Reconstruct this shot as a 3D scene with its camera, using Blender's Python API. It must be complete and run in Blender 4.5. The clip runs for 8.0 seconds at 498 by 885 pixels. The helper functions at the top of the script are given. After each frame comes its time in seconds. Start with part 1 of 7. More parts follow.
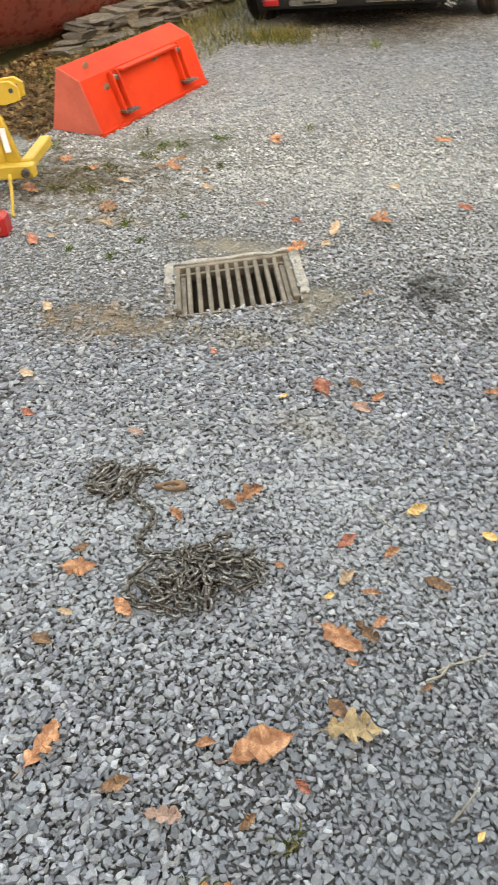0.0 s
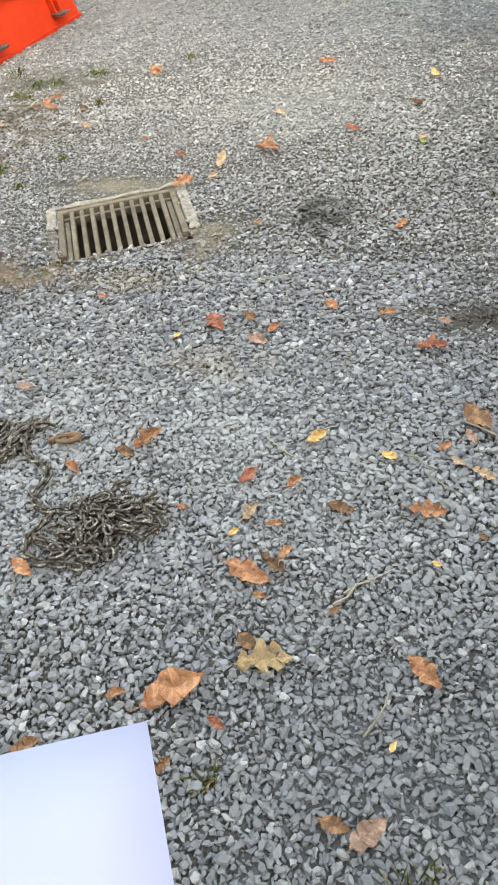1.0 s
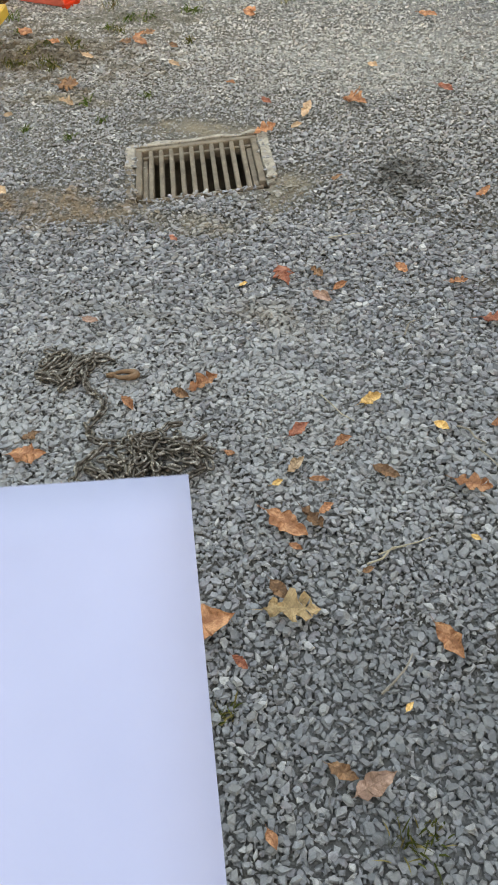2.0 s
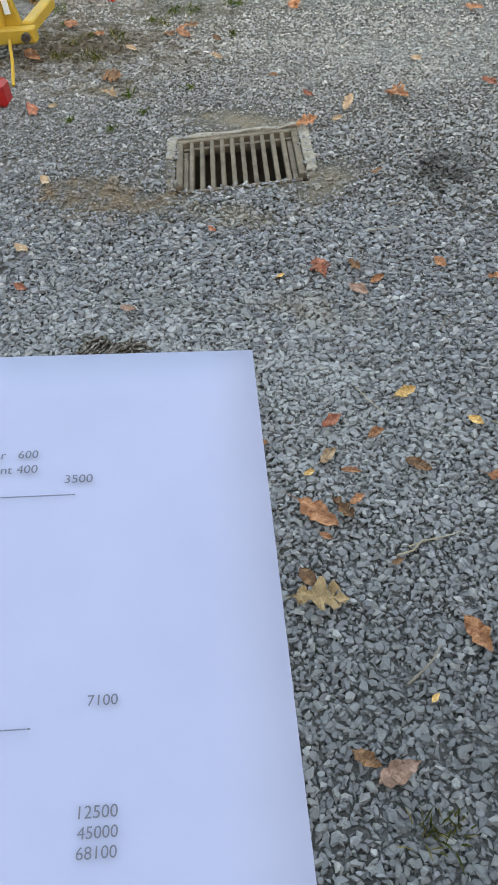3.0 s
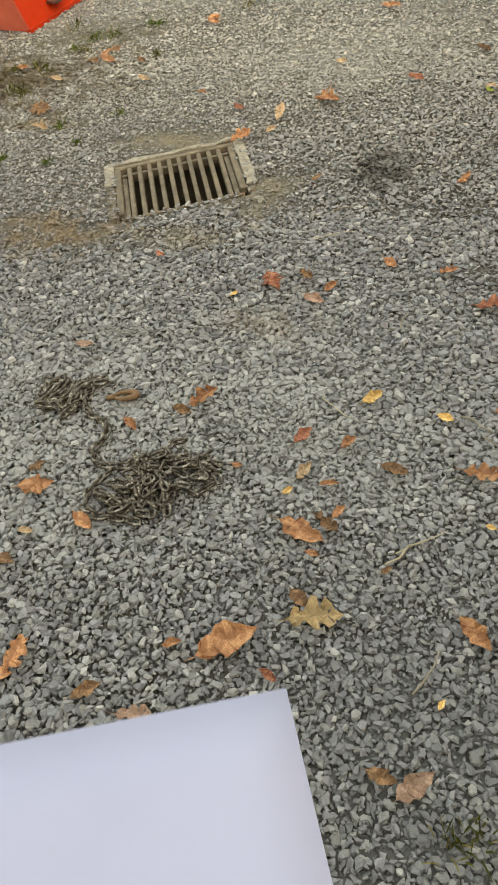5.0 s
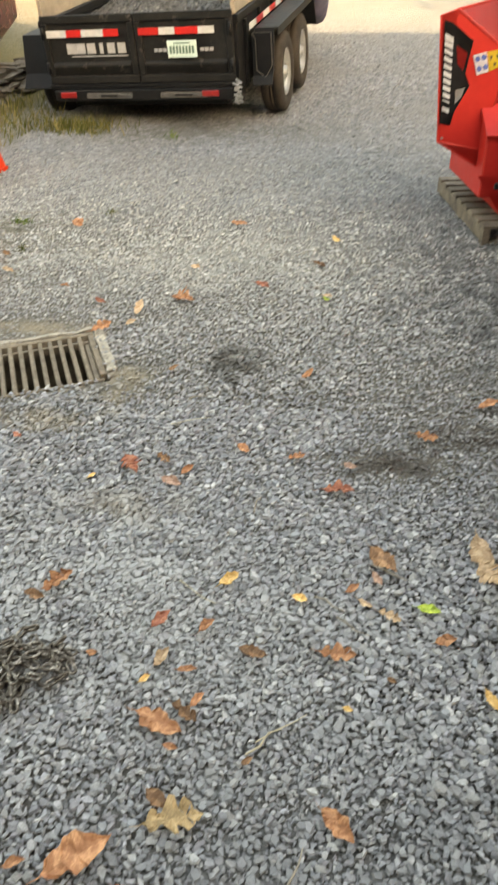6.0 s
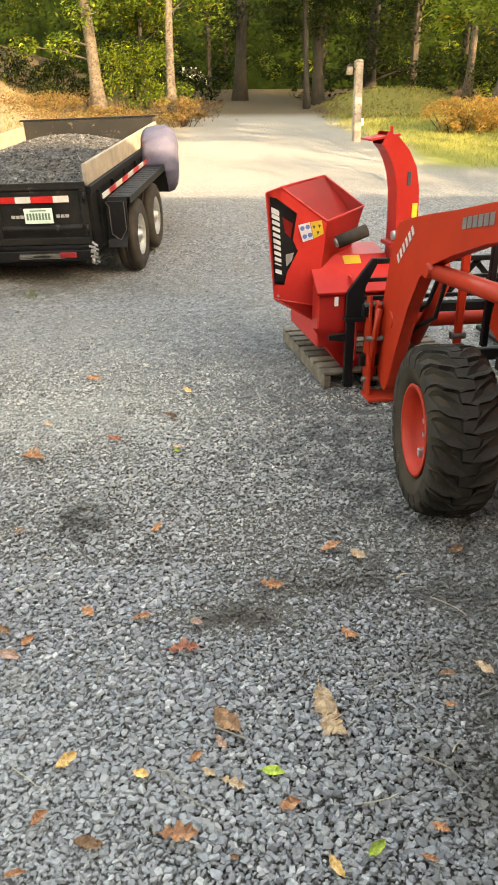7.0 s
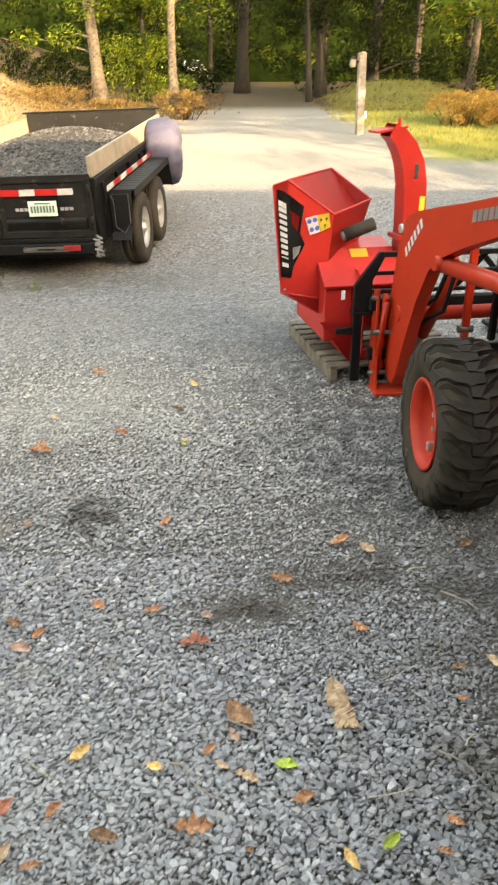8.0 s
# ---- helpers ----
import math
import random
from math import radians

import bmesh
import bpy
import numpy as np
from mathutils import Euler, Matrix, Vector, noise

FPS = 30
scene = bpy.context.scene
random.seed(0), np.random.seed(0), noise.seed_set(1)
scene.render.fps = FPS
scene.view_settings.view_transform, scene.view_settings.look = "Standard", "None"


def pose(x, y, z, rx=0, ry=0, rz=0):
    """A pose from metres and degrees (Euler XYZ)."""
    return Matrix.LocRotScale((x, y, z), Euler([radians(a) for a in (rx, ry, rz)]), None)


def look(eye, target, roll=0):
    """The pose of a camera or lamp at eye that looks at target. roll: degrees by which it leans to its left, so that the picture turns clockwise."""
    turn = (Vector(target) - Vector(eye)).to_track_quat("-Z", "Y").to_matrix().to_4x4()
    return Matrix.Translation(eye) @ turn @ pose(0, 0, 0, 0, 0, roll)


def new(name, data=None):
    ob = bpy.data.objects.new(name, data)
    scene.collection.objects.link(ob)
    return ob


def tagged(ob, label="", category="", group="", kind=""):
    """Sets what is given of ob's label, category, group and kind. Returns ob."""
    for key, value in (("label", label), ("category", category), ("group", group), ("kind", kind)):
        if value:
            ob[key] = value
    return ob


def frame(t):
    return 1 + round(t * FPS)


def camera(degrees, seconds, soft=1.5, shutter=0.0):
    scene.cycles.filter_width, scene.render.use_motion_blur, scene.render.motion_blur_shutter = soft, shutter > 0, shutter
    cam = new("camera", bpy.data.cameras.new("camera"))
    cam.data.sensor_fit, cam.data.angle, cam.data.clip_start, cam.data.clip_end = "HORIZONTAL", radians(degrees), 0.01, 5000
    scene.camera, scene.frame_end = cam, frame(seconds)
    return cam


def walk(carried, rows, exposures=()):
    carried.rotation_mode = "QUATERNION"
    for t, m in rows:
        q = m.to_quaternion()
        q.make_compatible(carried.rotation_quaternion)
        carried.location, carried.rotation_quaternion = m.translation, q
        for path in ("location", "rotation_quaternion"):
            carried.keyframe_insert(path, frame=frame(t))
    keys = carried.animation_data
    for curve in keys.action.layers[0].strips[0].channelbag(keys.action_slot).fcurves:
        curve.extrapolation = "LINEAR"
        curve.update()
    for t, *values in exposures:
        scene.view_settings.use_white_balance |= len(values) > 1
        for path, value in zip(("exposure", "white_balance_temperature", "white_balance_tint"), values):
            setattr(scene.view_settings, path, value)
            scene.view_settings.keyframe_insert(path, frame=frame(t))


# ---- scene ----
cam = camera(36.8, 8.0, soft=0.8, shutter=0.16)
PATH = [
    (0, (-0.2712, -0.0624, 1.7087), (-0.8792, 1.1794, 0.5562), -6.82),
    (0.5, (-0.1781, -0.0064, 1.6455), (-0.6506, 1.2378, 0.4337), -11.24),
    (1, (-0.1783, -0.0051, 1.6252), (-0.6172, 1.2063, 0.3682), -8.40),
    (1.5, (-0.1748, -0.0136, 1.6208), (-0.6662, 1.1378, 0.3274), -6.86),
    (2, (-0.1672, -0.0312, 1.6302), (-0.7080, 1.0709, 0.3138), -6.65),
    (2.2, (-0.1597, -0.0474, 1.6373), (-0.7249, 1.0384, 0.3177), -7.15),
    (3.5, (-0.1618, -0.0566, 1.6294), (-0.7773, 1.0048, 0.3123), -7.62),
    (4, (-0.1624, -0.0572, 1.6294), (-0.7898, 0.9967, 0.3119), -7.71),
    (4.2, (-0.1608, -0.0543, 1.6319), (-0.7941, 0.9980, 0.3160), -8.57),
    (5.3, (-0.1891, -0.0041, 1.6576), (-0.7021, 1.1193, 0.3480), -12.33),
    (5.5, (-0.1897, -0.0030, 1.6665), (-0.6777, 1.1626, 0.3845), -10.85),
    (6, (-0.1800, -0.0260, 1.6930), (-0.4346, 1.4272, 0.6618), -1.40),
    (6.5, (-0.061, 0.006, 1.775), (-0.14, 1.789, 0.873), 0.4),
    (7, (0.003, -0.001, 1.785), (0.001, 1.813, 0.942), -0.3),
    (7.5, (0.05, 0.033, 1.835), (0.181, 1.887, 1.097), -0.3),
    (8, (-0.036, 0.003, 1.78), (-0.039, 1.81, 0.923), -0.2),
]
EXPO = [
    (0.0, 3.86, 12700, 16),
    (0.5, 3.86, 12500, 15),
    (1.2, 3.80, 12300, 15),
    (1.6, 3.46, 12000, 14),
    (2.2, 3.36, 12500, 14),
    (3.5, 3.10, 9300, 10),
    (4.2, 3.08, 9300, 10),
    (5.4, 3.50, 25000, 15),
    (6.1, 3.76, 14000, 14),
    (7.0, 3.80, 13500, 14),
    (7.5, 3.90, 13500, 14),
    (8.0, 3.88, 13500, 14),
]
walk(cam, [(t, look(eye, target, roll)) for t, eye, target, roll in PATH], EXPO)

# ---- light ----
world = bpy.data.worlds.new("sky")
scene.world = world
world.use_nodes = True
_wn = world.node_tree.nodes
_sky = _wn.new("ShaderNodeTexSky")
_sky.sky_type = "NISHITA"
_sky.sun_disc = False
SUN_EL, SUN_AZ = 15.0, 143.0
_sky.sun_elevation, _sky.sun_rotation = radians(SUN_EL), radians(SUN_AZ)
_wn["Background"].inputs[1].default_value = 0.15
world.node_tree.links.new(_sky.outputs[0], _wn["Background"].inputs[0])
sun_data = bpy.data.lights.new("sun", "SUN")
sun_data.energy, sun_data.angle, sun_data.color = 1.35, radians(0.4), (1.0, 0.93, 0.82)
sun = new("sun", sun_data)
_a, _e = radians(SUN_AZ), radians(SUN_EL)
sun.matrix_world = look(Vector((math.sin(_a) * math.cos(_e), math.cos(_a) * math.cos(_e), math.sin(_e))) * 50, (0, 0, 0))


# ---- materials ----
def ramp_node(nt, fac, stops):
    n = nt.nodes.new("ShaderNodeValToRGB")
    while len(n.color_ramp.elements) > 1:
        n.color_ramp.elements.remove(n.color_ramp.elements[0])
    n.color_ramp.elements[0].position, n.color_ramp.elements[0].color = stops[0][0], (*stops[0][1], 1)
    for p, c in stops[1:]:
        n.color_ramp.elements.new(p).color = (*c, 1)
    nt.links.new(fac, n.inputs[0])
    return n.outputs[0]


def noise_node(nt, scale, detail=4, rough=0.6, space="Object"):
    tc = nt.nodes.new("ShaderNodeTexCoord")
    n = nt.nodes.new("ShaderNodeTexNoise")
    n.inputs["Scale"].default_value, n.inputs["Detail"].default_value, n.inputs["Roughness"].default_value = scale, detail, rough
    nt.links.new(tc.outputs[space], n.inputs["Vector"])
    return n.outputs["Fac"]


def mix_node(nt, fac, a, b, mode="MIX"):
    n = nt.nodes.new("ShaderNodeMix")
    n.data_type, n.blend_type = "RGBA", mode
    for sock, v in ((n.inputs[0], fac), (n.inputs[6], a), (n.inputs[7], b)):
        if isinstance(v, (int, float)):
            sock.default_value = v
        elif isinstance(v, tuple):
            sock.default_value = (*v, 1)
        else:
            nt.links.new(v, sock)
    return n.outputs[2]


def math_node(nt, op, a, b=0.0, clamp=False):
    n = nt.nodes.new("ShaderNodeMath")
    n.operation, n.use_clamp = op, clamp
    for sock, v in zip(n.inputs, (a, b)):
        if isinstance(v, (int, float)):
            sock.default_value = v
        else:
            nt.links.new(v, sock)
    return n.outputs[0]


def start_mat(name, rough=0.6, metal=0.0):
    m = bpy.data.materials.new(name)
    m.use_nodes = True
    bs = m.node_tree.nodes["Principled BSDF"]
    bs.inputs["Roughness"].default_value, bs.inputs["Metallic"].default_value = rough, metal
    return m, m.node_tree, bs


def bump_on(nt, bs, fac, strength, dist):
    b = nt.nodes.new("ShaderNodeBump")
    b.inputs["Strength"].default_value, b.inputs["Distance"].default_value = strength, dist
    nt.links.new(fac, b.inputs["Height"])
    nt.links.new(b.outputs[0], bs.inputs["Normal"])


def surface(name, dark, light, scale=8.0, rough=0.6, metal=0.0, bump=0.15, dist=0.004, worn=None, worn_amount=0.62, rand=0.0, spec=0.5):
    """Two tones in soft patches with finer grain, and worn spots."""
    m, nt, bs = start_mat(name, rough, metal)
    bs.inputs["Specular IOR Level"].default_value = spec
    big, fine = noise_node(nt, scale), noise_node(nt, scale * 9, 5, 0.7)
    col = ramp_node(nt, math_node(nt, "ADD", math_node(nt, "MULTIPLY", big, 0.65), math_node(nt, "MULTIPLY", fine, 0.35)), ((0.36, dark), (0.64, light)))
    if worn:
        w = ramp_node(nt, noise_node(nt, scale * 2.3, 8, 0.75), ((worn_amount, (0, 0, 0)), (worn_amount + 0.07, (1, 1, 1))))
        col = mix_node(nt, w, col, worn)
    if rand:
        oi = nt.nodes.new("ShaderNodeObjectInfo")
        hs = nt.nodes.new("ShaderNodeHueSaturation")
        nt.links.new(math_node(nt, "ADD", math_node(nt, "MULTIPLY", oi.outputs["Random"], rand), 1 - rand / 2), hs.inputs["Value"])
        nt.links.new(col, hs.inputs["Color"])
        col = hs.outputs[0]
    nt.links.new(col, bs.inputs["Base Color"])
    nt.links.new(math_node(nt, "ADD", math_node(nt, "MULTIPLY", fine, 0.25), rough - 0.12, True), bs.inputs["Roughness"])
    bump_on(nt, bs, fine, bump, dist)
    return m


def island_mat(name, stops, rough=0.8, bump=0.3, scale=60, translucent=0.0, hue=0.0):
    """Colour by piece, for heaps and foliage."""
    m, nt, bs = start_mat(name, rough)
    ge = nt.nodes.new("ShaderNodeNewGeometry")
    col = ramp_node(nt, ge.outputs["Random Per Island"], stops)
    fine = noise_node(nt, scale, 4, 0.7)
    col = mix_node(nt, 0.5, col, ramp_node(nt, fine, ((0.3, (0.35, 0.35, 0.35)), (0.7, (1.0, 1.0, 1.0)))), "MULTIPLY")
    nt.links.new(col, bs.inputs["Base Color"])
    if bump:
        bump_on(nt, bs, fine, bump, 0.003)
    if translucent:
        bs.inputs["Specular IOR Level"].default_value = 0.08
        tr = nt.nodes.new("ShaderNodeBsdfTranslucent")
        nt.links.new(col, tr.inputs[0])
        mx = nt.nodes.new("ShaderNodeMixShader")
        mx.inputs[0].default_value = translucent
        nt.links.new(bs.outputs[0], mx.inputs[1])
        nt.links.new(tr.outputs[0], mx.inputs[2])
        nt.links.new(mx.outputs[0], nt.nodes["Material Output"].inputs[0])
    return m


def wobble(nt, x=1.7):
    return math_node(nt, "MULTIPLY", math_node(nt, "SUBTRACT", noise_node(nt, x, 5, 0.65), 0.5), 1.6)


def plan_xy(nt):
    tc = nt.nodes.new("ShaderNodeTexCoord")
    sep = nt.nodes.new("ShaderNodeSeparateXYZ")
    nt.links.new(tc.outputs["Object"], sep.inputs[0])
    return sep.outputs[0], sep.outputs[1]


# stains, paler and darker patches and painted shade on the yard: middle, half sizes, tone, strength
SOIL_TAN, SOIL_BROWN, DARK_BROWN = (0.27, 0.225, 0.165), (0.25, 0.175, 0.115), (0.072, 0.060, 0.050)
STAINS_AND_SHADE = (
    # earth, with the tractor's shade put into the tone
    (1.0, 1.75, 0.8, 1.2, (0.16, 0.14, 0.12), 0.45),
    (-0.03, 2.27, 0.26, 0.11, DARK_BROWN, 0.80),
    (0.30, 2.48, 0.40, 0.15, DARK_BROWN, 0.65),
    (0.90, 2.38, 0.40, 0.12, DARK_BROWN, 0.65),
    (0.70, 1.50, 0.25, 0.16, (0.08, 0.07, 0.06), 0.6),
    (-0.74, 2.95, 0.22, 0.24, (0.075, 0.070, 0.062), 0.85),
    (-2.12, 2.40, 0.42, 0.20, SOIL_BROWN, 0.85),
    (-1.86, 3.22, 0.36, 0.13, SOIL_TAN, 0.75),
    (-1.22, 2.75, 0.14, 0.26, SOIL_TAN, 0.6),
    (-1.55, 2.40, 0.36, 0.10, SOIL_TAN, 0.55),
    (-0.98, 1.90, 0.24, 0.10, (0.20, 0.165, 0.125), 0.55),
    (-1.50, 1.79, 0.45, 0.035, (0.10, 0.092, 0.08), 0.6),
    (-3.35, 3.95, 1.05, 0.62, (0.13, 0.098, 0.066), 0.90),
    (-2.70, 3.38, 0.36, 0.13, (0.19, 0.15, 0.10), 0.6),
    # shade at the trailer's foot, painted as a darker tone
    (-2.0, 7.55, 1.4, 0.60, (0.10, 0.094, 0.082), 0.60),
    (-2.95, 4.60, 0.70, 0.35, (0.135, 0.118, 0.088), 0.65),
    (-1.0, 4.30, 1.1, 0.70, (0.40, 0.385, 0.35), 0.45),
    # shade around chipper and pallet, painted into the stone
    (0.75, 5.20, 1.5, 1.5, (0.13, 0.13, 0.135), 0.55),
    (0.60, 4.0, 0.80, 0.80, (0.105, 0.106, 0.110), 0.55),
    (-0.45, 1.35, 0.75, 0.70, (0.34, 0.342, 0.338), 0.35),
    (-1.35, 1.40, 0.75, 0.65, (0.35, 0.352, 0.345), 0.45),
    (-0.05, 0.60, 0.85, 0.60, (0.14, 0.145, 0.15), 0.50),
    # shade beneath the tractor, painted dark
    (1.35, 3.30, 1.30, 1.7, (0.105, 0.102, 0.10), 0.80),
)


def stain_and_shade(nt, col, x, y, wob):
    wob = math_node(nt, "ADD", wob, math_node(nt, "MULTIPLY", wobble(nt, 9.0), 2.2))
    for cx, cy, rx, ry, tone, amount in STAINS_AND_SHADE:
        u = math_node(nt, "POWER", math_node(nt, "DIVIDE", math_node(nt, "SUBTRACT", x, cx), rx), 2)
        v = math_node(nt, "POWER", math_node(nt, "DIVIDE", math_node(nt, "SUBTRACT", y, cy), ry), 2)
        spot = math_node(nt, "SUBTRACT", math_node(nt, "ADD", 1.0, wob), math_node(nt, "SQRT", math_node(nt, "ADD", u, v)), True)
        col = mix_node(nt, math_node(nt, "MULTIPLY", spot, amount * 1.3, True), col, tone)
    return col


def stone_material():
    """Slate-grey stones, each with its own tone; earth stains and painted shade over them, paler then darker farther
    out.
    """
    m, nt, bs = start_mat("crushed_stone", 0.74)
    ge = nt.nodes.new("ShaderNodeNewGeometry")
    col = ramp_node(nt, ge.outputs["Random Per Island"], ((0.0, (0.115, 0.116, 0.120)), (0.15, (0.168, 0.172, 0.182)), (0.3, (0.205, 0.196, 0.208)), (0.45, (0.218, 0.213, 0.205)), (0.6, (0.228, 0.240, 0.256)), (0.75, (0.272, 0.264, 0.252)), (0.85, (0.290, 0.288, 0.308)), (0.93, (0.345, 0.343, 0.340)), (1.0, (0.45, 0.44, 0.425))))
    fine, veins = noise_node(nt, 70, 6, 0.75), noise_node(nt, 260, 4, 0.8)
    col = mix_node(nt, 0.8, col, ramp_node(nt, fine, ((0.3, (0.55, 0.55, 0.55)), (0.55, (1.0, 1.0, 1.0)), (0.75, (1.25, 1.25, 1.24)))), "MULTIPLY")
    col = mix_node(nt, 0.5, col, ramp_node(nt, veins, ((0.35, (0.65, 0.65, 0.66)), (0.65, (1.25, 1.25, 1.24)))), "MULTIPLY")
    x, y = plan_xy(nt)
    wob = wobble(nt)
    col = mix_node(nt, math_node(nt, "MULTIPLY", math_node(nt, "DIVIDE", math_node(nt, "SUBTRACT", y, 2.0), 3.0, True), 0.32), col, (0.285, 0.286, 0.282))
    # paler and warmer beyond y 2.4, darker and bluer beyond 4.4
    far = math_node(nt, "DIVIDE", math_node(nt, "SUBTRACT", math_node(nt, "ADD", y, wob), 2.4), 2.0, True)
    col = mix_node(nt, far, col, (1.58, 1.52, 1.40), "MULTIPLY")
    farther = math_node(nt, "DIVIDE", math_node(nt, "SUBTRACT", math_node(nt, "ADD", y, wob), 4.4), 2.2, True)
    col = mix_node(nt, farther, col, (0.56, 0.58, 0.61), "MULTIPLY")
    nt.links.new(stain_and_shade(nt, col, x, y, wob), bs.inputs["Base Color"])
    bump_on(nt, bs, math_node(nt, "ADD", fine, math_node(nt, "MULTIPLY", veins, 0.4)), 0.6, 0.004)
    return m


STONE = stone_material()
RED = surface("red_paint", (0.40, 0.020, 0.017), (0.48, 0.029, 0.024), 3, 0.36, bump=0.03, worn=(0.30, 0.05, 0.03), worn_amount=0.70, spec=0.25)
ORANGE = surface("orange_red_paint", (0.48, 0.030, 0.012), (0.58, 0.044, 0.017), 3, 0.62, bump=0.04, worn=(0.30, 0.10, 0.05), worn_amount=0.63, spec=0.10)
TRACTOR_RED = surface("tractor_orange_red", (0.36, 0.023, 0.010), (0.44, 0.031, 0.013), 4, 0.42, bump=0.03, worn=(0.20, 0.05, 0.03), worn_amount=0.665, spec=0.25)
RIM_RED = surface("wheel_red", (0.38, 0.024, 0.013), (0.48, 0.034, 0.018), 6, 0.55, bump=0.05, worn=(0.14, 0.05, 0.035), worn_amount=0.63, spec=0.25)
FADED = surface("faded_red_paint", (0.36, 0.065, 0.045), (0.50, 0.10, 0.07), 4, 0.6, bump=0.05, worn=(0.28, 0.13, 0.09), worn_amount=0.64, spec=0.15)
SCRAPED = surface("scraped_black_paint", (0.005, 0.005, 0.005), (0.014, 0.013, 0.012), 2.6, 0.5, bump=0.05, worn=(0.12, 0.108, 0.095), worn_amount=0.60, spec=0.3)
YELLOW = surface("yellow_paint", (0.42, 0.25, 0.03), (0.56, 0.34, 0.045), 5, 0.5, bump=0.05, worn=(0.25, 0.13, 0.05), worn_amount=0.66)
GRIMY = surface("grimy_black_paint", (0.005, 0.005, 0.005), (0.017, 0.016, 0.015), 3, 0.5, bump=0.04, worn=(0.075, 0.068, 0.06), worn_amount=0.60, spec=0.16)
BLACK = surface("black_paint", (0.004, 0.004, 0.0045), (0.009, 0.009, 0.0095), 4, 0.5, bump=0.03, worn=(0.04, 0.036, 0.032), worn_amount=0.68, spec=0.16)
RUBBER = surface("tyre_rubber", (0.015, 0.012, 0.010), (0.038, 0.030, 0.024), 7, 0.85, bump=0.2, worn=(0.085, 0.066, 0.048), worn_amount=0.64, spec=0.25)
SIDEWALL = surface("dusty_tyre_wall", (0.026, 0.019, 0.014), (0.056, 0.042, 0.030), 5, 0.9, bump=0.2, worn=(0.085, 0.064, 0.046), worn_amount=0.62, spec=0.2)
STEEL = surface("grey_steel", (0.22, 0.22, 0.22), (0.45, 0.45, 0.44), 8, 0.42, 0.7, bump=0.08, worn=(0.16, 0.11, 0.08))
# worn spots made pale to paint highlights on the rusty links
RUST = surface("rusty_steel", (0.045, 0.036, 0.029), (0.155, 0.128, 0.105), 25, 0.45, 0.6, bump=0.3, worn=(0.44, 0.40, 0.35), worn_amount=0.545)
CAST = surface("cast_iron_grate", (0.095, 0.07, 0.048), (0.20, 0.155, 0.112), 16, 0.75, 0.1, bump=0.3, worn=(0.32, 0.27, 0.20), worn_amount=0.6, rand=0.3)
SOIL = surface("packed_soil", (0.13, 0.105, 0.08), (0.26, 0.215, 0.165), 24, 0.95, bump=0.6, dist=0.006, worn=(0.34, 0.30, 0.25), worn_amount=0.6)
CONCRETE = surface("pale_concrete", (0.20, 0.17, 0.135), (0.41, 0.365, 0.30), 20, 0.9, bump=0.5, dist=0.006, worn=(0.15, 0.13, 0.11), worn_amount=0.55)
PLANK = surface("weathered_plank", (0.16, 0.128, 0.098), (0.27, 0.22, 0.172), 6, 0.75, bump=0.3, rand=0.25)
PALLET = surface("grey_pallet_wood", (0.062, 0.046, 0.034), (0.175, 0.135, 0.100), 12, 0.85, bump=0.4, rand=0.5)
# bark darkened to carry the shade on the trunks
SHADED_BARK = surface("shaded_tree_bark", (0.009, 0.007, 0.006), (0.034, 0.027, 0.021), 5, 0.9, bump=0.9, dist=0.03)
COVER = surface("lavender_vinyl", (0.052, 0.052, 0.084), (0.085, 0.084, 0.124), 3, 0.78, bump=0.3, dist=0.008, spec=0.2)
HULL = surface("faded_red_hull", (0.065, 0.014, 0.010), (0.125, 0.025, 0.018), 1.6, 0.28, bump=0.05, worn=(0.21, 0.06, 0.042), worn_amount=0.62)
WALLSTONE = surface("grey_fieldstone", (0.040, 0.034, 0.028), (0.155, 0.136, 0.113), 7, 0.9, bump=0.6, dist=0.01, rand=0.7)
WHITE = surface("white_reflector", (0.70, 0.70, 0.70), (0.82, 0.82, 0.82), 20, 0.35, bump=0.02)
DIRTY_WHITE = surface("dusty_white_tape", (0.36, 0.35, 0.33), (0.50, 0.49, 0.46), 20, 0.5, bump=0.02)
LIGHT_RED = surface("dull_red_lens", (0.20, 0.008, 0.008), (0.28, 0.012, 0.012), 20, 0.3, bump=0.02)
REFLRED = surface("red_reflector", (0.36, 0.012, 0.012), (0.46, 0.018, 0.018), 20, 0.3, bump=0.02)
PLATE = surface("pale_green_plate", (0.48, 0.60, 0.52), (0.58, 0.68, 0.60), 20, 0.4, bump=0.02)
INK = surface("dark_ink", (0.03, 0.03, 0.035), (0.05, 0.05, 0.055), 20, 0.6, bump=0.0)
DECAL_GREY = surface("grey_decal", (0.26, 0.25, 0.24), (0.36, 0.35, 0.34), 20, 0.5, bump=0.02)
DECAL_GREEN = surface("dark_green_print", (0.06, 0.12, 0.09), (0.09, 0.16, 0.12), 20, 0.5, bump=0.0)
DECAL_YELLOW = surface("yellow_decal", (0.70, 0.50, 0.05), (0.78, 0.58, 0.08), 20, 0.45, bump=0.02)
PIT = surface("dark_wet_pit", (0.10, 0.08, 0.058), (0.20, 0.165, 0.12), 6, 0.85)
HOUSE = surface("plain_siding", (0.22, 0.20, 0.18), (0.30, 0.28, 0.25), 2, 0.8)
POST = surface("weathered_post", (0.13, 0.10, 0.08), (0.33, 0.28, 0.235), 7, 0.85, bump=0.5, worn=(0.13, 0.062, 0.042), worn_amount=0.56)
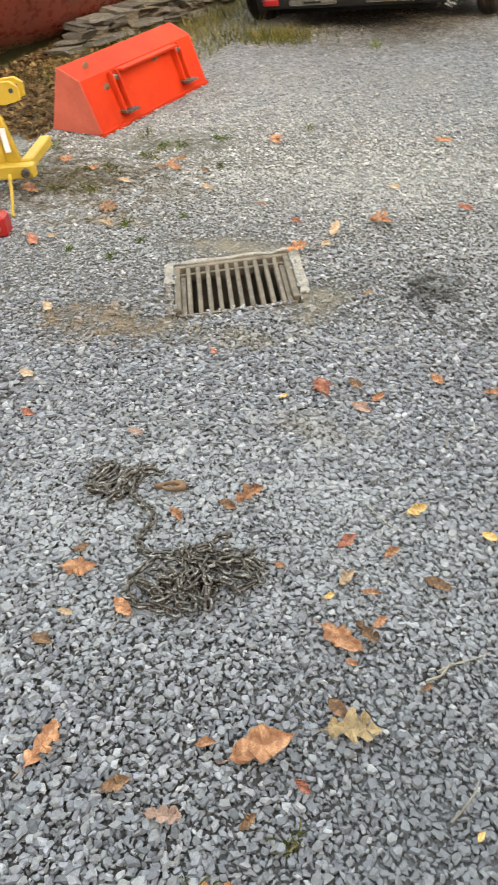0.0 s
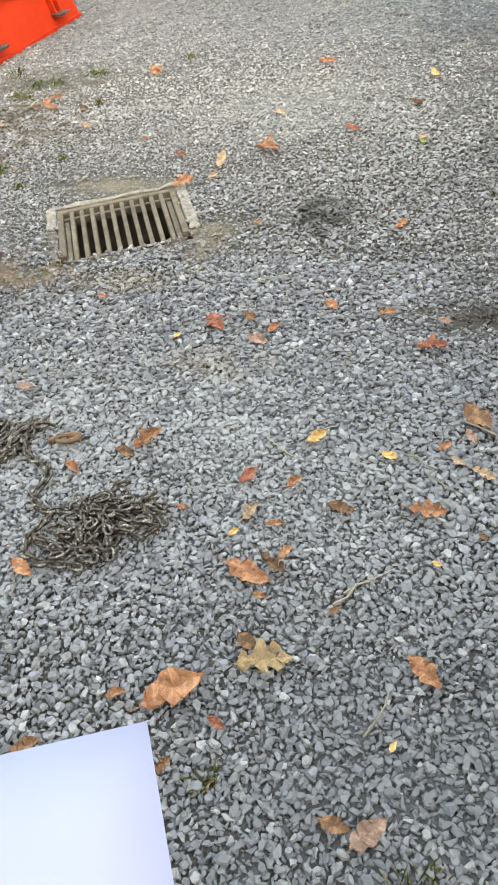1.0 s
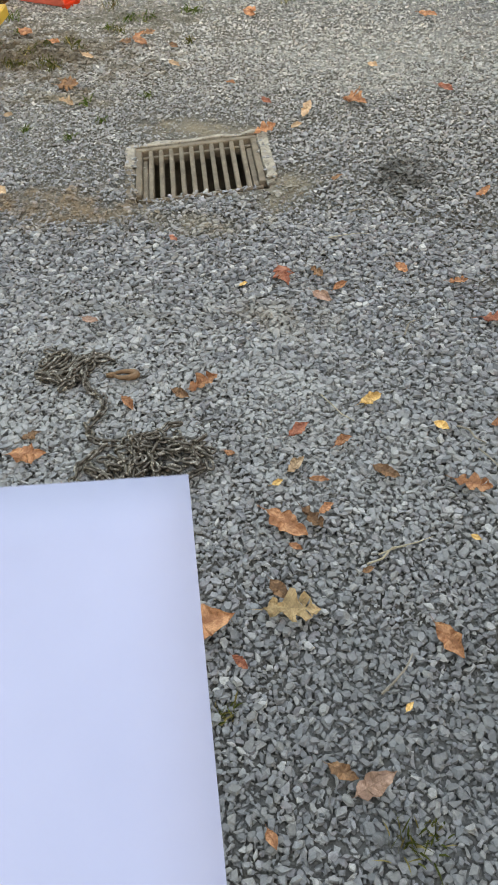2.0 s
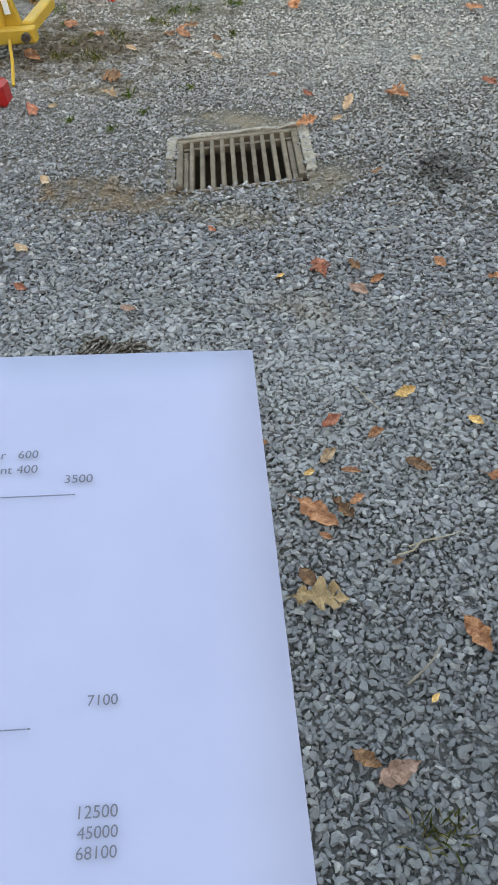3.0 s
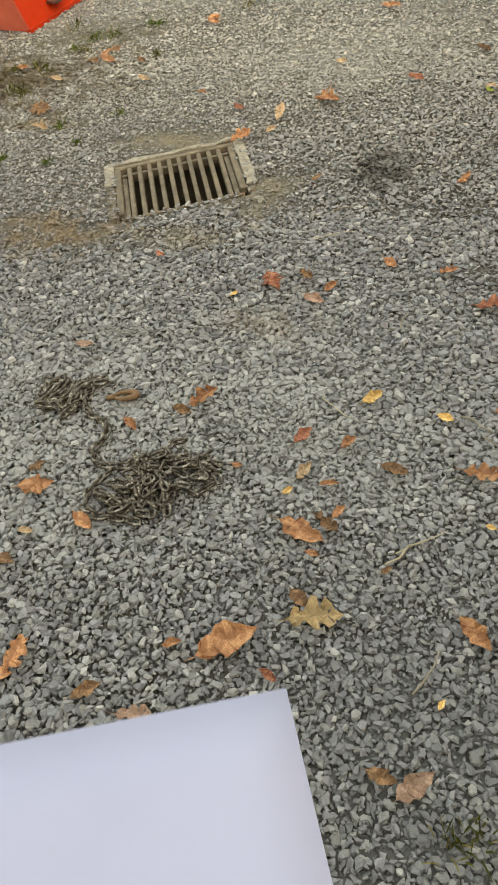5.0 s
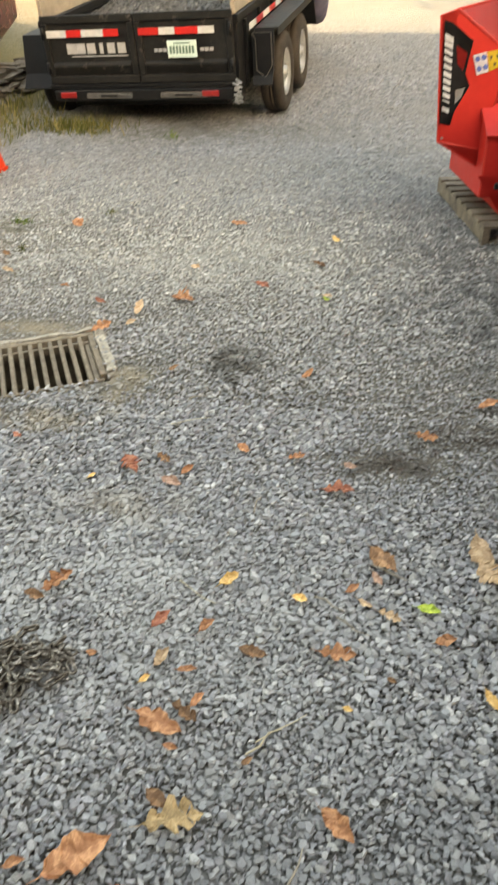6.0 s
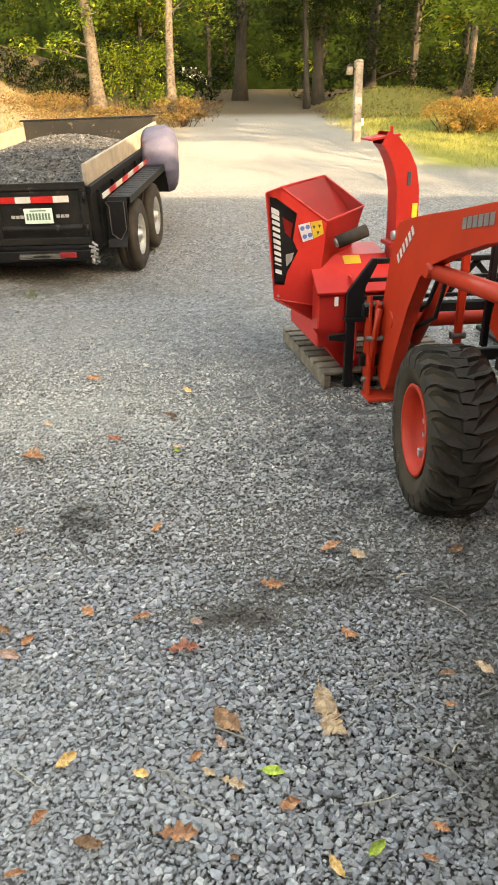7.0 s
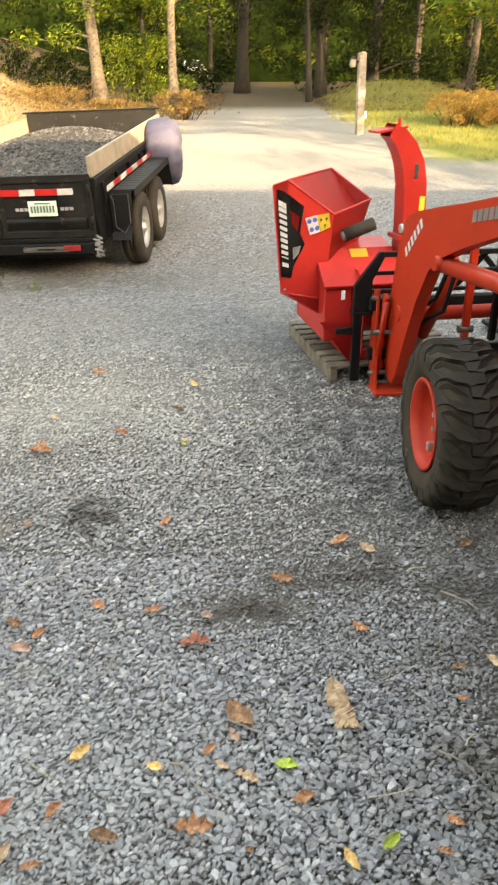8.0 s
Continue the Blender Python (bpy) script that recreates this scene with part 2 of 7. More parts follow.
def leaf_material(name, dark, light):
    """A dry leaf: blotched blade, dark midrib and slanting side veins."""
    m, nt, bs = start_mat(name, 0.68)
    bs.inputs["Specular IOR Level"].default_value = 0.3
    big, fine = noise_node(nt, 26, 4, 0.65), noise_node(nt, 190, 5, 0.7)
    col = ramp_node(nt, math_node(nt, "ADD", math_node(nt, "MULTIPLY", big, 0.7), math_node(nt, "MULTIPLY", fine, 0.3)), ((0.33, tuple(c * 0.72 for c in dark)), (0.48, dark), (0.62, light)))
    x, y = plan_xy(nt)
    side = math_node(nt, "ABSOLUTE", y)
    rib = math_node(nt, "SUBTRACT", 1.0, math_node(nt, "DIVIDE", side, 0.0016), True)
    wave = math_node(nt, "SINE", math_node(nt, "MULTIPLY", math_node(nt, "SUBTRACT", x, math_node(nt, "MULTIPLY", side, 0.9)), 620.0))
    vein = math_node(nt, "MULTIPLY", math_node(nt, "SUBTRACT", wave, 0.72, True), 2.0, True)
    col = mix_node(nt, math_node(nt, "MULTIPLY", math_node(nt, "MAXIMUM", rib, vein), 0.32), col, tuple(c * 0.45 for c in dark))
    oi = nt.nodes.new("ShaderNodeObjectInfo")
    hs = nt.nodes.new("ShaderNodeHueSaturation")
    nt.links.new(math_node(nt, "ADD", math_node(nt, "MULTIPLY", oi.outputs["Random"], 0.4), 0.8), hs.inputs["Value"])
    nt.links.new(col, hs.inputs["Color"])
    nt.links.new(hs.outputs[0], bs.inputs["Base Color"])
    bump_on(nt, bs, math_node(nt, "ADD", fine, math_node(nt, "MULTIPLY", vein, -0.8)), 0.5, 0.002)
    return m


LEAFS = {
    "orange": leaf_material("orange_leaf", (0.343, 0.139, 0.069), (0.607, 0.297, 0.158)),
    "tan": leaf_material("tan_leaf", (0.40, 0.255, 0.155), (0.58, 0.40, 0.26)),
    "olive": leaf_material("olive_tan_leaf", (0.25, 0.165, 0.085), (0.42, 0.285, 0.155)),
    "yellow": leaf_material("yellow_leaf", (0.660, 0.370, 0.132), (0.850, 0.554, 0.251)),
    "pink": leaf_material("pinkish_brown_leaf", (0.343, 0.198, 0.145), (0.528, 0.330, 0.251)),
    "brown": leaf_material("brown_leaf", (0.172, 0.086, 0.046), (0.356, 0.185, 0.099)),
    "red": leaf_material("russet_leaf", (0.317, 0.099, 0.059), (0.502, 0.198, 0.119)),
    "green": leaf_material("green_leaf", (0.264, 0.343, 0.053), (0.449, 0.502, 0.092)),
}
# leaf greens darkened so the wood's shade is in the colour
SHADED_GREENS = ((0.0, (0.004, 0.009, 0.003)), (0.5, (0.011, 0.020, 0.005)), (0.82, (0.024, 0.040, 0.008)), (0.96, (0.075, 0.10, 0.018)), (1.0, (0.13, 0.09, 0.02)))
FOLIAGE_SHADED = island_mat("shaded_green_foliage", SHADED_GREENS, 0.55, 0, 5, 0.35)
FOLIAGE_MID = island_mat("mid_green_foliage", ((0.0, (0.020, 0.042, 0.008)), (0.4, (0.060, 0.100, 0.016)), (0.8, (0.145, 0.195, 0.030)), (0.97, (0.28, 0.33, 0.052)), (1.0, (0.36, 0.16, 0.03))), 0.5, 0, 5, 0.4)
# brighter leaf copy, with sunlight put into the colour
FOLIAGE_SUNLIT = island_mat("sunlit_green_foliage", ((0.0, (0.06, 0.10, 0.017)), (0.5, (0.17, 0.24, 0.040)), (0.93, (0.34, 0.39, 0.07)), (1.0, (0.45, 0.26, 0.05))), 0.5, 0, 5, 0.4)
FOLIAGE_RUST = island_mat("rusty_shrub_leaves", ((0.0, (0.09, 0.055, 0.027)), (0.3, (0.17, 0.095, 0.045)), (0.6, (0.26, 0.145, 0.068)), (0.85, (0.22, 0.17, 0.05)), (1.0, (0.12, 0.15, 0.035))), 0.7, 0, 5, 0.3)
FOLIAGE_GOLD = island_mat("golden_shrub_leaves", ((0.0, (0.20, 0.11, 0.04)), (0.3, (0.40, 0.20, 0.065)), (0.6, (0.50, 0.28, 0.10)), (0.85, (0.42, 0.34, 0.11)), (1.0, (0.18, 0.22, 0.05))), 0.7, 0, 5, 0.35)
LAWN = island_mat("sunlit_lawn", ((0.0, (0.15, 0.165, 0.035)), (0.5, (0.25, 0.245, 0.06)), (0.8, (0.34, 0.305, 0.095)), (1.0, (0.42, 0.35, 0.15))), 0.8, 0, 5, 0.3)
# load stone darkened, the shade on the heap put into its colour
LOADSTONE = island_mat("dark_shaded_stone", ((0.0, (0.026, 0.026, 0.028)), (0.5, (0.060, 0.059, 0.059)), (0.9, (0.110, 0.108, 0.105)), (1.0, (0.20, 0.195, 0.185))), 0.7, 0.3, 40)
GRASS = island_mat("dry_grass", ((0.0, (0.06, 0.075, 0.018)), (0.5, (0.125, 0.128, 0.036)), (0.8, (0.24, 0.19, 0.075)), (1.0, (0.34, 0.27, 0.125))), 0.8, 0, 5, 0.3)


# ---- mesh helpers ----
def finish(bm, name, material, smooth=False):
    me = bpy.data.meshes.new(name)
    bmesh.ops.recalc_face_normals(bm, faces=bm.faces)
    bm.to_mesh(me)
    bm.free()
    if smooth:
        for p in me.polygons:
            p.use_smooth = True
    me.materials.append(material)
    return me


def part(name, bm, material, parent=None, label="", smooth=False):
    """One mesh object from a bmesh, under a thing or a part."""
    ob = new(name, finish(bm, name, material, smooth))
    if parent:
        ob.parent = parent
    if label:
        ob["label"] = label
    return ob


def thing(name, m, label, category, group="", kind=""):
    ob = new(name)
    ob.matrix_world = m
    ob.empty_display_size = 0.1
    return tagged(ob, label, category, group, kind)


def box(x0, x1, y0, y1, z0, z1, bevel=0.0, bm=None, m=None):
    bm = bm or bmesh.new()
    mat = Matrix.Translation(((x0 + x1) / 2, (y0 + y1) / 2, (z0 + z1) / 2)) @ Matrix.Diagonal((x1 - x0, y1 - y0, z1 - z0, 1))
    r = bmesh.ops.create_cube(bm, size=1, matrix=(m @ mat) if m else mat)
    if bevel:
        vs = set(r["verts"])
        bmesh.ops.bevel(bm, geom=[e for e in bm.edges if e.verts[0] in vs and e.verts[1] in vs], offset=bevel, segments=1, affect="EDGES")
    return bm


def rod(p0, p1, r0, r1=None, n=12, bm=None, caps=True):
    bm = bm or bmesh.new()
    p0, p1 = Vector(p0), Vector(p1)
    r1 = r0 if r1 is None else r1
    d = p1 - p0
    m = Matrix.Translation((p0 + p1) / 2) @ d.to_track_quat("Z", "Y").to_matrix().to_4x4()
    bmesh.ops.create_cone(bm, cap_ends=caps, segments=n, radius1=r0, radius2=r1, depth=d.length, matrix=m)
    for f in bm.faces:
        f.smooth = f.smooth or (n >= 10 and len(f.verts) == 4)
    return bm


def prism(pts, axis, a0, a1, bevel=0.0, bm=None):
    """Closed outline pts (pairs) pushed along an axis from a0 to a1."""
    bm = bm or bmesh.new()
    def place(p, a):
        return {"x": (a, p[0], p[1]), "y": (p[0], a, p[1]), "z": (p[0], p[1], a)}[axis]
    lo = [bm.verts.new(place(p, a0)) for p in pts]
    hi = [bm.verts.new(place(p, a1)) for p in pts]
    fs = [bm.faces.new(lo), bm.faces.new(hi[::-1])]
    n = len(pts)
    for i in range(n):
        fs.append(bm.faces.new((lo[i], hi[i], hi[(i + 1) % n], lo[(i + 1) % n])))
    if bevel:
        es = {e for f in fs for e in f.edges}
        bmesh.ops.bevel(bm, geom=list(es), offset=bevel, segments=1, affect="EDGES")
    return bm


def lathe(profile, n=32, axis="x", bm=None):
    """Rings of (along, radius) turned round an axis through the origin."""
    bm = bm or bmesh.new()
    rings = []
    for a, r in profile:
        ring = []
        for i in range(n):
            c, s = math.cos(2 * math.pi * i / n) * r, math.sin(2 * math.pi * i / n) * r
            ring.append(bm.verts.new({"x": (a, c, s), "y": (c, a, s), "z": (c, s, a)}[axis]))
        rings.append(ring)
    for p, q in zip(rings, rings[1:]):
        for i in range(n):
            bm.faces.new((p[i], p[(i + 1) % n], q[(i + 1) % n], q[i]))
    return bm


def tube(points, radius, n=8, closed=False, bm=None):
    bm = bm or bmesh.new()
    pts = [Vector(p) for p in points]
    rings = []
    k = len(pts)
    for i, p in enumerate(pts):
        a = pts[(i - 1) % k] if closed or i else p
        b = pts[(i + 1) % k] if closed or i < k - 1 else p
        q = (b - a).to_track_quat("Z", "Y")
        r = radius[i] if isinstance(radius, (list, tuple)) else radius
        rings.append([bm.verts.new(p + q @ Vector((math.cos(2 * math.pi * j / n) * r, math.sin(2 * math.pi * j / n) * r, 0))) for j in range(n)])
    pairs = list(zip(rings, rings[1:])) + ([(rings[-1], rings[0])] if closed else [])
    for p, q in pairs:
        s = min(range(n), key=lambda o: sum((p[j].co - q[(j + o) % n].co).length for j in range(n)))
        for j in range(n):
            bm.faces.new((p[j], p[(j + 1) % n], q[(j + 1 + s) % n], q[(j + s) % n]))
    if not closed:
        bm.faces.new(rings[0])
        bm.faces.new(rings[-1])
    return bm


def array_mesh(name, verts, tris, material, smooth=False):
    """A mesh from number arrays made by rule."""
    me = bpy.data.meshes.new(name)
    verts, tris = np.asarray(verts, np.float32), np.asarray(tris, np.int32)
    k = tris.shape[1]
    me.vertices.add(len(verts))
    me.vertices.foreach_set("co", verts.ravel())
    me.loops.add(tris.size)
    me.loops.foreach_set("vertex_index", tris.ravel())
    me.polygons.add(len(tris))
    me.polygons.foreach_set("loop_start", np.arange(0, tris.size, k, dtype=np.int32))
    me.polygons.foreach_set("use_smooth", np.full(len(tris), smooth))
    me.update(calc_edges=True)
    me.materials.append(material)
    return me


rng = np.random.default_rng(7)


def smooth_step(a, b, v):
    t = np.clip((np.asarray(v, float) - a) / (b - a), 0, 1)
    return t * t * (3 - 2 * t)


def ground_z(x, y):
    """Height of the ground: a level yard, a drive that climbs away, a bank beside it."""
    x, y = np.asarray(x, float), np.asarray(y, float)
    z = 0.072 * np.clip(y - 8.4, 0, None) * smooth_step(7.6, 11.0, y)
    z = np.where(y > 24, 0.072 * 15.6 + 0.045 * (y - 24), z)
    z = np.where(y > 45, 0.072 * 15.6 + 0.045 * 21 + 0.0 * (y - 45), z)
    bank = smooth_step(0, 1, (-x - 4.2 - 0.10 * np.clip(y - 12, 0, None)) / 6.0)
    z = z + 0.62 * np.exp(-((x - 5.2) / 2.2) ** 4 - ((y - 29.0) / 1.7) ** 2)
    return z + 2.2 * bank * smooth_step(6.5, 13, y)


# ---- ground ----
GRATE = pose(-1.683, 2.871, 0, 0, 0, 27.0)      # middle of the drain, turned with its casting
GX, GY = 0.27, 0.225                              # half sizes of the opening


def ground_material():
    m, nt, bs = start_mat("ground", 0.9)
    tc = nt.nodes.new("ShaderNodeTexCoord")
    sep = nt.nodes.new("ShaderNodeSeparateXYZ")
    nt.links.new(tc.outputs["Object"], sep.inputs[0])
    x, y = sep.outputs[0], sep.outputs[1]
    wob = noise_node(nt, 0.35, 5, 0.6)
    fine = noise_node(nt, 38, 6, 0.75)
    grit = noise_node(nt, 120, 3, 0.8)
    vor = nt.nodes.new("ShaderNodeTexVoronoi")
    vor.inputs["Scale"].default_value = 34
    nt.links.new(tc.outputs["Object"], vor.inputs["Vector"])
    bw = nt.nodes.new("ShaderNodeRGBToBW")
    nt.links.new(vor.outputs["Color"], bw.inputs[0])
    stones = ramp_node(nt, bw.outputs[0], ((0.15, (0.16, 0.165, 0.165)), (0.5, (0.30, 0.305, 0.30)), (0.85, (0.46, 0.46, 0.445))))
    dust = ramp_node(nt, fine, ((0.3, (0.20, 0.19, 0.17)), (0.7, (0.38, 0.365, 0.33))))
    patch = ramp_node(nt, noise_node(nt, 0.9, 6, 0.62), ((0.47, (0, 0, 0)), (0.62, (1, 1, 1))))
    gravel = mix_node(nt, math_node(nt, "MULTIPLY", patch, 0.55), stones, dust)
    sand = ramp_node(nt, math_node(nt, "ADD", math_node(nt, "MULTIPLY", wob, 0.5), math_node(nt, "MULTIPLY", fine, 0.5)), ((0.3, (0.175, 0.163, 0.145)), (0.7, (0.30, 0.288, 0.262))))
    grass = ramp_node(nt, math_node(nt, "ADD", math_node(nt, "MULTIPLY", wob, 0.6), math_node(nt, "MULTIPLY", fine, 0.4)), ((0.3, (0.12, 0.135, 0.028)), (0.5, (0.235, 0.235, 0.06)), (0.7, (0.36, 0.31, 0.12))))
    litter = ramp_node(nt, fine, ((0.3, (0.035, 0.028, 0.018)), (0.7, (0.12, 0.085, 0.05))))
    straw = ramp_node(nt, math_node(nt, "ADD", math_node(nt, "MULTIPLY", wob, 0.5), math_node(nt, "MULTIPLY", fine, 0.5)), ((0.3, (0.165, 0.112, 0.064)), (0.5, (0.25, 0.19, 0.125)), (0.7, (0.33, 0.28, 0.21))))

    def band(v, a, b):
        """0 below a, 1 above b, with a wandering edge."""
        w = math_node(nt, "MULTIPLY", math_node(nt, "SUBTRACT", wob, 0.5), 2.0)
        return math_node(nt, "DIVIDE", math_node(nt, "SUBTRACT", math_node(nt, "ADD", v, w), a), b - a, True)
    earth = ramp_node(nt, fine, ((0.3, (0.07, 0.064, 0.057)), (0.7, (0.15, 0.136, 0.12))))
    trodden = math_node(nt, "MULTIPLY", math_node(nt, "MULTIPLY", band(x, -3.4, -2.6), math_node(nt, "SUBTRACT", 1.0, band(x, 1.5, 2.3))), band(y, -0.8, 0.0))
    trodden = math_node(nt, "MULTIPLY", trodden, math_node(nt, "SUBTRACT", 1.0, band(y, 3.6, 6.0)))
    col = mix_node(nt, trodden, mix_node(nt, 1.0, gravel, (0.84, 0.84, 0.85), "MULTIPLY"), mix_node(nt, 0.65, mix_node(nt, 0.8, gravel, (0.25, 0.25, 0.26), "MULTIPLY"), earth))
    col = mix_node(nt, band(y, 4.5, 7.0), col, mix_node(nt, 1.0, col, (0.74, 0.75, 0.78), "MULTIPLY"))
    grit_soil = ramp_node(nt, grit, ((0.35, (0.085, 0.076, 0.064)), (0.65, (0.23, 0.205, 0.172))))
    col = mix_node(nt, math_node(nt, "MULTIPLY", math_node(nt, "MULTIPLY", band(y, 1.6, 2.4), math_node(nt, "SUBTRACT", 1.0, band(y, 4.2, 5.5))), 0.75), col, grit_soil)
    col = stain_and_shade(nt, col, x, y, wobble(nt))
    col = mix_node(nt, band(y, 11.0, 14.5), col, sand)
    # grass right of the drive, straw bank left of it
    right = math_node(nt, "MULTIPLY", band(math_node(nt, "ADD", math_node(nt, "SUBTRACT", x, 3.4), math_node(nt, "MULTIPLY", math_node(nt, "SUBTRACT", y, 15.5), 0.10)), -0.2, 0.5), band(y, 14.7, 15.6))
    col = mix_node(nt, right, col, grass)
    left = math_node(nt, "MULTIPLY", band(math_node(nt, "MULTIPLY", math_node(nt, "ADD", x, 1.35), -1.0), 0.0, 1.2), band(y, 12.2, 14.5))
    col = mix_node(nt, left, col, straw)
    # trodden grass and litter beside the wall
    edge = band(math_node(nt, "SUBTRACT", math_node(nt, "MULTIPLY", x, -1.0), math_node(nt, "MULTIPLY", y, 0.02)), 3.5, 4.2)
    near_wall = math_node(nt, "MULTIPLY", band(y, 4.4, 5.6), math_node(nt, "SUBTRACT", 1.0, math_node(nt, "MULTIPLY", band(y, 10.5, 13.5), 0.75)))
    col = mix_node(nt, math_node(nt, "MULTIPLY", edge, near_wall), col, mix_node(nt, 0.82, grass, litter))
    # litter of the wood; over the far lane its dark tone also paints shade
    lane = math_node(nt, "SUBTRACT", 1.0, band(math_node(nt, "ABSOLUTE", math_node(nt, "SUBTRACT", x, 0.6)), 1.5, 2.2))
    back = math_node(nt, "MULTIPLY", band(math_node(nt, "MULTIPLY", x, -1.0), 1.8, 3.0), -4.5)
    woods = math_node(nt, "MULTIPLY", band(math_node(nt, "ADD", y, back), 23.6, 25.4), math_node(nt, "SUBTRACT", 1.0, math_node(nt, "MULTIPLY", lane, math_node(nt, "SUBTRACT", 1.0, math_node(nt, "MULTIPLY", band(y, 24.4, 26.6), 0.93)))))
    mound = math_node(nt, "MULTIPLY", band(x, 2.2, 3.4), math_node(nt, "SUBTRACT", 1.0, band(y, 30.5, 32.5)))
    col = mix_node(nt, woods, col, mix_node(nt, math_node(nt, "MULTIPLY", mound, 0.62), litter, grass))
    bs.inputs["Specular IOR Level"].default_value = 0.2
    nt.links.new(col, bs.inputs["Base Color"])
    bump_on(nt, bs, math_node(nt, "ADD", math_node(nt, "MULTIPLY", vor.outputs["Distance"], -1.2), math_node(nt, "MULTIPLY", grit, 0.5)), 0.9, 0.02)
    return m


GROUND = ground_material()


def in_grate(x, y, grow=0.0):
    inv = GRATE.inverted()
    u = inv[0][0] * x + inv[0][1] * y + inv[0][3]
    v = inv[1][0] * x + inv[1][1] * y + inv[1][3]
    return (np.abs(u) < GX + grow) & (np.abs(v) < GY + grow)


def axis_steps(stretches):
    out = []
    for a, b, s in stretches:
        out.append(np.arange(a, b - 1e-6, s))
    return np.concatenate(out + [np.array([stretches[-1][1]])])


def build_ground():
    xs = axis_steps(((-300, -60, 40), (-60, -20, 4), (-20, -5, 0.6), (-5, -2.4, 0.12), (-2.4, 1.6, 0.05), (1.6, 6, 0.2), (6, 20, 0.8), (20, 60, 4), (60, 300, 40)))
    ys = axis_steps(((-300, -40, 40), (-40, -4, 4), (-4, 0, 0.25), (0, 5, 0.05), (5, 14, 0.2), (14, 40, 0.6), (40, 80, 4), (80, 400, 40)))
    gx, gy = np.meshgrid(xs, ys)
    gz = ground_z(gx, gy)
    gz = gz + 0.006 * np.sin(gx * 2.1 + 1.3 * np.sin(gy * 1.7)) * np.cos(gy * 1.9 + gx) * smooth_step(14, 8, gy)
    w = len(xs)
    i, j = np.meshgrid(np.arange(len(xs) - 1), np.arange(len(ys) - 1))
    quads = np.stack([j * w + i, j * w + i + 1, (j + 1) * w + i + 1, (j + 1) * w + i], -1).reshape(-1, 4)
    cx = (xs[:-1] + xs[1:]) / 2
    cy = (ys[:-1] + ys[1:]) / 2
    mx, my = np.meshgrid(cx, cy)
    quads = quads[~in_grate(mx, my, 0.03).ravel()]
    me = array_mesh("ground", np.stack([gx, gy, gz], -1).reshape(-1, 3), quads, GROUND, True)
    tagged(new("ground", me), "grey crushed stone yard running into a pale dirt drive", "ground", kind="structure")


build_ground()


def stone_shapes(count, points, seed):
    r = random.Random(seed)
    out = []
    for _ in range(count):
        bm = bmesh.new()
        slim = r.uniform(0.48, 0.86)
        for _ in range(points + r.randrange(-1, 2)):
            v = Vector((r.gauss(0, 1), r.gauss(0, 1), r.gauss(0, 1))).normalized()
            bm.verts.new((v.x * r.uniform(0.85, 1.1), v.y * slim * r.uniform(0.9, 1.1), v.z * r.uniform(0.34, 0.56)))
        res = bmesh.ops.convex_hull(bm, input=bm.verts[:])
        bmesh.ops.delete(bm, geom=[g for g in res["geom_interior"] if isinstance(g, bmesh.types.BMVert)], context="VERTS")
        bm.verts.index_update()
        bmesh.ops.triangulate(bm, faces=bm.faces[:])
        bmesh.ops.recalc_face_normals(bm, faces=bm.faces[:])
        bm.normal_update()
        bmesh.ops.delete(bm, geom=[f for f in bm.faces if f.normal.z < -0.45], context="FACES")
        bm.verts.index_update()
        out.append((np.array([v.co[:] for v in bm.verts]), np.array([[v.index for v in f.verts] for f in bm.faces])))
        bm.free()
    return out


def flat_shapes(count, seed):
    """Crushed stones with a broad worn top and chipped shoulders."""
    r = random.Random(seed)
    out = []
    for _ in range(count):
        bm = bmesh.new()
        slim, thick = r.uniform(0.42, 0.82), r.uniform(0.26, 0.46)
        n = r.randrange(4, 7)
        a0 = r.uniform(0, 6.28)
        for k in range(n):
            a, d = a0 + 6.283 * (k + r.uniform(-0.38, 0.38)) / n, r.uniform(0.78, 1.18)
            c, e = math.cos(a) * d, math.sin(a) * d * slim
            bm.verts.new((c, e, r.uniform(-0.34, 0.0)))
            f = r.uniform(0.62, 0.92)
            bm.verts.new((c * f, e * f, thick * r.uniform(0.72, 1.1)))
        res = bmesh.ops.convex_hull(bm, input=bm.verts[:])
        bmesh.ops.delete(bm, geom=[g for g in res["geom_interior"] if isinstance(g, bmesh.types.BMVert)], context="VERTS")
        bmesh.ops.triangulate(bm, faces=bm.faces[:])
        bmesh.ops.recalc_face_normals(bm, faces=bm.faces[:])
        bm.normal_update()
        bmesh.ops.delete(bm, geom=[f for f in bm.faces if f.normal.z < -0.45], context="FACES")
        bm.verts.index_update()
        out.append((np.array([v.co[:] for v in bm.verts]), np.array([[v.index for v in f.verts] for f in bm.faces])))
        bm.free()
    return out


SHAPES, PLAIN_SHAPES = flat_shapes(30, 3) + stone_shapes(20, 9, 5), stone_shapes(20, 7, 8)


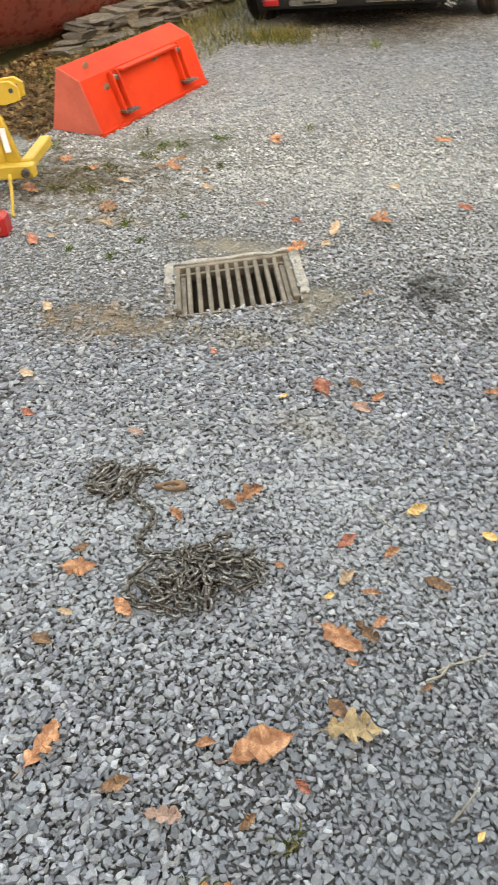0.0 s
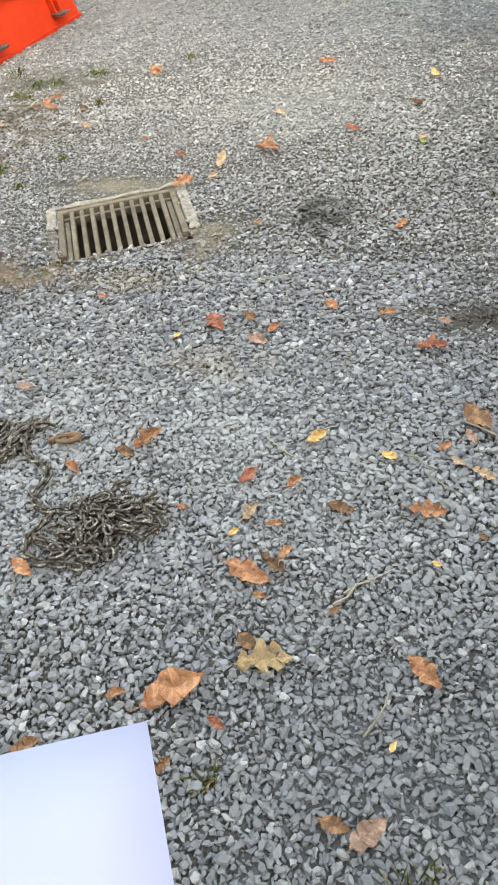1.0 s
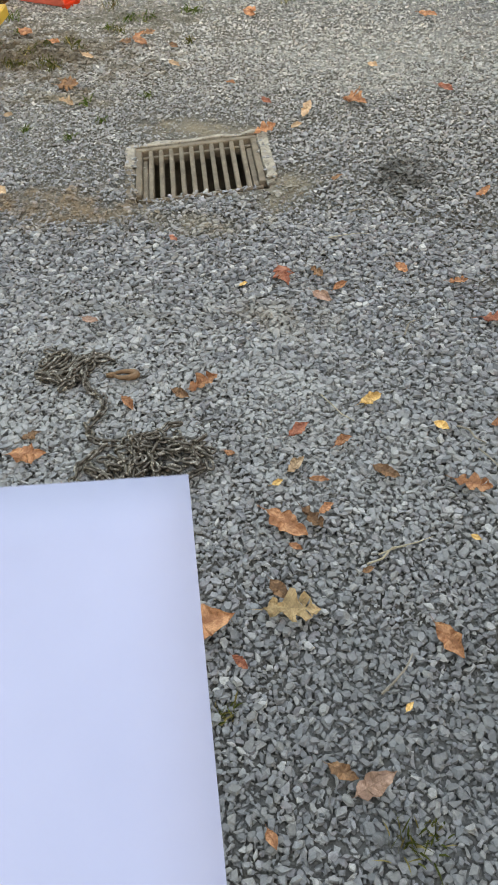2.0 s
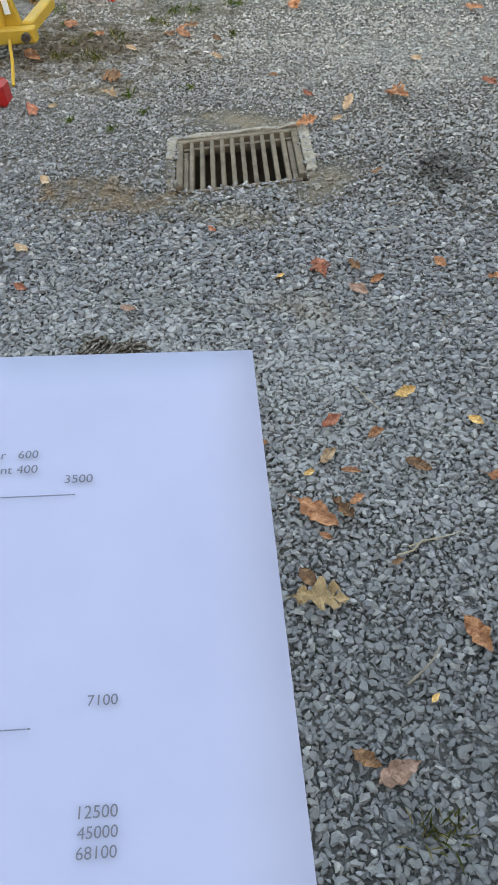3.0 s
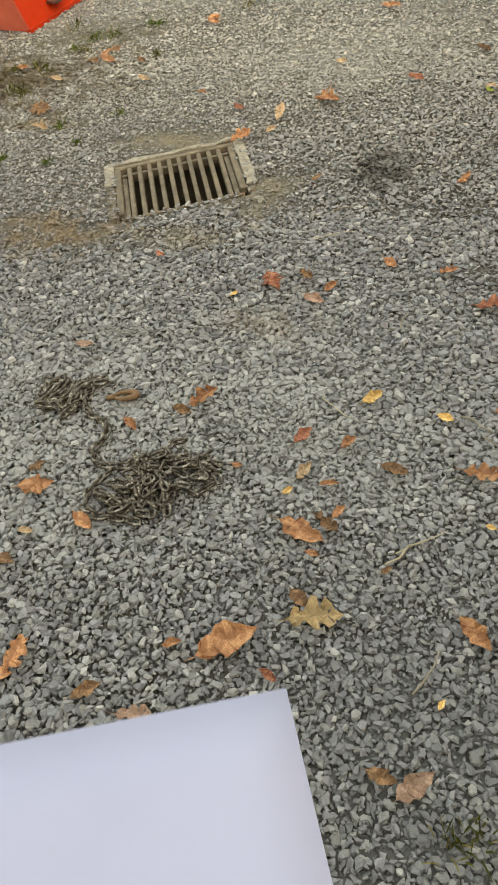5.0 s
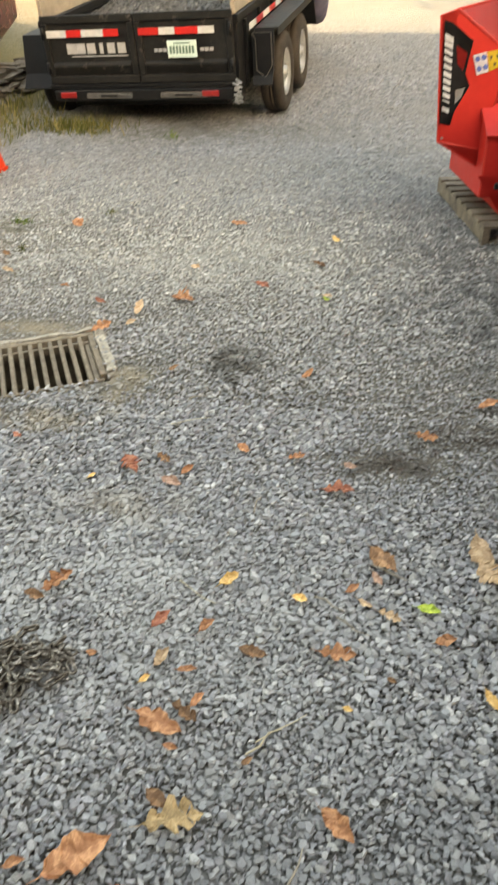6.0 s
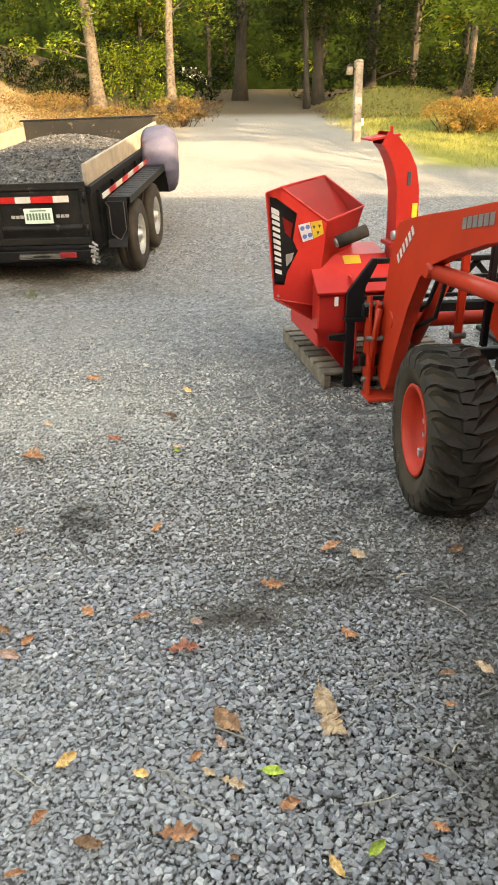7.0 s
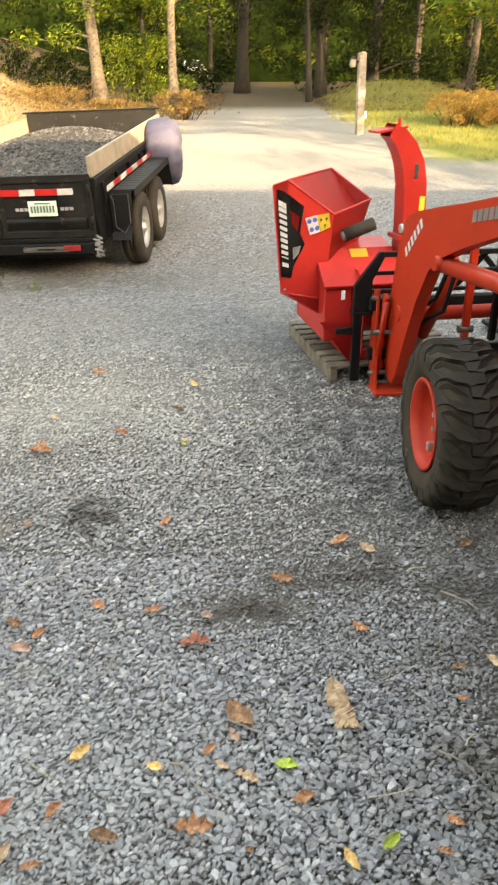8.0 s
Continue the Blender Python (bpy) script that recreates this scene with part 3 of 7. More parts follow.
def heap(name, px, py, pz, size, material, tilt=0.20, plain=None):
    """Loose stones at the given places, as one mesh."""
    n = len(px)
    shapes = SHAPES + PLAIN_SHAPES
    kind = rng.integers(0, len(SHAPES), n)
    if plain is not None:
        kind = np.where(plain, len(SHAPES) + kind % len(PLAIN_SHAPES), kind)
    yaw, tx, ty = rng.uniform(0, 2 * np.pi, n), rng.normal(0, tilt, n), rng.normal(0, tilt, n)
    all_v, all_t, base = [], [], 0
    for k, (sv, st) in enumerate(shapes):
        ids = np.nonzero(kind == k)[0]
        if not len(ids):
            continue
        v = sv[None] * size[ids][:, None, None]
        c, s = np.cos(tx[ids])[:, None], np.sin(tx[ids])[:, None]
        v = np.stack([v[..., 0], v[..., 1] * c - v[..., 2] * s, v[..., 1] * s + v[..., 2] * c], -1)
        c, s = np.cos(ty[ids])[:, None], np.sin(ty[ids])[:, None]
        v = np.stack([v[..., 0] * c + v[..., 2] * s, v[..., 1], -v[..., 0] * s + v[..., 2] * c], -1)
        c, s = np.cos(yaw[ids])[:, None], np.sin(yaw[ids])[:, None]
        v = np.stack([v[..., 0] * c - v[..., 1] * s, v[..., 0] * s + v[..., 1] * c, v[..., 2]], -1)
        v = v + np.stack([px[ids], py[ids], pz[ids]], -1)[:, None]
        all_v.append(v.reshape(-1, 3))
        all_t.append((st[None] + base + np.arange(len(ids))[:, None, None] * len(sv)).reshape(-1, 3))
        base += len(ids) * len(sv)
    return array_mesh(name, np.concatenate(all_v), np.concatenate(all_t), material)


def patchy(x, y, f):
    return 0.5 + 0.25 * (np.sin(x * f + 2 * np.sin(y * f * 0.7)) + np.cos(y * f * 1.3 + 1.7 * np.sin(x * f * 0.9)))


def build_gravel():
    inv = GRATE.inverted()
    xs, ys, zs, ss, ps = [], [], [], [], []
    # stretch of the yard, spacing, half length of a stone, and how deep the layer lies
    layers = (
        (-2.1, 1.1, 0.05, 1.0, 0.0150, 0.0124, 0.0), (-2.2, 1.2, 1.0, 1.9, 0.0145, 0.0119, 0.0), (-2.7, 1.5, 1.9, 2.6, 0.0142, 0.0115, 0.0),
        (-2.1, 1.1, 0.05, 1.0, 0.0158, 0.0105, -0.004), (-2.2, 1.2, 1.0, 1.9, 0.0150, 0.0098, -0.003), (-2.7, 1.5, 1.9, 2.6, 0.0150, 0.0093, -0.003),
        (-3.6, 1.9, 2.6, 4.2, 0.0158, 0.0116, 0.0), (-3.6, 1.9, 2.6, 4.2, 0.0260, 0.0100, -0.003), (-4.3, -3.6, 2.6, 4.2, 0.024, 0.016, 0.0),
        (-4.0, 2.4, 4.2, 6.6, 0.0205, 0.0118, -0.003), (-4.0, 3.0, 6.6, 9.5, 0.036, 0.0130, -0.003), (-4.0, 4.2, 9.5, 12.5, 0.06, 0.015, -0.002),
        (-5.0, -2.7, -2.5, 2.6, 0.036, 0.020, 0.0), (1.5, 4.5, -2.5, 1.5, 0.036, 0.020, 0.0), (1.9, 4.5, 1.5, 4.2, 0.036, 0.020, 0.0),
        (1.1, 1.5, -2.5, 1.5, 0.024, 0.016, 0.0), (-2.7, 1.1, -2.5, -0.35, 0.034, 0.019, 0.0), (-2.7, 1.1, -0.35, 0.05, 0.022, 0.016, 0.0), (-2.7, -2.1, 0.05, 1.9, 0.024, 0.017, 0.0), (1.5, 1.9, 1.5, 2.6, 0.024, 0.017, 0.0),
    )
    for x0, x1, y0, y1, gap, mean, drop in layers:
        gx, gy = np.meshgrid(np.arange(x0, x1, gap), np.arange(y0, y1, gap))
        n = gx.size
        x, y = gx.ravel() + rng.uniform(-0.5, 0.5, n) * gap, gy.ravel() + rng.uniform(-0.5, 0.5, n) * gap
        s = np.clip(mean * np.exp(rng.normal(0, 0.34, n)), mean * 0.5, mean * 1.7)
        worn = patchy(x, y, 1.6) > 0.60
        s = np.where(worn & (drop == 0), s * 0.84, s)
        u = inv[0][0] * x + inv[0][1] * y + inv[0][3]
        v = inv[1][0] * x + inv[1][1] * y + inv[1][3]
        hole = (np.abs(u) < GX + 0.015) & (v > -GY - 0.030) & (v < GY + 0.022)
        rim = (np.abs(u) < GX + 0.075) & (v > -GY - 0.10) & (v < GY + 0.075)
        bare = np.zeros(n)
        for cx, cy, rx, ry, tone, amount in STAINS_AND_SHADE:
            if tone in (SOIL_TAN, SOIL_BROWN, DARK_BROWN):
                bare = np.maximum(bare, amount * np.clip(1.5 - np.hypot((x - cx) / rx, (y - cy) / ry), 0, 1))
        bare = np.maximum(bare, 0.55 * (smooth_step(0.15, 0.9, x - 0.25 * (y - 1.5)) * patchy(x + 3, y, 2.3) > 0.52))
        s = np.where(rng.uniform(0, 1, n) < bare, s * 0.7, s)
        keep = ~hole & ~(rim & (rng.uniform(0, 1, n) < 0.55)) & ~(rng.uniform(0, 1, n) < bare * 0.55)
        xs.append(x[keep]), ys.append(y[keep]), ss.append(s[keep])
        ps.append(np.full(keep.sum(), drop < 0 or y0 > 2.5 or gap > 0.02))
        zs.append(s[keep] * rng.uniform(0.15, 0.70, keep.sum()) + drop + 0.005)
    x, y, s = np.concatenate(xs), np.concatenate(ys), np.concatenate(ss)
    z = ground_z(x, y) + np.concatenate(zs)
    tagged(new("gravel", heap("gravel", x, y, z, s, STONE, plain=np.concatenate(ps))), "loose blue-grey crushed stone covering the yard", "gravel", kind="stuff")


build_gravel()

# plain unseen house wall added behind, its height set to shade the yard
part("house_wall", box(-14, 30, -7, -4, -0.2, 5.85, 0.02), HOUSE)
tagged(bpy.data.objects["house_wall"], "plain unseen house wall closing the yard and sized to shade it", "wall", kind="structure")


# ---- drain ----
def build_drain():
    t = thing("storm_drain", GRATE, "square cast-iron drain grate in a pale concrete rim", "drain grate")
    pit = bmesh.new()
    w, h = GX + 0.03, GY + 0.03
    for a in (box(-w - 0.05, -w, -h, h, -0.40, -0.02), box(w, w + 0.05, -h, h, -0.40, -0.02), box(-w, w, -h - 0.05, -h, -0.40, -0.02), box(-w, w, h, h + 0.05, -0.40, -0.02), box(-w, w, -h, h, -0.46, -0.40)):
        me = bpy.data.meshes.new("tmp")
        a.to_mesh(me)
        a.free()
        pit.from_mesh(me)
        bpy.data.meshes.remove(me)
    part("pit", pit, PIT, t, "dark hollow under the bars")
    pieces = ((-w - 0.02, w + 0.035, h - 0.012, h + 0.020, 0.014, CONCRETE), (w - 0.008, w + 0.040, -h + 0.06, h - 0.014, 0.014, CONCRETE), (-w - 0.035, -w + 0.008, h - 0.20, h - 0.014, 0.012, CONCRETE), (-w - 0.035, -w + 0.008, -h + 0.014, h - 0.202, 0.003, SOIL), (w - 0.008, w + 0.03, -h + 0.014, -h + 0.058, 0.003, SOIL), (-w - 0.035, w + 0.03, -h - 0.045, -h - 0.014, -0.006, SOIL))
    for x0, x1, y0, y1, top, stuff in pieces:
        bm = box(x0, x1, y0, y1, -0.06, top, 0.004)
        bmesh.ops.subdivide_edges(bm, edges=bm.edges[:], cuts=9, use_grid_fill=True)
        for v in bm.verts:
            v.co += noise.noise_vector(v.co * 22) * 0.012
        part("rim", bm, stuff, t, "chipped pale concrete rim" if stuff is CONCRETE else "earth-covered edge of the rim")
    # frame of the grate
    for b in ((-GX - 0.02, GX + 0.02, GY - 0.018, GY + 0.012), (-GX, GX, -GY - 0.042, -GY - 0.027), (-GX - 0.02, -GX + 0.010, -GY + 0.013, GY - 0.019), (GX - 0.012, GX + 0.018, -GY + 0.013, GY - 0.019)):
        part("frame_bar", box(*b, -0.03, 0.006, 0.004), CAST, t)
    for i in range(10):
        x = -GX + 0.052 + i * 0.0480
        part("bar", box(x - 0.0105, x + 0.0105, -GY - 0.026, GY - 0.019, -0.045, 0.004, 0.004), CAST, t)
    part("cross_bar", box(-GX + 0.012, GX - 0.014, GY - 0.074, GY - 0.056, -0.045, -0.006, 0.003), CAST, t)
    part("side_plate", box(-GX + 0.011, -GX + 0.036, -GY + 0.013, GY - 0.075, -0.04, -0.016, 0.004), CAST, t)
    part("side_plate", box(GX - 0.040, GX - 0.013, -GY + 0.013, GY - 0.075, -0.04, -0.014, 0.004), CAST, t)


build_drain()


# ---- bucket ----
BROWN_RUST = surface("brown_rust", (0.13, 0.065, 0.03), (0.24, 0.13, 0.07), 30, 0.7, 0.1, bump=0.3)


def build_bucket():
    along = Vector((-3.322 + 3.558, 6.181 - 4.767, 0)).normalized()
    rz = math.degrees(math.atan2(along.y, along.x))
    t = thing("loader_bucket", pose(-3.490, 4.705, 0.012, 0, 0, rz) @ Matrix.Diagonal((1.0, 1.04, 1.02, 1)), "orange-red steel loader bucket standing on its edge on gravel", "bucket")
    L = 1.385
    out = [(0, 0), (0.115, 0.355), (0.30, 0.438), (0.31, 0.42), (0.13, 0.332), (0.02, 0.0)]
    part("shell", prism(out, "x", 0.012, L - 0.012, 0.002), ORANGE, t)
    for x in (0, L - 0.012):
        part("side_plate", prism([(0, 0), (0.115, 0.358), (0.30, 0.443), (0.47, 0.01)], "x", x, x + 0.012, 0.002), FADED, t, "scuffed faded side plate")
    part("cutting_edge", box(0.0, L, -0.012, 0.03, -0.01, 0.018, 0.003), ORANGE, t)
    # coupler ribs on the back
    for x in (0.28, 1.06):
        rib = prism([(0.012, 0.06), (0.10, 0.335), (0.075, 0.36), (0.045, 0.335), (-0.02, 0.10)], "x", x, x + 0.016, 0.002)
        part("coupler_rib", rib, ORANGE, t)
        rib = prism([(0.012, 0.06), (0.10, 0.335), (0.075, 0.36), (0.045, 0.335), (-0.02, 0.10)], "x", x + 0.07, x + 0.086, 0.002)
        part("coupler_rib", rib, ORANGE, t)
        part("pin_bracket", box(x - 0.02, x + 0.11, -0.07, 0.02, 0.085, 0.10, 0.003), RUST, t, "rusty pin bracket")
        part("pin_bracket", box(x + 0.018, x + 0.068, 0.045, 0.08, 0.29, 0.325, 0.004), RUST, t, "rusty bracket")
    for x, y, zz in ((0.20, 0.205, 0.403), (0.24, 0.085, 0.262), (1.16, 0.060, 0.20), (0.86, 0.098, 0.305)):
        bm = bmesh.new()
        bmesh.ops.create_icosphere(bm, subdivisions=2, radius=1.0)
        for v in bm.verts:
            v.co += noise.noise_vector(v.co * 1.7 + Vector((x * 9, y, zz))) * 0.5
            v.co = Vector((v.co.x * 0.034, v.co.y * 0.006, v.co.z * 0.028))
        bmesh.ops.translate(bm, vec=(x, y - 0.002, zz), verts=bm.verts[:])
        part("rust_scar", bm, BROWN_RUST, t, "bare rusty patch")
    part("lip", box(0.39, 1.10, 0.035, 0.10, 0.332, 0.350, 0.003), ORANGE, t)
    part("stiffener", prism([(0.045, 0.135), (0.052, 0.160), (0.046, 0.162), (0.038, 0.137)], "x", 0.4, 1.08), ORANGE, t)


build_bucket()


# ---- trailer ----
DARK_STEEL = surface("dull_dark_steel", (0.05, 0.048, 0.046), (0.14, 0.13, 0.12), 10, 0.6, 0.4, bump=0.1)
TRAILER = pose(-1.203, 8.455, 0.028, 3.9, -1.9, -4.2)
TYRE_R = 0.375


def tyre_mesh(name, r, rim, w, n=40):
    prof = [(-w / 2 + 0.02, rim), (-w / 2, rim + 0.04), (-w / 2, r * 0.86), (-w * 0.42, r * 0.965), (-w * 0.3, r), (-w * 0.1, r), (-w * 0.09, r - 0.012), (-w * 0.06, r - 0.012), (-w * 0.05, r), (w * 0.05, r), (w * 0.06, r - 0.012), (w * 0.09, r - 0.012), (w * 0.1, r), (w * 0.3, r), (w * 0.42, r * 0.965), (w / 2, r * 0.86), (w / 2, rim + 0.04), (w / 2 - 0.02, rim)]
    return finish(lathe(prof, n), name, RUBBER, True)


def build_trailer():
    t = thing("dump_trailer", TRAILER, "black steel tandem-axle dump trailer loaded with gravel on the yard", "trailer")
    X0, X1, Y0, Y1 = -2.20, -0.25, -0.80, 3.05     # bed, outside
    Zb, Zs, Zp = 0.50, 1.03, 1.23                  # floor, steel side, plank
    part("bed_floor", box(X0 + 0.06, X1 - 0.06, Y0 + 0.05, Y1, Zb - 0.06, Zb, 0.004), BLACK, t)
    for x0 in (X0, X1 - 0.05):
        part("side_wall", box(x0, x0 + 0.05, Y0 + 0.02, Y1, Zb - 0.1, Zs - 0.08, 0.004), BLACK, t)
        part("top_rail", box(x0 - 0.02, x0 + 0.07, Y0, Y1 + 0.02, Zs - 0.078, Zs, 0.008), BLACK, t)
        part("side_board", box(x0 + 0.004, x0 + 0.044, Y0 + 0.01, Y1 - 0.01, Zs + 0.002, Zp, 0.005), PLANK, t, "tan wooden side board")
        for k in range(6):
            y = Y0 + 0.25 + k * 0.62
            out = (x0 + 0.05, x0 + 0.085) if x0 > -1 else (x0 - 0.035, x0)
            part("stake_post", box(*out, y, y + 0.06, Zb - 0.1, Zs - 0.08, 0.004), BLACK, t)
    part("front_wall", box(X0 + 0.05, X1 - 0.05, Y1 - 0.05, Y1, Zb, Zp + 0.06, 0.004), SCRAPED, t, "black front wall with scraped patches")
    part("front_cap", box(X0, X1, Y1 - 0.055, Y1 + 0.005, Zp + 0.062, Zp + 0.085, 0.004), BLACK, t)
    # two gate leaves
    mid = (X0 + X1) / 2
    Zg = Zs + 0.055
    for a, b in ((X0 + 0.03, mid - 0.006), (mid + 0.006, X1 - 0.03)):
        g = part("gate_leaf", box(a, b, Y0 - 0.03, Y0, Zb - 0.02, Zg - 0.01, 0.006), GRIMY, t)
        part("gate_frame", box(a, b, Y0 - 0.055, Y0 - 0.032, Zg - 0.075, Zg - 0.005, 0.006), GRIMY, g)
        part("gate_frame", box(a, b, Y0 - 0.055, Y0 - 0.032, Zb - 0.015, Zb + 0.05, 0.006), GRIMY, g)
        part("gate_ledge", prism([(Y0 - 0.032, Zb + 0.18), (Y0 - 0.066, Zb + 0.155), (Y0 - 0.066, Zb + 0.135), (Y0 - 0.032, Zb + 0.06)], "x", a + 0.065, b - 0.065, 0.004), GRIMY, g, "grimy bent ledge across the gate")
        for x in (a, b - 0.06):
            part("gate_frame", box(x, x + 0.06, Y0 - 0.054, Y0 - 0.032, Zb + 0.052, Zg - 0.077, 0.006), GRIMY, g)
        for zz in (Zb + 0.08, Zg - 0.20):
            part("hinge", rod((b - 0.012 if a > mid else a + 0.012, Y0 - 0.068, zz), (b - 0.012 if a > mid else a + 0.012, Y0 - 0.068, zz + 0.10), 0.016, n=10), BLACK, g)
        s = a + (0.035 if a > mid else 0.05)
        for k, w in enumerate((0.205, 0.155, 0.225, 0.155)):
            odd = (k % 2 == 0) == (a > mid)
            part("reflective_strip", box(s, s + w - 0.002, Y0 - 0.060, Y0 - 0.056, Zg - 0.19, Zg - 0.13), REFLRED if odd else DIRTY_WHITE, t)
            s += w
    # lettering kept as plain shapes
    for k, w in enumerate((0.10, 0.085, 0.085, 0.035, 0.075, 0.08)):
        x = mid - 0.72 + k * 0.105 + (0.025 if k == 3 else 0)
        part("letter_bar", box(x, x + w, Y0 - 0.036, Y0 - 0.031, 0.745, 0.835), DECAL_GREY, t)
    part("underline_bar", box(mid - 0.68, mid - 0.10, Y0 - 0.036, Y0 - 0.031, 0.718, 0.728), DECAL_GREY, t)
    for k in range(3):
        part("letter_bar", box(mid + 0.17 + k * 0.045, mid + 0.205 + k * 0.045, Y0 - 0.036, Y0 - 0.031, 0.745, 0.775), DECAL_GREY, t)
        part("letter_bar", box(mid + 0.625 + k * 0.045, mid + 0.66 + k * 0.045, Y0 - 0.036, Y0 - 0.031, 0.745, 0.775), DECAL_GREY, t)
    pl = part("number_plate", box(mid + 0.315, mid + 0.60, Y0 - 0.070, Y0 - 0.062, 0.700, 0.845, 0.002), PLATE, t, "pale green plate")
    for k in range(8):
        x = mid + 0.338 + k * 0.031
        part("plate_bar", box(x, x + 0.020, Y0 - 0.074, Y0 - 0.071, 0.735, 0.800), DECAL_GREEN, pl)
    part("plate_bar", box(mid + 0.38, mid + 0.54, Y0 - 0.074, Y0 - 0.071, 0.818, 0.829), DECAL_GREEN, pl)
    # rear frame and bumper with steps
    part("rear_beam", box(X0, X1, Y0 - 0.05, Y0 + 0.12, 0.432, 0.478, 0.008), BLACK, t)
    part("bumper", box(X0 + 0.05, X1 - 0.05, Y0 - 0.08, Y0 + 0.02, 0.325, 0.43, 0.008), BLACK, t)
    for x in (-1.80, -1.03):
        part("ramp_slot", box(x, x + 0.48, Y0 - 0.094, Y0 - 0.081, 0.355, 0.405, 0.012), DARK_STEEL, t, "worn grey ramp end")
        part("ramp_grip", box(x + 0.15, x + 0.33, Y0 - 0.100, Y0 - 0.095, 0.372, 0.388, 0.006), BLACK, t)
    for x in (X0 + 0.12, X1 - 0.36):
        part("tail_light", box(x, x + 0.17, Y0 - 0.096, Y0 - 0.081, 0.36, 0.415, 0.006), LIGHT_RED, t, "red oval tail light")
    part("frame_rail", box(X0 + 0.35, X0 + 0.45, Y0, Y1 + 0.9, 0.32, 0.43), BLACK, t)
    part("frame_rail", box(X1 - 0.45, X1 - 0.35, Y0, Y1 + 0.9, 0.32, 0.43), BLACK, t)
    part("ramp_tray", box(X0 + 0.16, X1 - 0.16, Y0 + 0.12, Y1 - 0.2, 0.235, 0.319, 0.01), BLACK, t, "black ramp tray under the bed")
    # fenders, wheels
    wheel_y = (0.0, 0.93)
    tyre = tyre_mesh("tyre", TYRE_R, 0.21, 0.23)
    rimbm = lathe([(0.02, 0.222), (0.098, 0.222), (0.104, 0.205), (0.06, 0.19), (0.045, 0.165), (0.058, 0.10), (0.075, 0.06), (0.105, 0.05), (0.115, 0.0)], 32)
    rimme = finish(rimbm, "rim", STEEL, True)
    for side in (0, 1):
        xo = -0.055 if side == 0 else -2.445
        a, b = ((-0.16, 0.07) if side == 0 else (-2.59, -2.25))
        part("fender_top", prism([(-0.47, 0.845), (-0.47, 0.86), (1.60, 0.86), (1.60, 0.845)], "x", a, b, 0.003), BLACK, t, "black tread-plate fender")
        part("fender_back", prism([(-0.47, 0.858), (-0.56, 0.52), (-0.66, 0.40), (-0.645, 0.39), (-0.545, 0.515), (-0.455, 0.845)], "x", a, b - 0.04, 0.002), BLACK, t)
        part("fender_front", prism([(1.60, 0.858), (1.80, 0.50), (1.785, 0.50), (1.587, 0.845)], "x", a, b, 0.002), BLACK, t)
        edge = (b - 0.012, b) if side == 0 else (a, a + 0.012)
        part("fender_lip", prism([(-0.47, 0.86), (-0.47, 0.79), (1.60, 0.79), (1.60, 0.86)], "x", *edge), BLACK, t)
        for y in wheel_y:
            w = new("wheel", tyre.copy())
            w.data.materials[0] = RUBBER
            w.parent = t
            w.matrix_local = pose(xo, y, TYRE_R, 0, 0, 0 if side == 0 else 180)
            r = new("rim", rimme)
            r.parent = w
            r["label"] = "silver steel rim"
            # solid dark discs painted as the shaded holes of the rim
            for k in range(8):
                an = k * math.pi / 4 + 0.2
                part("rim_hole", rod((0.040, 0.140 * math.cos(an), 0.140 * math.sin(an)), (0.056, 0.140 * math.cos(an), 0.140 * math.sin(an)), 0.026, n=12), INK, w)
            for k in range(6):
                an = k * math.pi / 3
                part("lug_nut", rod((0.05, 0.085 * math.cos(an), 0.085 * math.sin(an)), (0.078, 0.085 * math.cos(an), 0.085 * math.sin(an)), 0.013, n=6), STEEL, w)
        part("axle", rod((-0.2, wheel_y[side], TYRE_R), (-2.3, wheel_y[side], TYRE_R), 0.04), BLACK, t)
    # folded guard behind the wheels, with a pale worn edge
    part("fender_guard", prism([(-0.16, 0.84), (0.03, 0.84), (0.03, 0.56), (-0.03, 0.47), (-0.16, 0.40)], "y", -0.60, -0.585, 0.003), BLACK, t, "black folded fender panel")
    part("guard_edge", tube([(-0.155, -0.604, 0.835), (-0.125, -0.604, 0.79), (-0.125, -0.604, 0.52), (-0.06, -0.604, 0.47)], 0.004, 6), DARK_STEEL, t)
    part("guard_edge", tube([(0.028, -0.604, 0.835), (0.028, -0.604, 0.56), (-0.03, -0.604, 0.47), (-0.155, -0.604, 0.405)], 0.004, 6), DARK_STEEL, t)
    for k in range(14):
        part("tread_rib", box(-0.14, 0.055, -0.40 + k * 0.14, -0.33 + k * 0.14, 0.8605, 0.8635, 0.001), BLACK, t)
    # reflective tape along the side
    for k in range(9):
        y = Y0 + 0.15 + k * 0.30
        part("reflective_strip", box(X1 + 0.0865, X1 + 0.090, y, y + 0.296, Zs - 0.155, Zs - 0.10), DIRTY_WHITE if k % 2 == 0 else REFLRED, t)
    # hanging safety chain at the corner
    bm = bmesh.new()
    for k in range(16):
        rod((-0.27 + 0.03 * math.sin(k * 2.4), Y0 - 0.07 + 0.02 * math.cos(k * 1.7), 0.50 - k * 0.013), (-0.24 + 0.03 * math.sin(k * 1.9), Y0 - 0.08, 0.485 - k * 0.013), 0.011, n=6, bm=bm)
    part("hanging_chain", bm, STEEL, t, "bright galvanised chain")
    # tongue
    part("tongue", box(-1.36, -1.2, Y1, Y1 + 1.3, 0.33, 0.43, 0.01), BLACK, t)
    part("tongue_jack", rod((-1.1, Y1 + 0.6, -0.2), (-1.1, Y1 + 0.6, 0.8), 0.04), BLACK, t)
    return t


build_trailer()


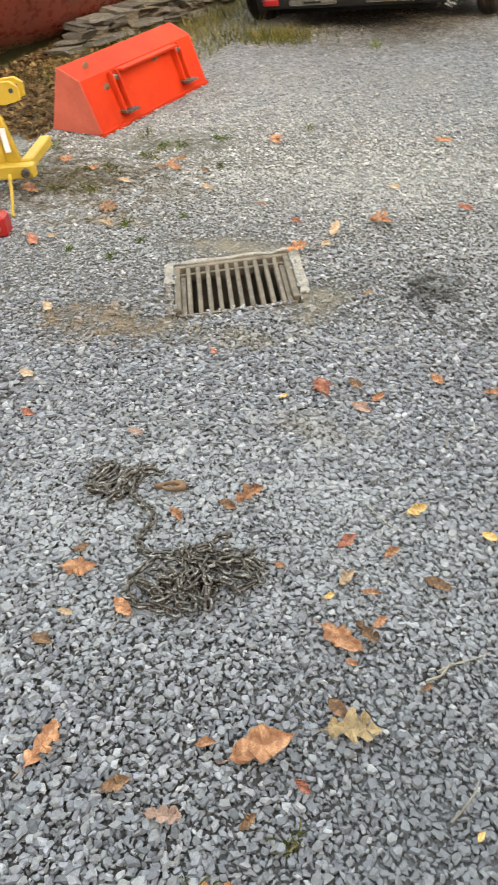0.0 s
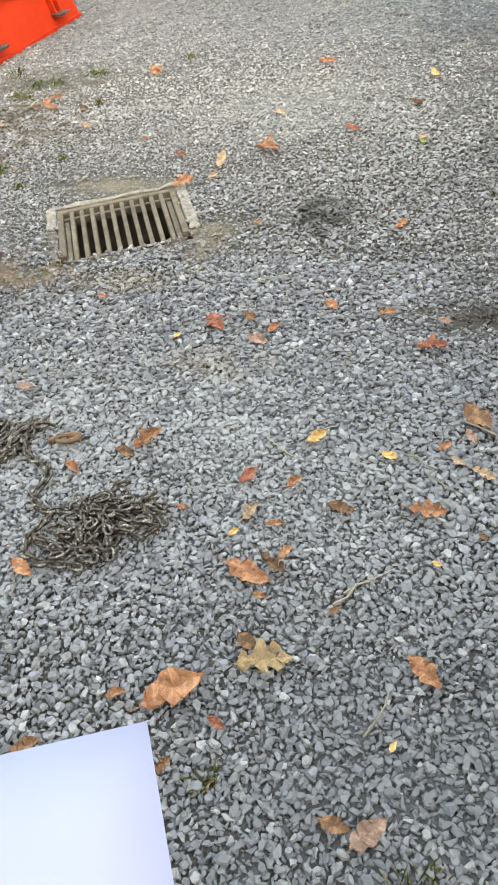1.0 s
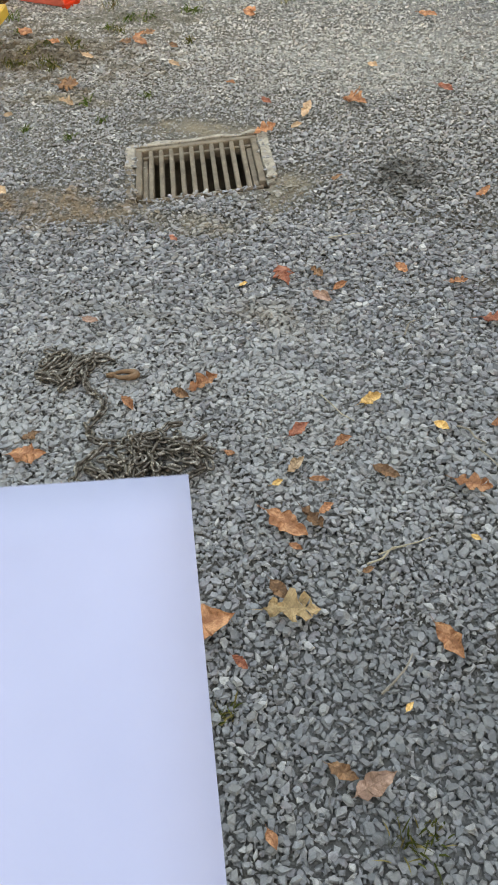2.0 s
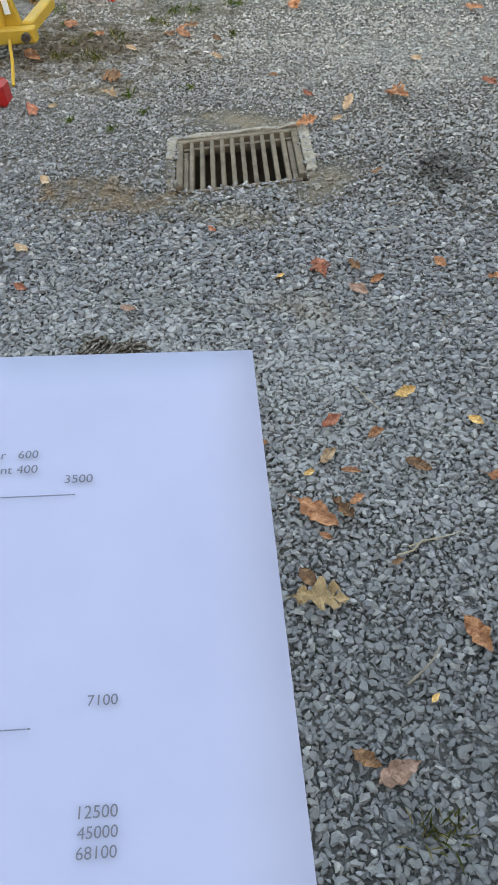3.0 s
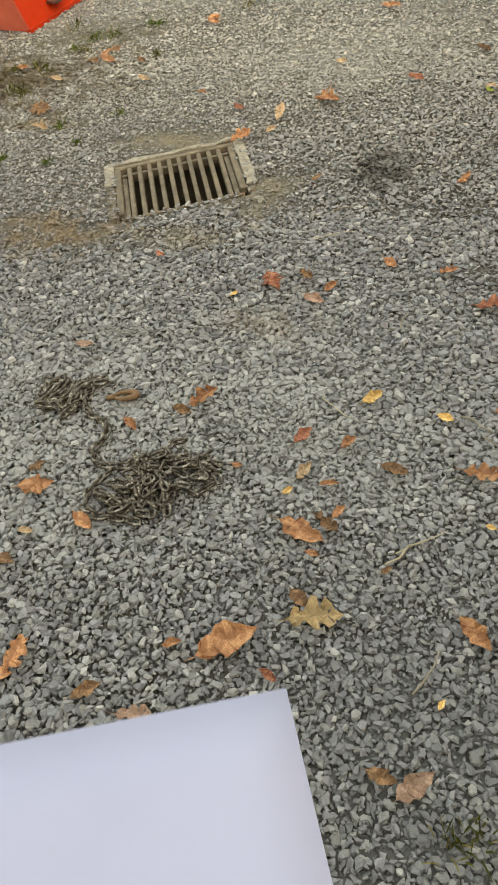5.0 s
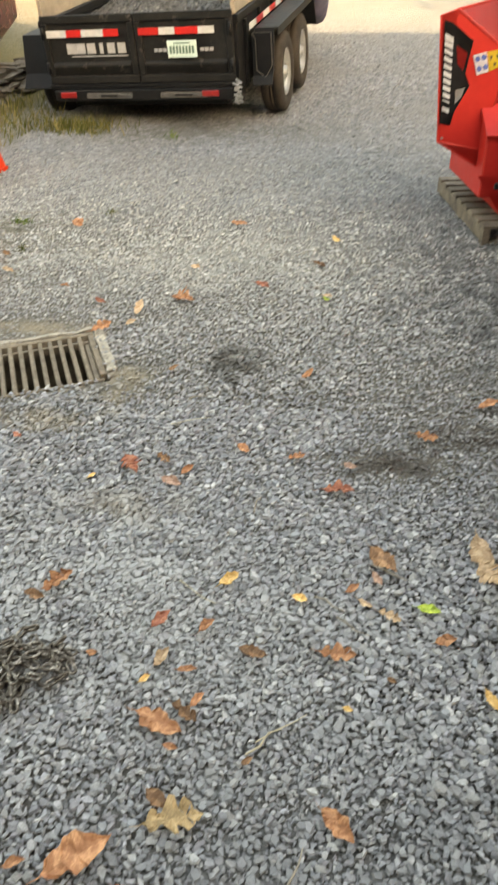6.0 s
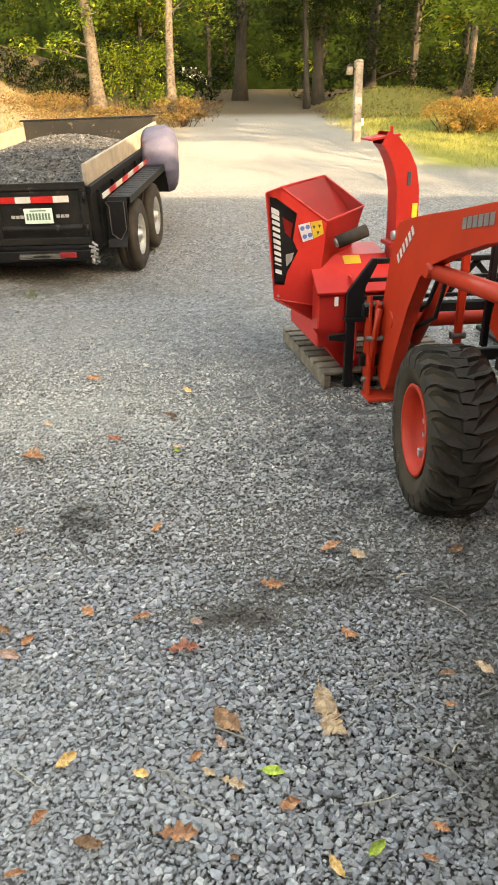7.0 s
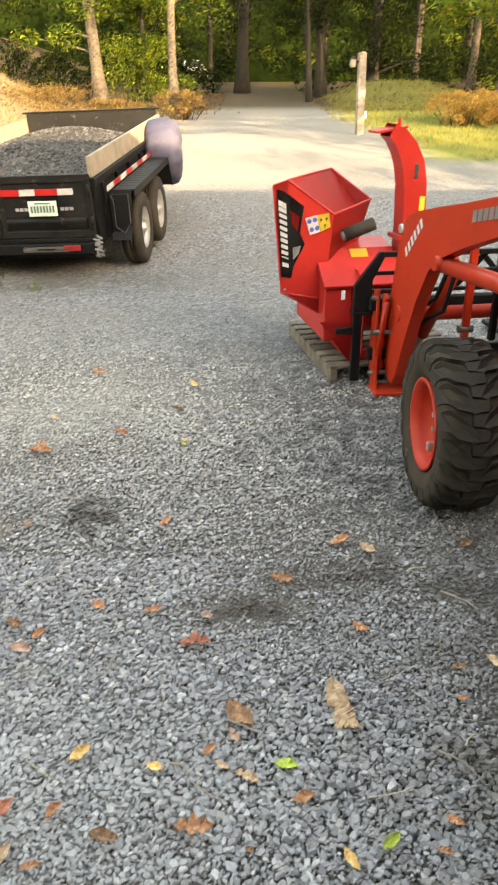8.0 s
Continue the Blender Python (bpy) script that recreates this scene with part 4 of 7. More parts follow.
def build_load():
    n = 14000
    u, v = rng.uniform(-1, 1, n), rng.uniform(-1, 1, n)
    x, y = -1.28 + 0.83 * u, 1.1 + 1.84 * v
    top = 0.88 + 0.33 * np.exp(-(u / 1.25) ** 2 - ((v - 0.38) / 0.66) ** 2) - 0.10 * (v < -0.75)
    z = top + rng.uniform(-0.03, 0.015, n)
    me = heap("gravel_load", x, y, z, 0.0190 * np.exp(rng.normal(0, 0.3, n)), LOADSTONE, plain=np.ones(n, bool))
    ob = tagged(new("gravel_load", me), "heap of grey crushed stone filling the trailer bed", "gravel heap", kind="stuff")
    ob.matrix_world = TRAILER
    gx, gy = np.meshgrid(np.linspace(-1, 1, 24), np.linspace(-1, 1, 40))
    gz = 0.86 + 0.33 * np.exp(-(gx / 1.25) ** 2 - ((gy - 0.38) / 0.66) ** 2) - 0.10 * (gy < -0.75)
    i, j = np.meshgrid(np.arange(23), np.arange(39))
    q = np.stack([j * 24 + i, j * 24 + i + 1, (j + 1) * 24 + i + 1, (j + 1) * 24 + i], -1).reshape(-1, 4)
    core = new("core", array_mesh("core", np.stack([-1.28 + 0.85 * gx, 1.1 + 1.88 * gy, gz], -1).reshape(-1, 3), q, LOADSTONE, True))
    core.parent = ob


build_load()


def build_spare():
    t = thing("covered_spare_wheel", TRAILER @ pose(-0.02, 2.06, 0.86, 0, 0, 8), "spare wheel in a lavender-grey vinyl cover hung on the trailer", "spare wheel")
    bm = lathe([(-0.27, 0.02), (-0.27, 0.20), (-0.25, 0.32), (-0.19, 0.375), (-0.08, 0.40), (0.05, 0.40), (0.12, 0.375), (0.165, 0.31), (0.185, 0.20), (0.19, 0.02)], 110)
    for v in bm.verts:
        v.co += noise.noise_vector(v.co * 5) * 0.03
        ang = math.atan2(v.co.z, v.co.y)
        v.co *= 1 + 0.014 * math.sin(ang * 17 + v.co.x * 14 + 2 * noise.noise(v.co * 4))
    part("cover", bm, COVER, t, smooth=True)
    part("bracket", rod((-0.34, 0, 0), (-0.16, 0, 0), 0.03), BLACK, t)


build_spare()


# ---- wood chipper on its pallet ----
CHIP = pose(0.516, 4.674, 0, 0, 0, 12)


def build_pallet():
    t = thing("pallet", CHIP, "weathered grey wooden pallet under the chipper", "pallet")
    for k in range(9):
        y = 0.0 + k * 0.125
        part("deck_board", box(-0.02, 1.0, y, y + 0.088, 0.098, 0.118, 0.003), PALLET, t)
    for x in (0.0, 0.46, 0.92):
        part("stringer", box(x - 0.02, x + 0.025, 0.0, 1.09, 0.012, 0.096, 0.003), PALLET, t)
    for y in (0.0, 0.5, 1.0):
        part("bottom_board", box(-0.02, 1.0, y, y + 0.088, 0.0, 0.011, 0.0), PALLET, t)


build_pallet()


def slab(pts, thick, material, name, parent, label=""):
    """A flat plate over 3D corner points, with thickness."""
    bm = bmesh.new()
    f = bm.faces.new([bm.verts.new(p) for p in pts])
    bmesh.ops.solidify(bm, geom=[f], thickness=thick)
    return part(name, bm, material, parent, label)


def build_chipper():
    t = thing("wood_chipper", CHIP @ pose(0, 0, 0.118), "bright red wood chipper with a flared hopper on a pallet", "wood chipper")
    z = -0.118
    # hopper with a plate added in the mouth for its evenly lit inside; corners in the yard's own metres
    into = (CHIP @ pose(0, 0, 0.118)).inverted()

    def yard(x, y, zz):
        return into @ Vector((x, y, zz))
    edge, peak, far, right, front = yard(0.112, 4.90, 1.228), yard(0.207, 4.93, 1.257), yard(0.537, 5.55, 1.268), yard(0.795, 5.35, 1.086), yard(0.513, 5.00, 1.037)
    low, seam_r, foot = yard(0.172, 4.90, 0.555), yard(0.455, 4.97, 0.49), yard(0.452, 4.97, 0.385)
    back, throat = yard(0.42, 5.40, 0.55), yard(0.66, 5.22, 0.66)
    slab([edge, peak, front, seam_r, low], 0.006, RED, "hopper_panel", t)
    slab([front, right, throat, seam_r], 0.006, RED, "hopper_panel", t)
    slab([far, peak, edge, low, back], 0.006, RED, "hopper_panel", t)
    slab([right, far, back, throat], 0.006, RED, "hopper_panel", t)
    slab([low, seam_r, foot], 0.006, RED, "hopper_chute", t)
    slab([seam_r, throat, back, foot], 0.006, RED, "hopper_floor", t)
    slab([low, foot, back], 0.006, RED, "hopper_floor", t)
    mouth = [peak, far, right, front]
    for k in range(4):
        part("hopper_lip", tube([mouth[k], mouth[(k + 1) % 4]], 0.008, 6), RED, t)
    part("hopper_lip", tube([edge, peak], 0.006, 6), RED, t)
    part("hopper_edge", tube([edge, low], 0.006, 6), RED, t)
    part("seam", tube([low, seam_r], 0.007, 6), RED, t)
    part("seam", tube([low, foot], 0.006, 6), RED, t)
    sink = (far - peak).cross(front - peak).normalized()
    sink = sink * (-0.022 if sink.z > 0 else 0.022)
    level = sink.normalized()
    centre = sum(mouth, Vector()) / 4 + sink
    slab([p - level * level.dot(p - centre) for p in mouth], 0.004, RED, "folded_tray", t, "flat red plate added in the mouth for the evenly lit inside of the hopper")
    # decals on the panel that faces the yard
    a, b, c, d = edge, front, seam_r, low
    nrm = (b - a).cross(d - a).normalized()
    if nrm.y > 0:
        nrm = -nrm

    def on(u, v, off=0.009):
        return (a * (1 - u) + b * u) * (1 - v) + (d * (1 - u) + c * u) * v + nrm * off
    slab([on(0.05, 0.02), on(0.165, 0.005), on(0.49, 0.06), on(0.425, 0.347), on(0.52, 0.44), on(0.30, 0.70), on(0.236, 0.835), on(0.02, 0.84)], 0.002, BLACK, "decal", t, "black decal panel")
    for k, w in enumerate((0.062, 0.05, 0.045, 0.045, 0.045, 0.05, 0.045, 0.045, 0.045, 0.022, 0.05)):
        v = 0.11 + k * 0.058
        slab([on(0.06, v, 0.012), on(0.19, v + 0.005, 0.012), on(0.19, v + w - 0.005, 0.012), on(0.055, v + w - 0.010, 0.012)], 0.001, WHITE, "letter_bar", t)
    slab([on(0.28, 0.52, 0.012), on(0.44, 0.47, 0.012), on(0.40, 0.56, 0.012), on(0.29, 0.64, 0.012)], 0.001, DECAL_GREY, "decal", t, "grey printed patch")
    slab([on(0.24, 0.16, 0.012), on(0.42, 0.18, 0.012), on(0.38, 0.34, 0.012), on(0.28, 0.30, 0.012)], 0.001, LIGHT_RED, "decal", t, "dull red printed patch")
    for u in (0.08, 0.93):
        p = on(u, 0.96, 0.004)
        part("bolt", rod(p, p + nrm * 0.012, 0.008, n=6), STEEL, t)
    slab([(0.20, 0.33, 0.638), (0.32, 0.33, 0.638), (0.32, 0.39, 0.682), (0.20, 0.39, 0.682)], 0.004, DECAL_YELLOW, "warning_label", t, "worn yellow warning label")
    slab([on(0.511, 0.175), on(0.705, 0.092), on(0.788, 0.250), on(0.61, 0.327)], 0.002, WHITE, "warning_label", t, "white and blue label")
    slab([on(0.714, 0.090), on(0.90, 0.012), on(0.957, 0.150), on(0.797, 0.247)], 0.002, DECAL_YELLOW, "warning_label", t, "yellow warning label")
    for u, v in ((0.755, 0.115), (0.845, 0.078), (0.83, 0.155)):
        slab([on(u, v, 0.012), on(u + 0.045, v - 0.01, 0.012), on(u + 0.03, v + 0.035, 0.012)], 0.001, INK, "symbol", t)
    blue = surface("blue_decal", (0.05, 0.10, 0.30), (0.08, 0.14, 0.38), 20, 0.5, bump=0.0)
    for i in range(2):
        for j in range(2):
            p = on(0.585 + 0.092 * i + 0.048 * j, 0.190 - 0.040 * i + 0.074 * j, 0.010)
            part("symbol", rod(p, p + nrm * 0.002, 0.015, n=14), blue, t)
    # rubber tube beside the hopper
    part("rubber_roller", rod((0.13, 0.30, 0.905 + z), (0.33, 0.30, 0.975 + z), 0.042, n=16), RUBBER, t, "dark rubber roller")
    part("roller_cap", rod((0.118, 0.30, 0.90 + z), (0.131, 0.30, 0.905 + z), 0.030, n=16), STEEL, t)
    # rotor housing and feed box
    part("feed_box", prism([(0.17, 0.12), (0.17, 0.49), (0.42, 0.655), (0.85, 0.62), (0.85, 0.12)], "x", -0.025, 0.16, 0.008), RED, t)
    part("rotor_housing", prism([(0.19, 0.20), (0.19, 0.50), (0.40, 0.66), (0.62, 0.70), (0.80, 0.60), (0.86, 0.30), (0.75, 0.14), (0.35, 0.12)], "x", 0.165, 0.50, 0.012), RED, t)
    part("housing_lid", prism([(0.14, 0.495), (0.40, 0.685), (0.62, 0.725), (0.62, 0.705), (0.41, 0.668), (0.15, 0.475)], "x", -0.04, 0.51, 0.003), RED, t)
    part("hopper_neck", prism([(0.30, 0.24), (0.30, 0.34), (0.75, 0.36), (0.75, 0.24)], "x", 0.0, 0.05, 0.006), RED, t)
    slab([(-0.09, 0.06, 0.29), (0.08, 0.06, 0.27), (0.19, 0.06, 0.26), (0.19, 0.06, 0.004), (0.12, 0.06, 0.004)], 0.008, RED, "skirt_plate", t)
    part("skid", box(0.13, 0.19, 0.02, 1.0, 0.001, 0.05, 0.005), RED, t)
    part("skid", box(0.56, 0.64, 0.02, 1.0, 0.001, 0.05, 0.005), RED, t)
    part("cross_bar", box(0.195, 0.555, 0.08, 0.14, 0.005, 0.065, 0.005), RED, t)
    for x in (0.20, 0.56):
        part("leg_plate", prism([(0.05, 0.05), (0.05, 0.50), (0.20, 0.58), (0.80, 0.58), (0.90, 0.05), (0.82, 0.05), (0.72, 0.22), (0.25, 0.22), (0.15, 0.05)], "x", x, x + 0.012, 0.002), RED, t)
    part("pto_shaft", rod((0.33, -0.25, 0.33), (0.33, 0.22, 0.33), 0.035), BLACK, t)
    part("white_tag", box(0.085, 0.110, 0.160, 0.166, 0.40, 0.46), WHITE, t)
    # discharge spout: a bent square duct
    path = [(0.60, 0.36, 0.60), (0.60, 0.36, 0.90), (0.59, 0.36, 1.10), (0.565, 0.36, 1.22), (0.52, 0.355, 1.31), (0.46, 0.35, 1.385), (0.40, 0.34, 1.42)]
    wide = [0.076, 0.076, 0.076, 0.074, 0.066, 0.054, 0.042]
    bm = bmesh.new()
    rings = []
    for i, (p, w) in enumerate(zip(path, wide)):
        p = Vector(p)
        q = Vector(path[min(i + 1, len(path) - 1)]) - Vector(path[max(i - 1, 0)])
        side = Vector((0, 1, 0)).cross(q).normalized()
        rings.append([bm.verts.new(p + side * w * sx + Vector((0, 0.08 * sy, 0))) for sx, sy in ((-1, -1), (1, -1), (1, 1), (-1, 1))])
    for p, q in zip(rings, rings[1:]):
        for j in range(4):
            bm.faces.new((p[j], p[(j + 1) % 4], q[(j + 1) % 4], q[j]))
    bm.faces.new(rings[0])
    part("spout", bm, RED, t)
    part("spout_clamp", box(0.49, 0.71, 0.27, 0.45, 0.745, 0.775, 0.004), RED, t)
    part("spout_flap", prism([(0.30, 1.415), (0.50, 1.445), (0.51, 1.432), (0.31, 1.40)], "y", 0.265, 0.44, 0.003), RED, t, "red deflector flap")
    part("flap_knob", box(0.465, 0.485, 0.34, 0.355, 1.44, 1.485, 0.004), RED, t)
    # dark insert painted as the shaded opening of a slot
    part("slot", box(0.575, 0.60, 0.272, 0.2795, 1.13, 1.22, 0.003), INK, t)
    part("warning_label", box(0.625, 0.66, 0.272, 0.2795, 0.93, 1.02), DECAL_YELLOW, t, "yellow warning label")


build_chipper()

# ---- tractor ----
TRACTOR = pose(0.85, 4.43, 0, 0, 0, 8)
WHEEL = pose(0.886, 3.13, 0.39, 0, 0, 3)


def build_front_tyre():
    """Wide tyre with slanted lugs."""
    R, w, rim = 0.39, 0.294, 0.205
    prof = [(-w * 0.40, rim), (-w * 0.47, rim + 0.03), (-w * 0.52, R * 0.74), (-w * 0.505, R * 0.86), (-w * 0.40, R * 0.93), (0, R * 0.94), (w * 0.40, R * 0.93), (w * 0.505, R * 0.86), (w * 0.52, R * 0.74), (w * 0.47, rim + 0.03), (w * 0.40, rim)]
    carcass = lathe(prof, 56)
    lugs = []
    n = 20
    for k in range(n):
        for side in (-1, 1):
            a0 = 2 * math.pi * (k + (0.5 if side > 0 else 0)) / n
            bm = bmesh.new()
            lo, hi = [], []
            # outline in (across, round)
            line = [(-0.12, -0.09), (0.0, -0.10), (0.10, -0.13), (0.15, -0.07), (0.32, -0.04), (0.42, 0.03), (0.49, 0.05), (0.53, 0.06), (0.53, 0.23), (0.49, 0.24), (0.42, 0.23), (0.30, 0.15), (0.17, 0.12), (0.11, 0.05), (0.0, 0.04), (-0.12, 0.03)]
            mu = sum(p[0] for p in line) / len(line)
            mv = sum(p[1] for p in line) / len(line)
            for i, (u, v) in enumerate(line):
                v += (-0.026 if i < 8 else 0.026) * (1.0 if u > 0.14 else 0.0)
                drop = max(0.0, u - 0.36) * 0.16 + max(0.0, u - 0.48) * 0.5
                for store, r, k2 in ((lo, R * 0.88 - drop, 1.0), (hi, R - drop, 0.95)):
                    x = side * (mu + (u - mu) * (k2 * 0.5 + 0.5)) * w
                    ang = a0 + (mv + (v - mv) * k2) * 1.0
                    store.append(bm.verts.new((x, r * math.sin(ang), r * math.cos(ang))))
            bm.faces.new(hi)
            bm.faces.new(lo[::-1])
            for i in range(len(line)):
                j = (i + 1) % len(line)
                bm.faces.new((lo[i], lo[j], hi[j], hi[i]))
            lugs.append(bm)
    return carcass, lugs


def build_tractor():
    t = thing("tractor", TRACTOR, "orange-red compact tractor with a front loader, parked on gravel", "tractor")
    inv = TRACTOR.inverted()
    # front wheels
    carcass, lugs = build_front_tyre()
    w1 = new("wheel")
    w1.parent = t
    w1.matrix_local = inv @ WHEEL
    part("tyre", carcass, SIDEWALL, w1, "dusty black tyre with deep lugs", True)
    for bm in lugs:
        part("lug", bm, RUBBER, w1)
    part("rim", lathe([(-0.125, 0.208), (-0.138, 0.215), (-0.14, 0.197), (-0.09, 0.188), (-0.02, 0.165), (-0.015, 0.085), (-0.04, 0.08), (-0.045, 0.0)], 40), RIM_RED, w1, "red dished steel rim", True)
    part("valve", box(-0.10, -0.06, 0.0, 0.03, -0.14, -0.10, 0.003), STEEL, w1)
    for k in range(6):
        an = k * math.pi / 3 + 0.3
        part("wheel_bolt", rod((-0.045, 0.065 * math.cos(an), 0.065 * math.sin(an)), (-0.075, 0.065 * math.cos(an), 0.065 * math.sin(an)), 0.013, n=6), STEEL, w1)
    w2 = new("wheel")
    w2.parent = t
    w2.matrix_local = inv @ WHEEL @ pose(1.45, 0.18, 0, 0, 0, 180)
    for o in list(w1.children):
        c = o.copy()
        scene.collection.objects.link(c)
        c.parent = w2
    # axle and chassis
    ax = inv @ WHEEL.translation
    part("front_axle", rod((ax.x + 0.1, ax.y, ax.z + 0.05), (ax.x + 1.35, ax.y, ax.z + 0.05), 0.085), SIDEWALL, t, "black front axle")
    part("axle_hub", rod((ax.x + 0.02, ax.y, ax.z), (ax.x + 0.17, ax.y, ax.z), 0.11), BLACK, t)
    part("chassis", box(0.55, 1.05, -2.6, -0.55, 0.42, 0.68, 0.02), BLACK, t)
    part("front_frame", box(0.50, 1.10, -0.62, -0.42, 0.34, 0.435, 0.02), BLACK, t)
    part("hood", prism([(-2.5, 0.55), (-2.5, 1.42), (-1.3, 1.30), (-0.75, 1.02), (-0.36, 0.86), (-0.30, 0.55), (-0.6, 0.44)], "x", 0.48, 1.12, 0.04), TRACTOR_RED, t, "rounded orange-red hood")
    part("grille", box(0.55, 1.05, -0.305, -0.28, 0.60, 0.78, 0.01), BLACK, t)
    # loader arm: lower leg, elbow, upper arm; one each side
    outline = [(0.10, 0.10), (0.20, 0.22), (0.16, 0.52), (0.02, 1.06), (-0.06, 1.130), (-0.18, 1.162), (-0.50, 1.230), (-0.85, 1.298), (-1.30, 1.395), (-1.80, 1.455), (-1.92, 1.42), (-1.86, 1.33), (-1.55, 1.285), (-1.20, 1.205), (-0.85, 1.09), (-0.60, 1.00), (-0.44, 0.90), (-0.30, 0.70), (-0.17, 0.42), (-0.06, 0.16), (0.0, 0.08)]
    for x in (0.0, 1.42):
        part("loader_arm", prism(outline, "x", x, x + 0.075, 0.006), TRACTOR_RED, t, "curved orange-red loader arm")
        part("arm_pin", rod((x - 0.022, -0.572, 0.962), (x + 0.10, -0.572, 0.962), 0.038, n=20), TRACTOR_RED, t)
        part("arm_pin", rod((x - 0.014, 0.02, 1.04), (x + 0.09, 0.02, 1.04), 0.026, n=16), STEEL, t)
        part("pin_boss", rod((x - 0.01, -0.03, 0.55), (x + 0.085, -0.03, 0.55), 0.05, n=20), TRACTOR_RED, t)
        # lift cylinder
        part("lift_cylinder", rod((x + 0.04, -0.60, 0.955), (x + 0.04, -1.55, 1.03), 0.042, n=20), TRACTOR_RED, t)
        part("cylinder_rod", rod((x + 0.04, -1.50, 1.026), (x + 0.04, -1.74, 1.045), 0.025, n=14), STEEL, t, "chrome cylinder rod")
        part("cylinder_cap", rod((x + 0.04, -1.51, 1.026), (x + 0.04, -1.58, 1.032), 0.056, n=20), TRACTOR_RED, t)
        # tilt cylinder down the leg
        part("tilt_cylinder", rod((x + 0.17, -0.42, 0.90), (x + 0.16, -0.05, 0.42), 0.036, n=16), TRACTOR_RED, t)
        part("cylinder_rod", rod((x + 0.16, -0.05, 0.42), (x + 0.155, 0.10, 0.22), 0.019, n=12), STEEL, t)
        part("link_bar", prism([(0.06, 0.62), (0.11, 0.64), (0.30, 0.20), (0.25, 0.17)], "x", x - 0.05, x - 0.03, 0.004), TRACTOR_RED, t)
        part("link_bar", prism([(0.13, 0.60), (0.18, 0.60), (0.21, 0.14), (0.16, 0.13)], "x", x - 0.025, x - 0.005, 0.004), TRACTOR_RED, t)
        # upright post with its side plate
        part("loader_post", prism([(-1.57, 1.41), (-1.98, 1.50), (-2.25, 1.20), (-2.25, 0.60), (-1.93, 0.95), (-1.775, 0.78), (-1.62, 1.02)], "x", x - 0.012, x + 0.012, 0.003), TRACTOR_RED, t, "orange-red loader post")
        part("loader_post", prism([(-1.57, 1.41), (-1.98, 1.50), (-2.25, 1.20), (-2.25, 0.60), (-1.93, 0.95), (-1.775, 0.78), (-1.62, 1.02)], "x", x + 0.10, x + 0.124, 0.003), TRACTOR_RED, t, "orange-red loader post")
        for y, zz in ((-1.78, 1.38), (-1.72, 1.10), (-1.88, 0.9)):
            part("pin", rod((x - 0.028, y, zz), (x + 0.14, y, zz), 0.017, n=14), DARK_STEEL, t)
    part("warning_label", box(-0.0175, -0.0125, -1.715, -1.672, 1.19, 1.28), DECAL_YELLOW, t, "yellow and black label")
    part("label_bar", box(-0.0175, -0.0125, -1.715, -1.672, 1.13, 1.188), INK, t)
    part("white_label", box(-0.0175, -0.0125, -1.715, -1.672, 1.085, 1.128), WHITE, t)
    part("label_bar", box(-0.0175, -0.0125, -1.785, -1.735, 1.14, 1.33), INK, t)
    part("white_label", box(-0.0175, -0.0125, -1.785, -1.735, 1.09, 1.138), WHITE, t)
    part("side_frame", prism([(-1.13, 0.74), (-1.30, 0.95), (-1.75, 0.95), (-1.75, 0.32), (-1.45, 0.255), (-1.25, 0.285)], "x", 0.425, 0.46, 0.006), TRACTOR_RED, t, "orange-red side frame")
    part("frame_tube", rod((0.365, -1.33, 0.38), (0.475, -1.33, 0.38), 0.085, n=24), TRACTOR_RED, t)
    part("tube_mouth", rod((0.358, -1.33, 0.38), (0.366, -1.33, 0.38), 0.062, n=24), RIM_RED, t)
    part("frame_foot", box(0.36, 0.50, -1.5, -1.28, 0.225, 0.254, 0.006), TRACTOR_RED, t)
    part("cross_tube", rod((0.075, -0.05, 0.55), (1.42, -0.05, 0.55), 0.042, n=20), TRACTOR_RED, t)
    part("cross_tube", box(0.13, 1.40, -1.98, -1.86, 0.45, 0.60, 0.01), TRACTOR_RED, t)
    # maker marks as plain shapes
    for k in range(6):
        y = -0.93 - k * 0.055
        slab([(-0.004, y, 1.222 - k * 0.0002 + 0.012 * k), (-0.004, y - 0.044, 1.232 + 0.012 * k), (-0.004, y - 0.044, 1.285 + 0.012 * k), (-0.004, y, 1.275 + 0.012 * k)], 0.002, DECAL_GREY, "letter_bar", t)
    for k in range(6):
        y, zz = -0.10 - k * 0.040, 0.90 + k * 0.037
        slab([(-0.004, y, zz), (-0.004, y - 0.024, zz + 0.022), (-0.004, y + 0.012, zz + 0.062), (-0.004, y + 0.036, zz + 0.040)], 0.002, WHITE, "letter_bar", t)
    # grille guard
    for x in (0.50, 1.08):
        part("guard_post", box(x, x + 0.04, -0.24, -0.20, 0.42, 1.02, 0.006), BLACK, t)
    part("lever", box(0.36, 0.41, -0.16, -0.13, 0.40, 1.02, 0.008), TRACTOR_RED, t, "upright orange-red lever")
    part("pin", rod((0.34, -0.145, 0.47), (0.43, -0.145, 0.47), 0.022, n=14), DARK_STEEL, t)
    for zz in (0.62, 0.80, 0.98):
        part("guard_bar", box(0.545, 1.075, -0.235, -0.21, zz, zz + 0.03, 0.004), BLACK, t)
    # pallet fork carriage
    fc = part("fork_carriage", box(-0.12, 1.55, 0.14, 0.19, 0.52, 0.60, 0.006), BLACK, t, "black pallet-fork carriage")
    part("carriage_bar", box(-0.12, 1.55, 0.14, 0.19, 0.20, 0.28, 0.006), BLACK, fc)
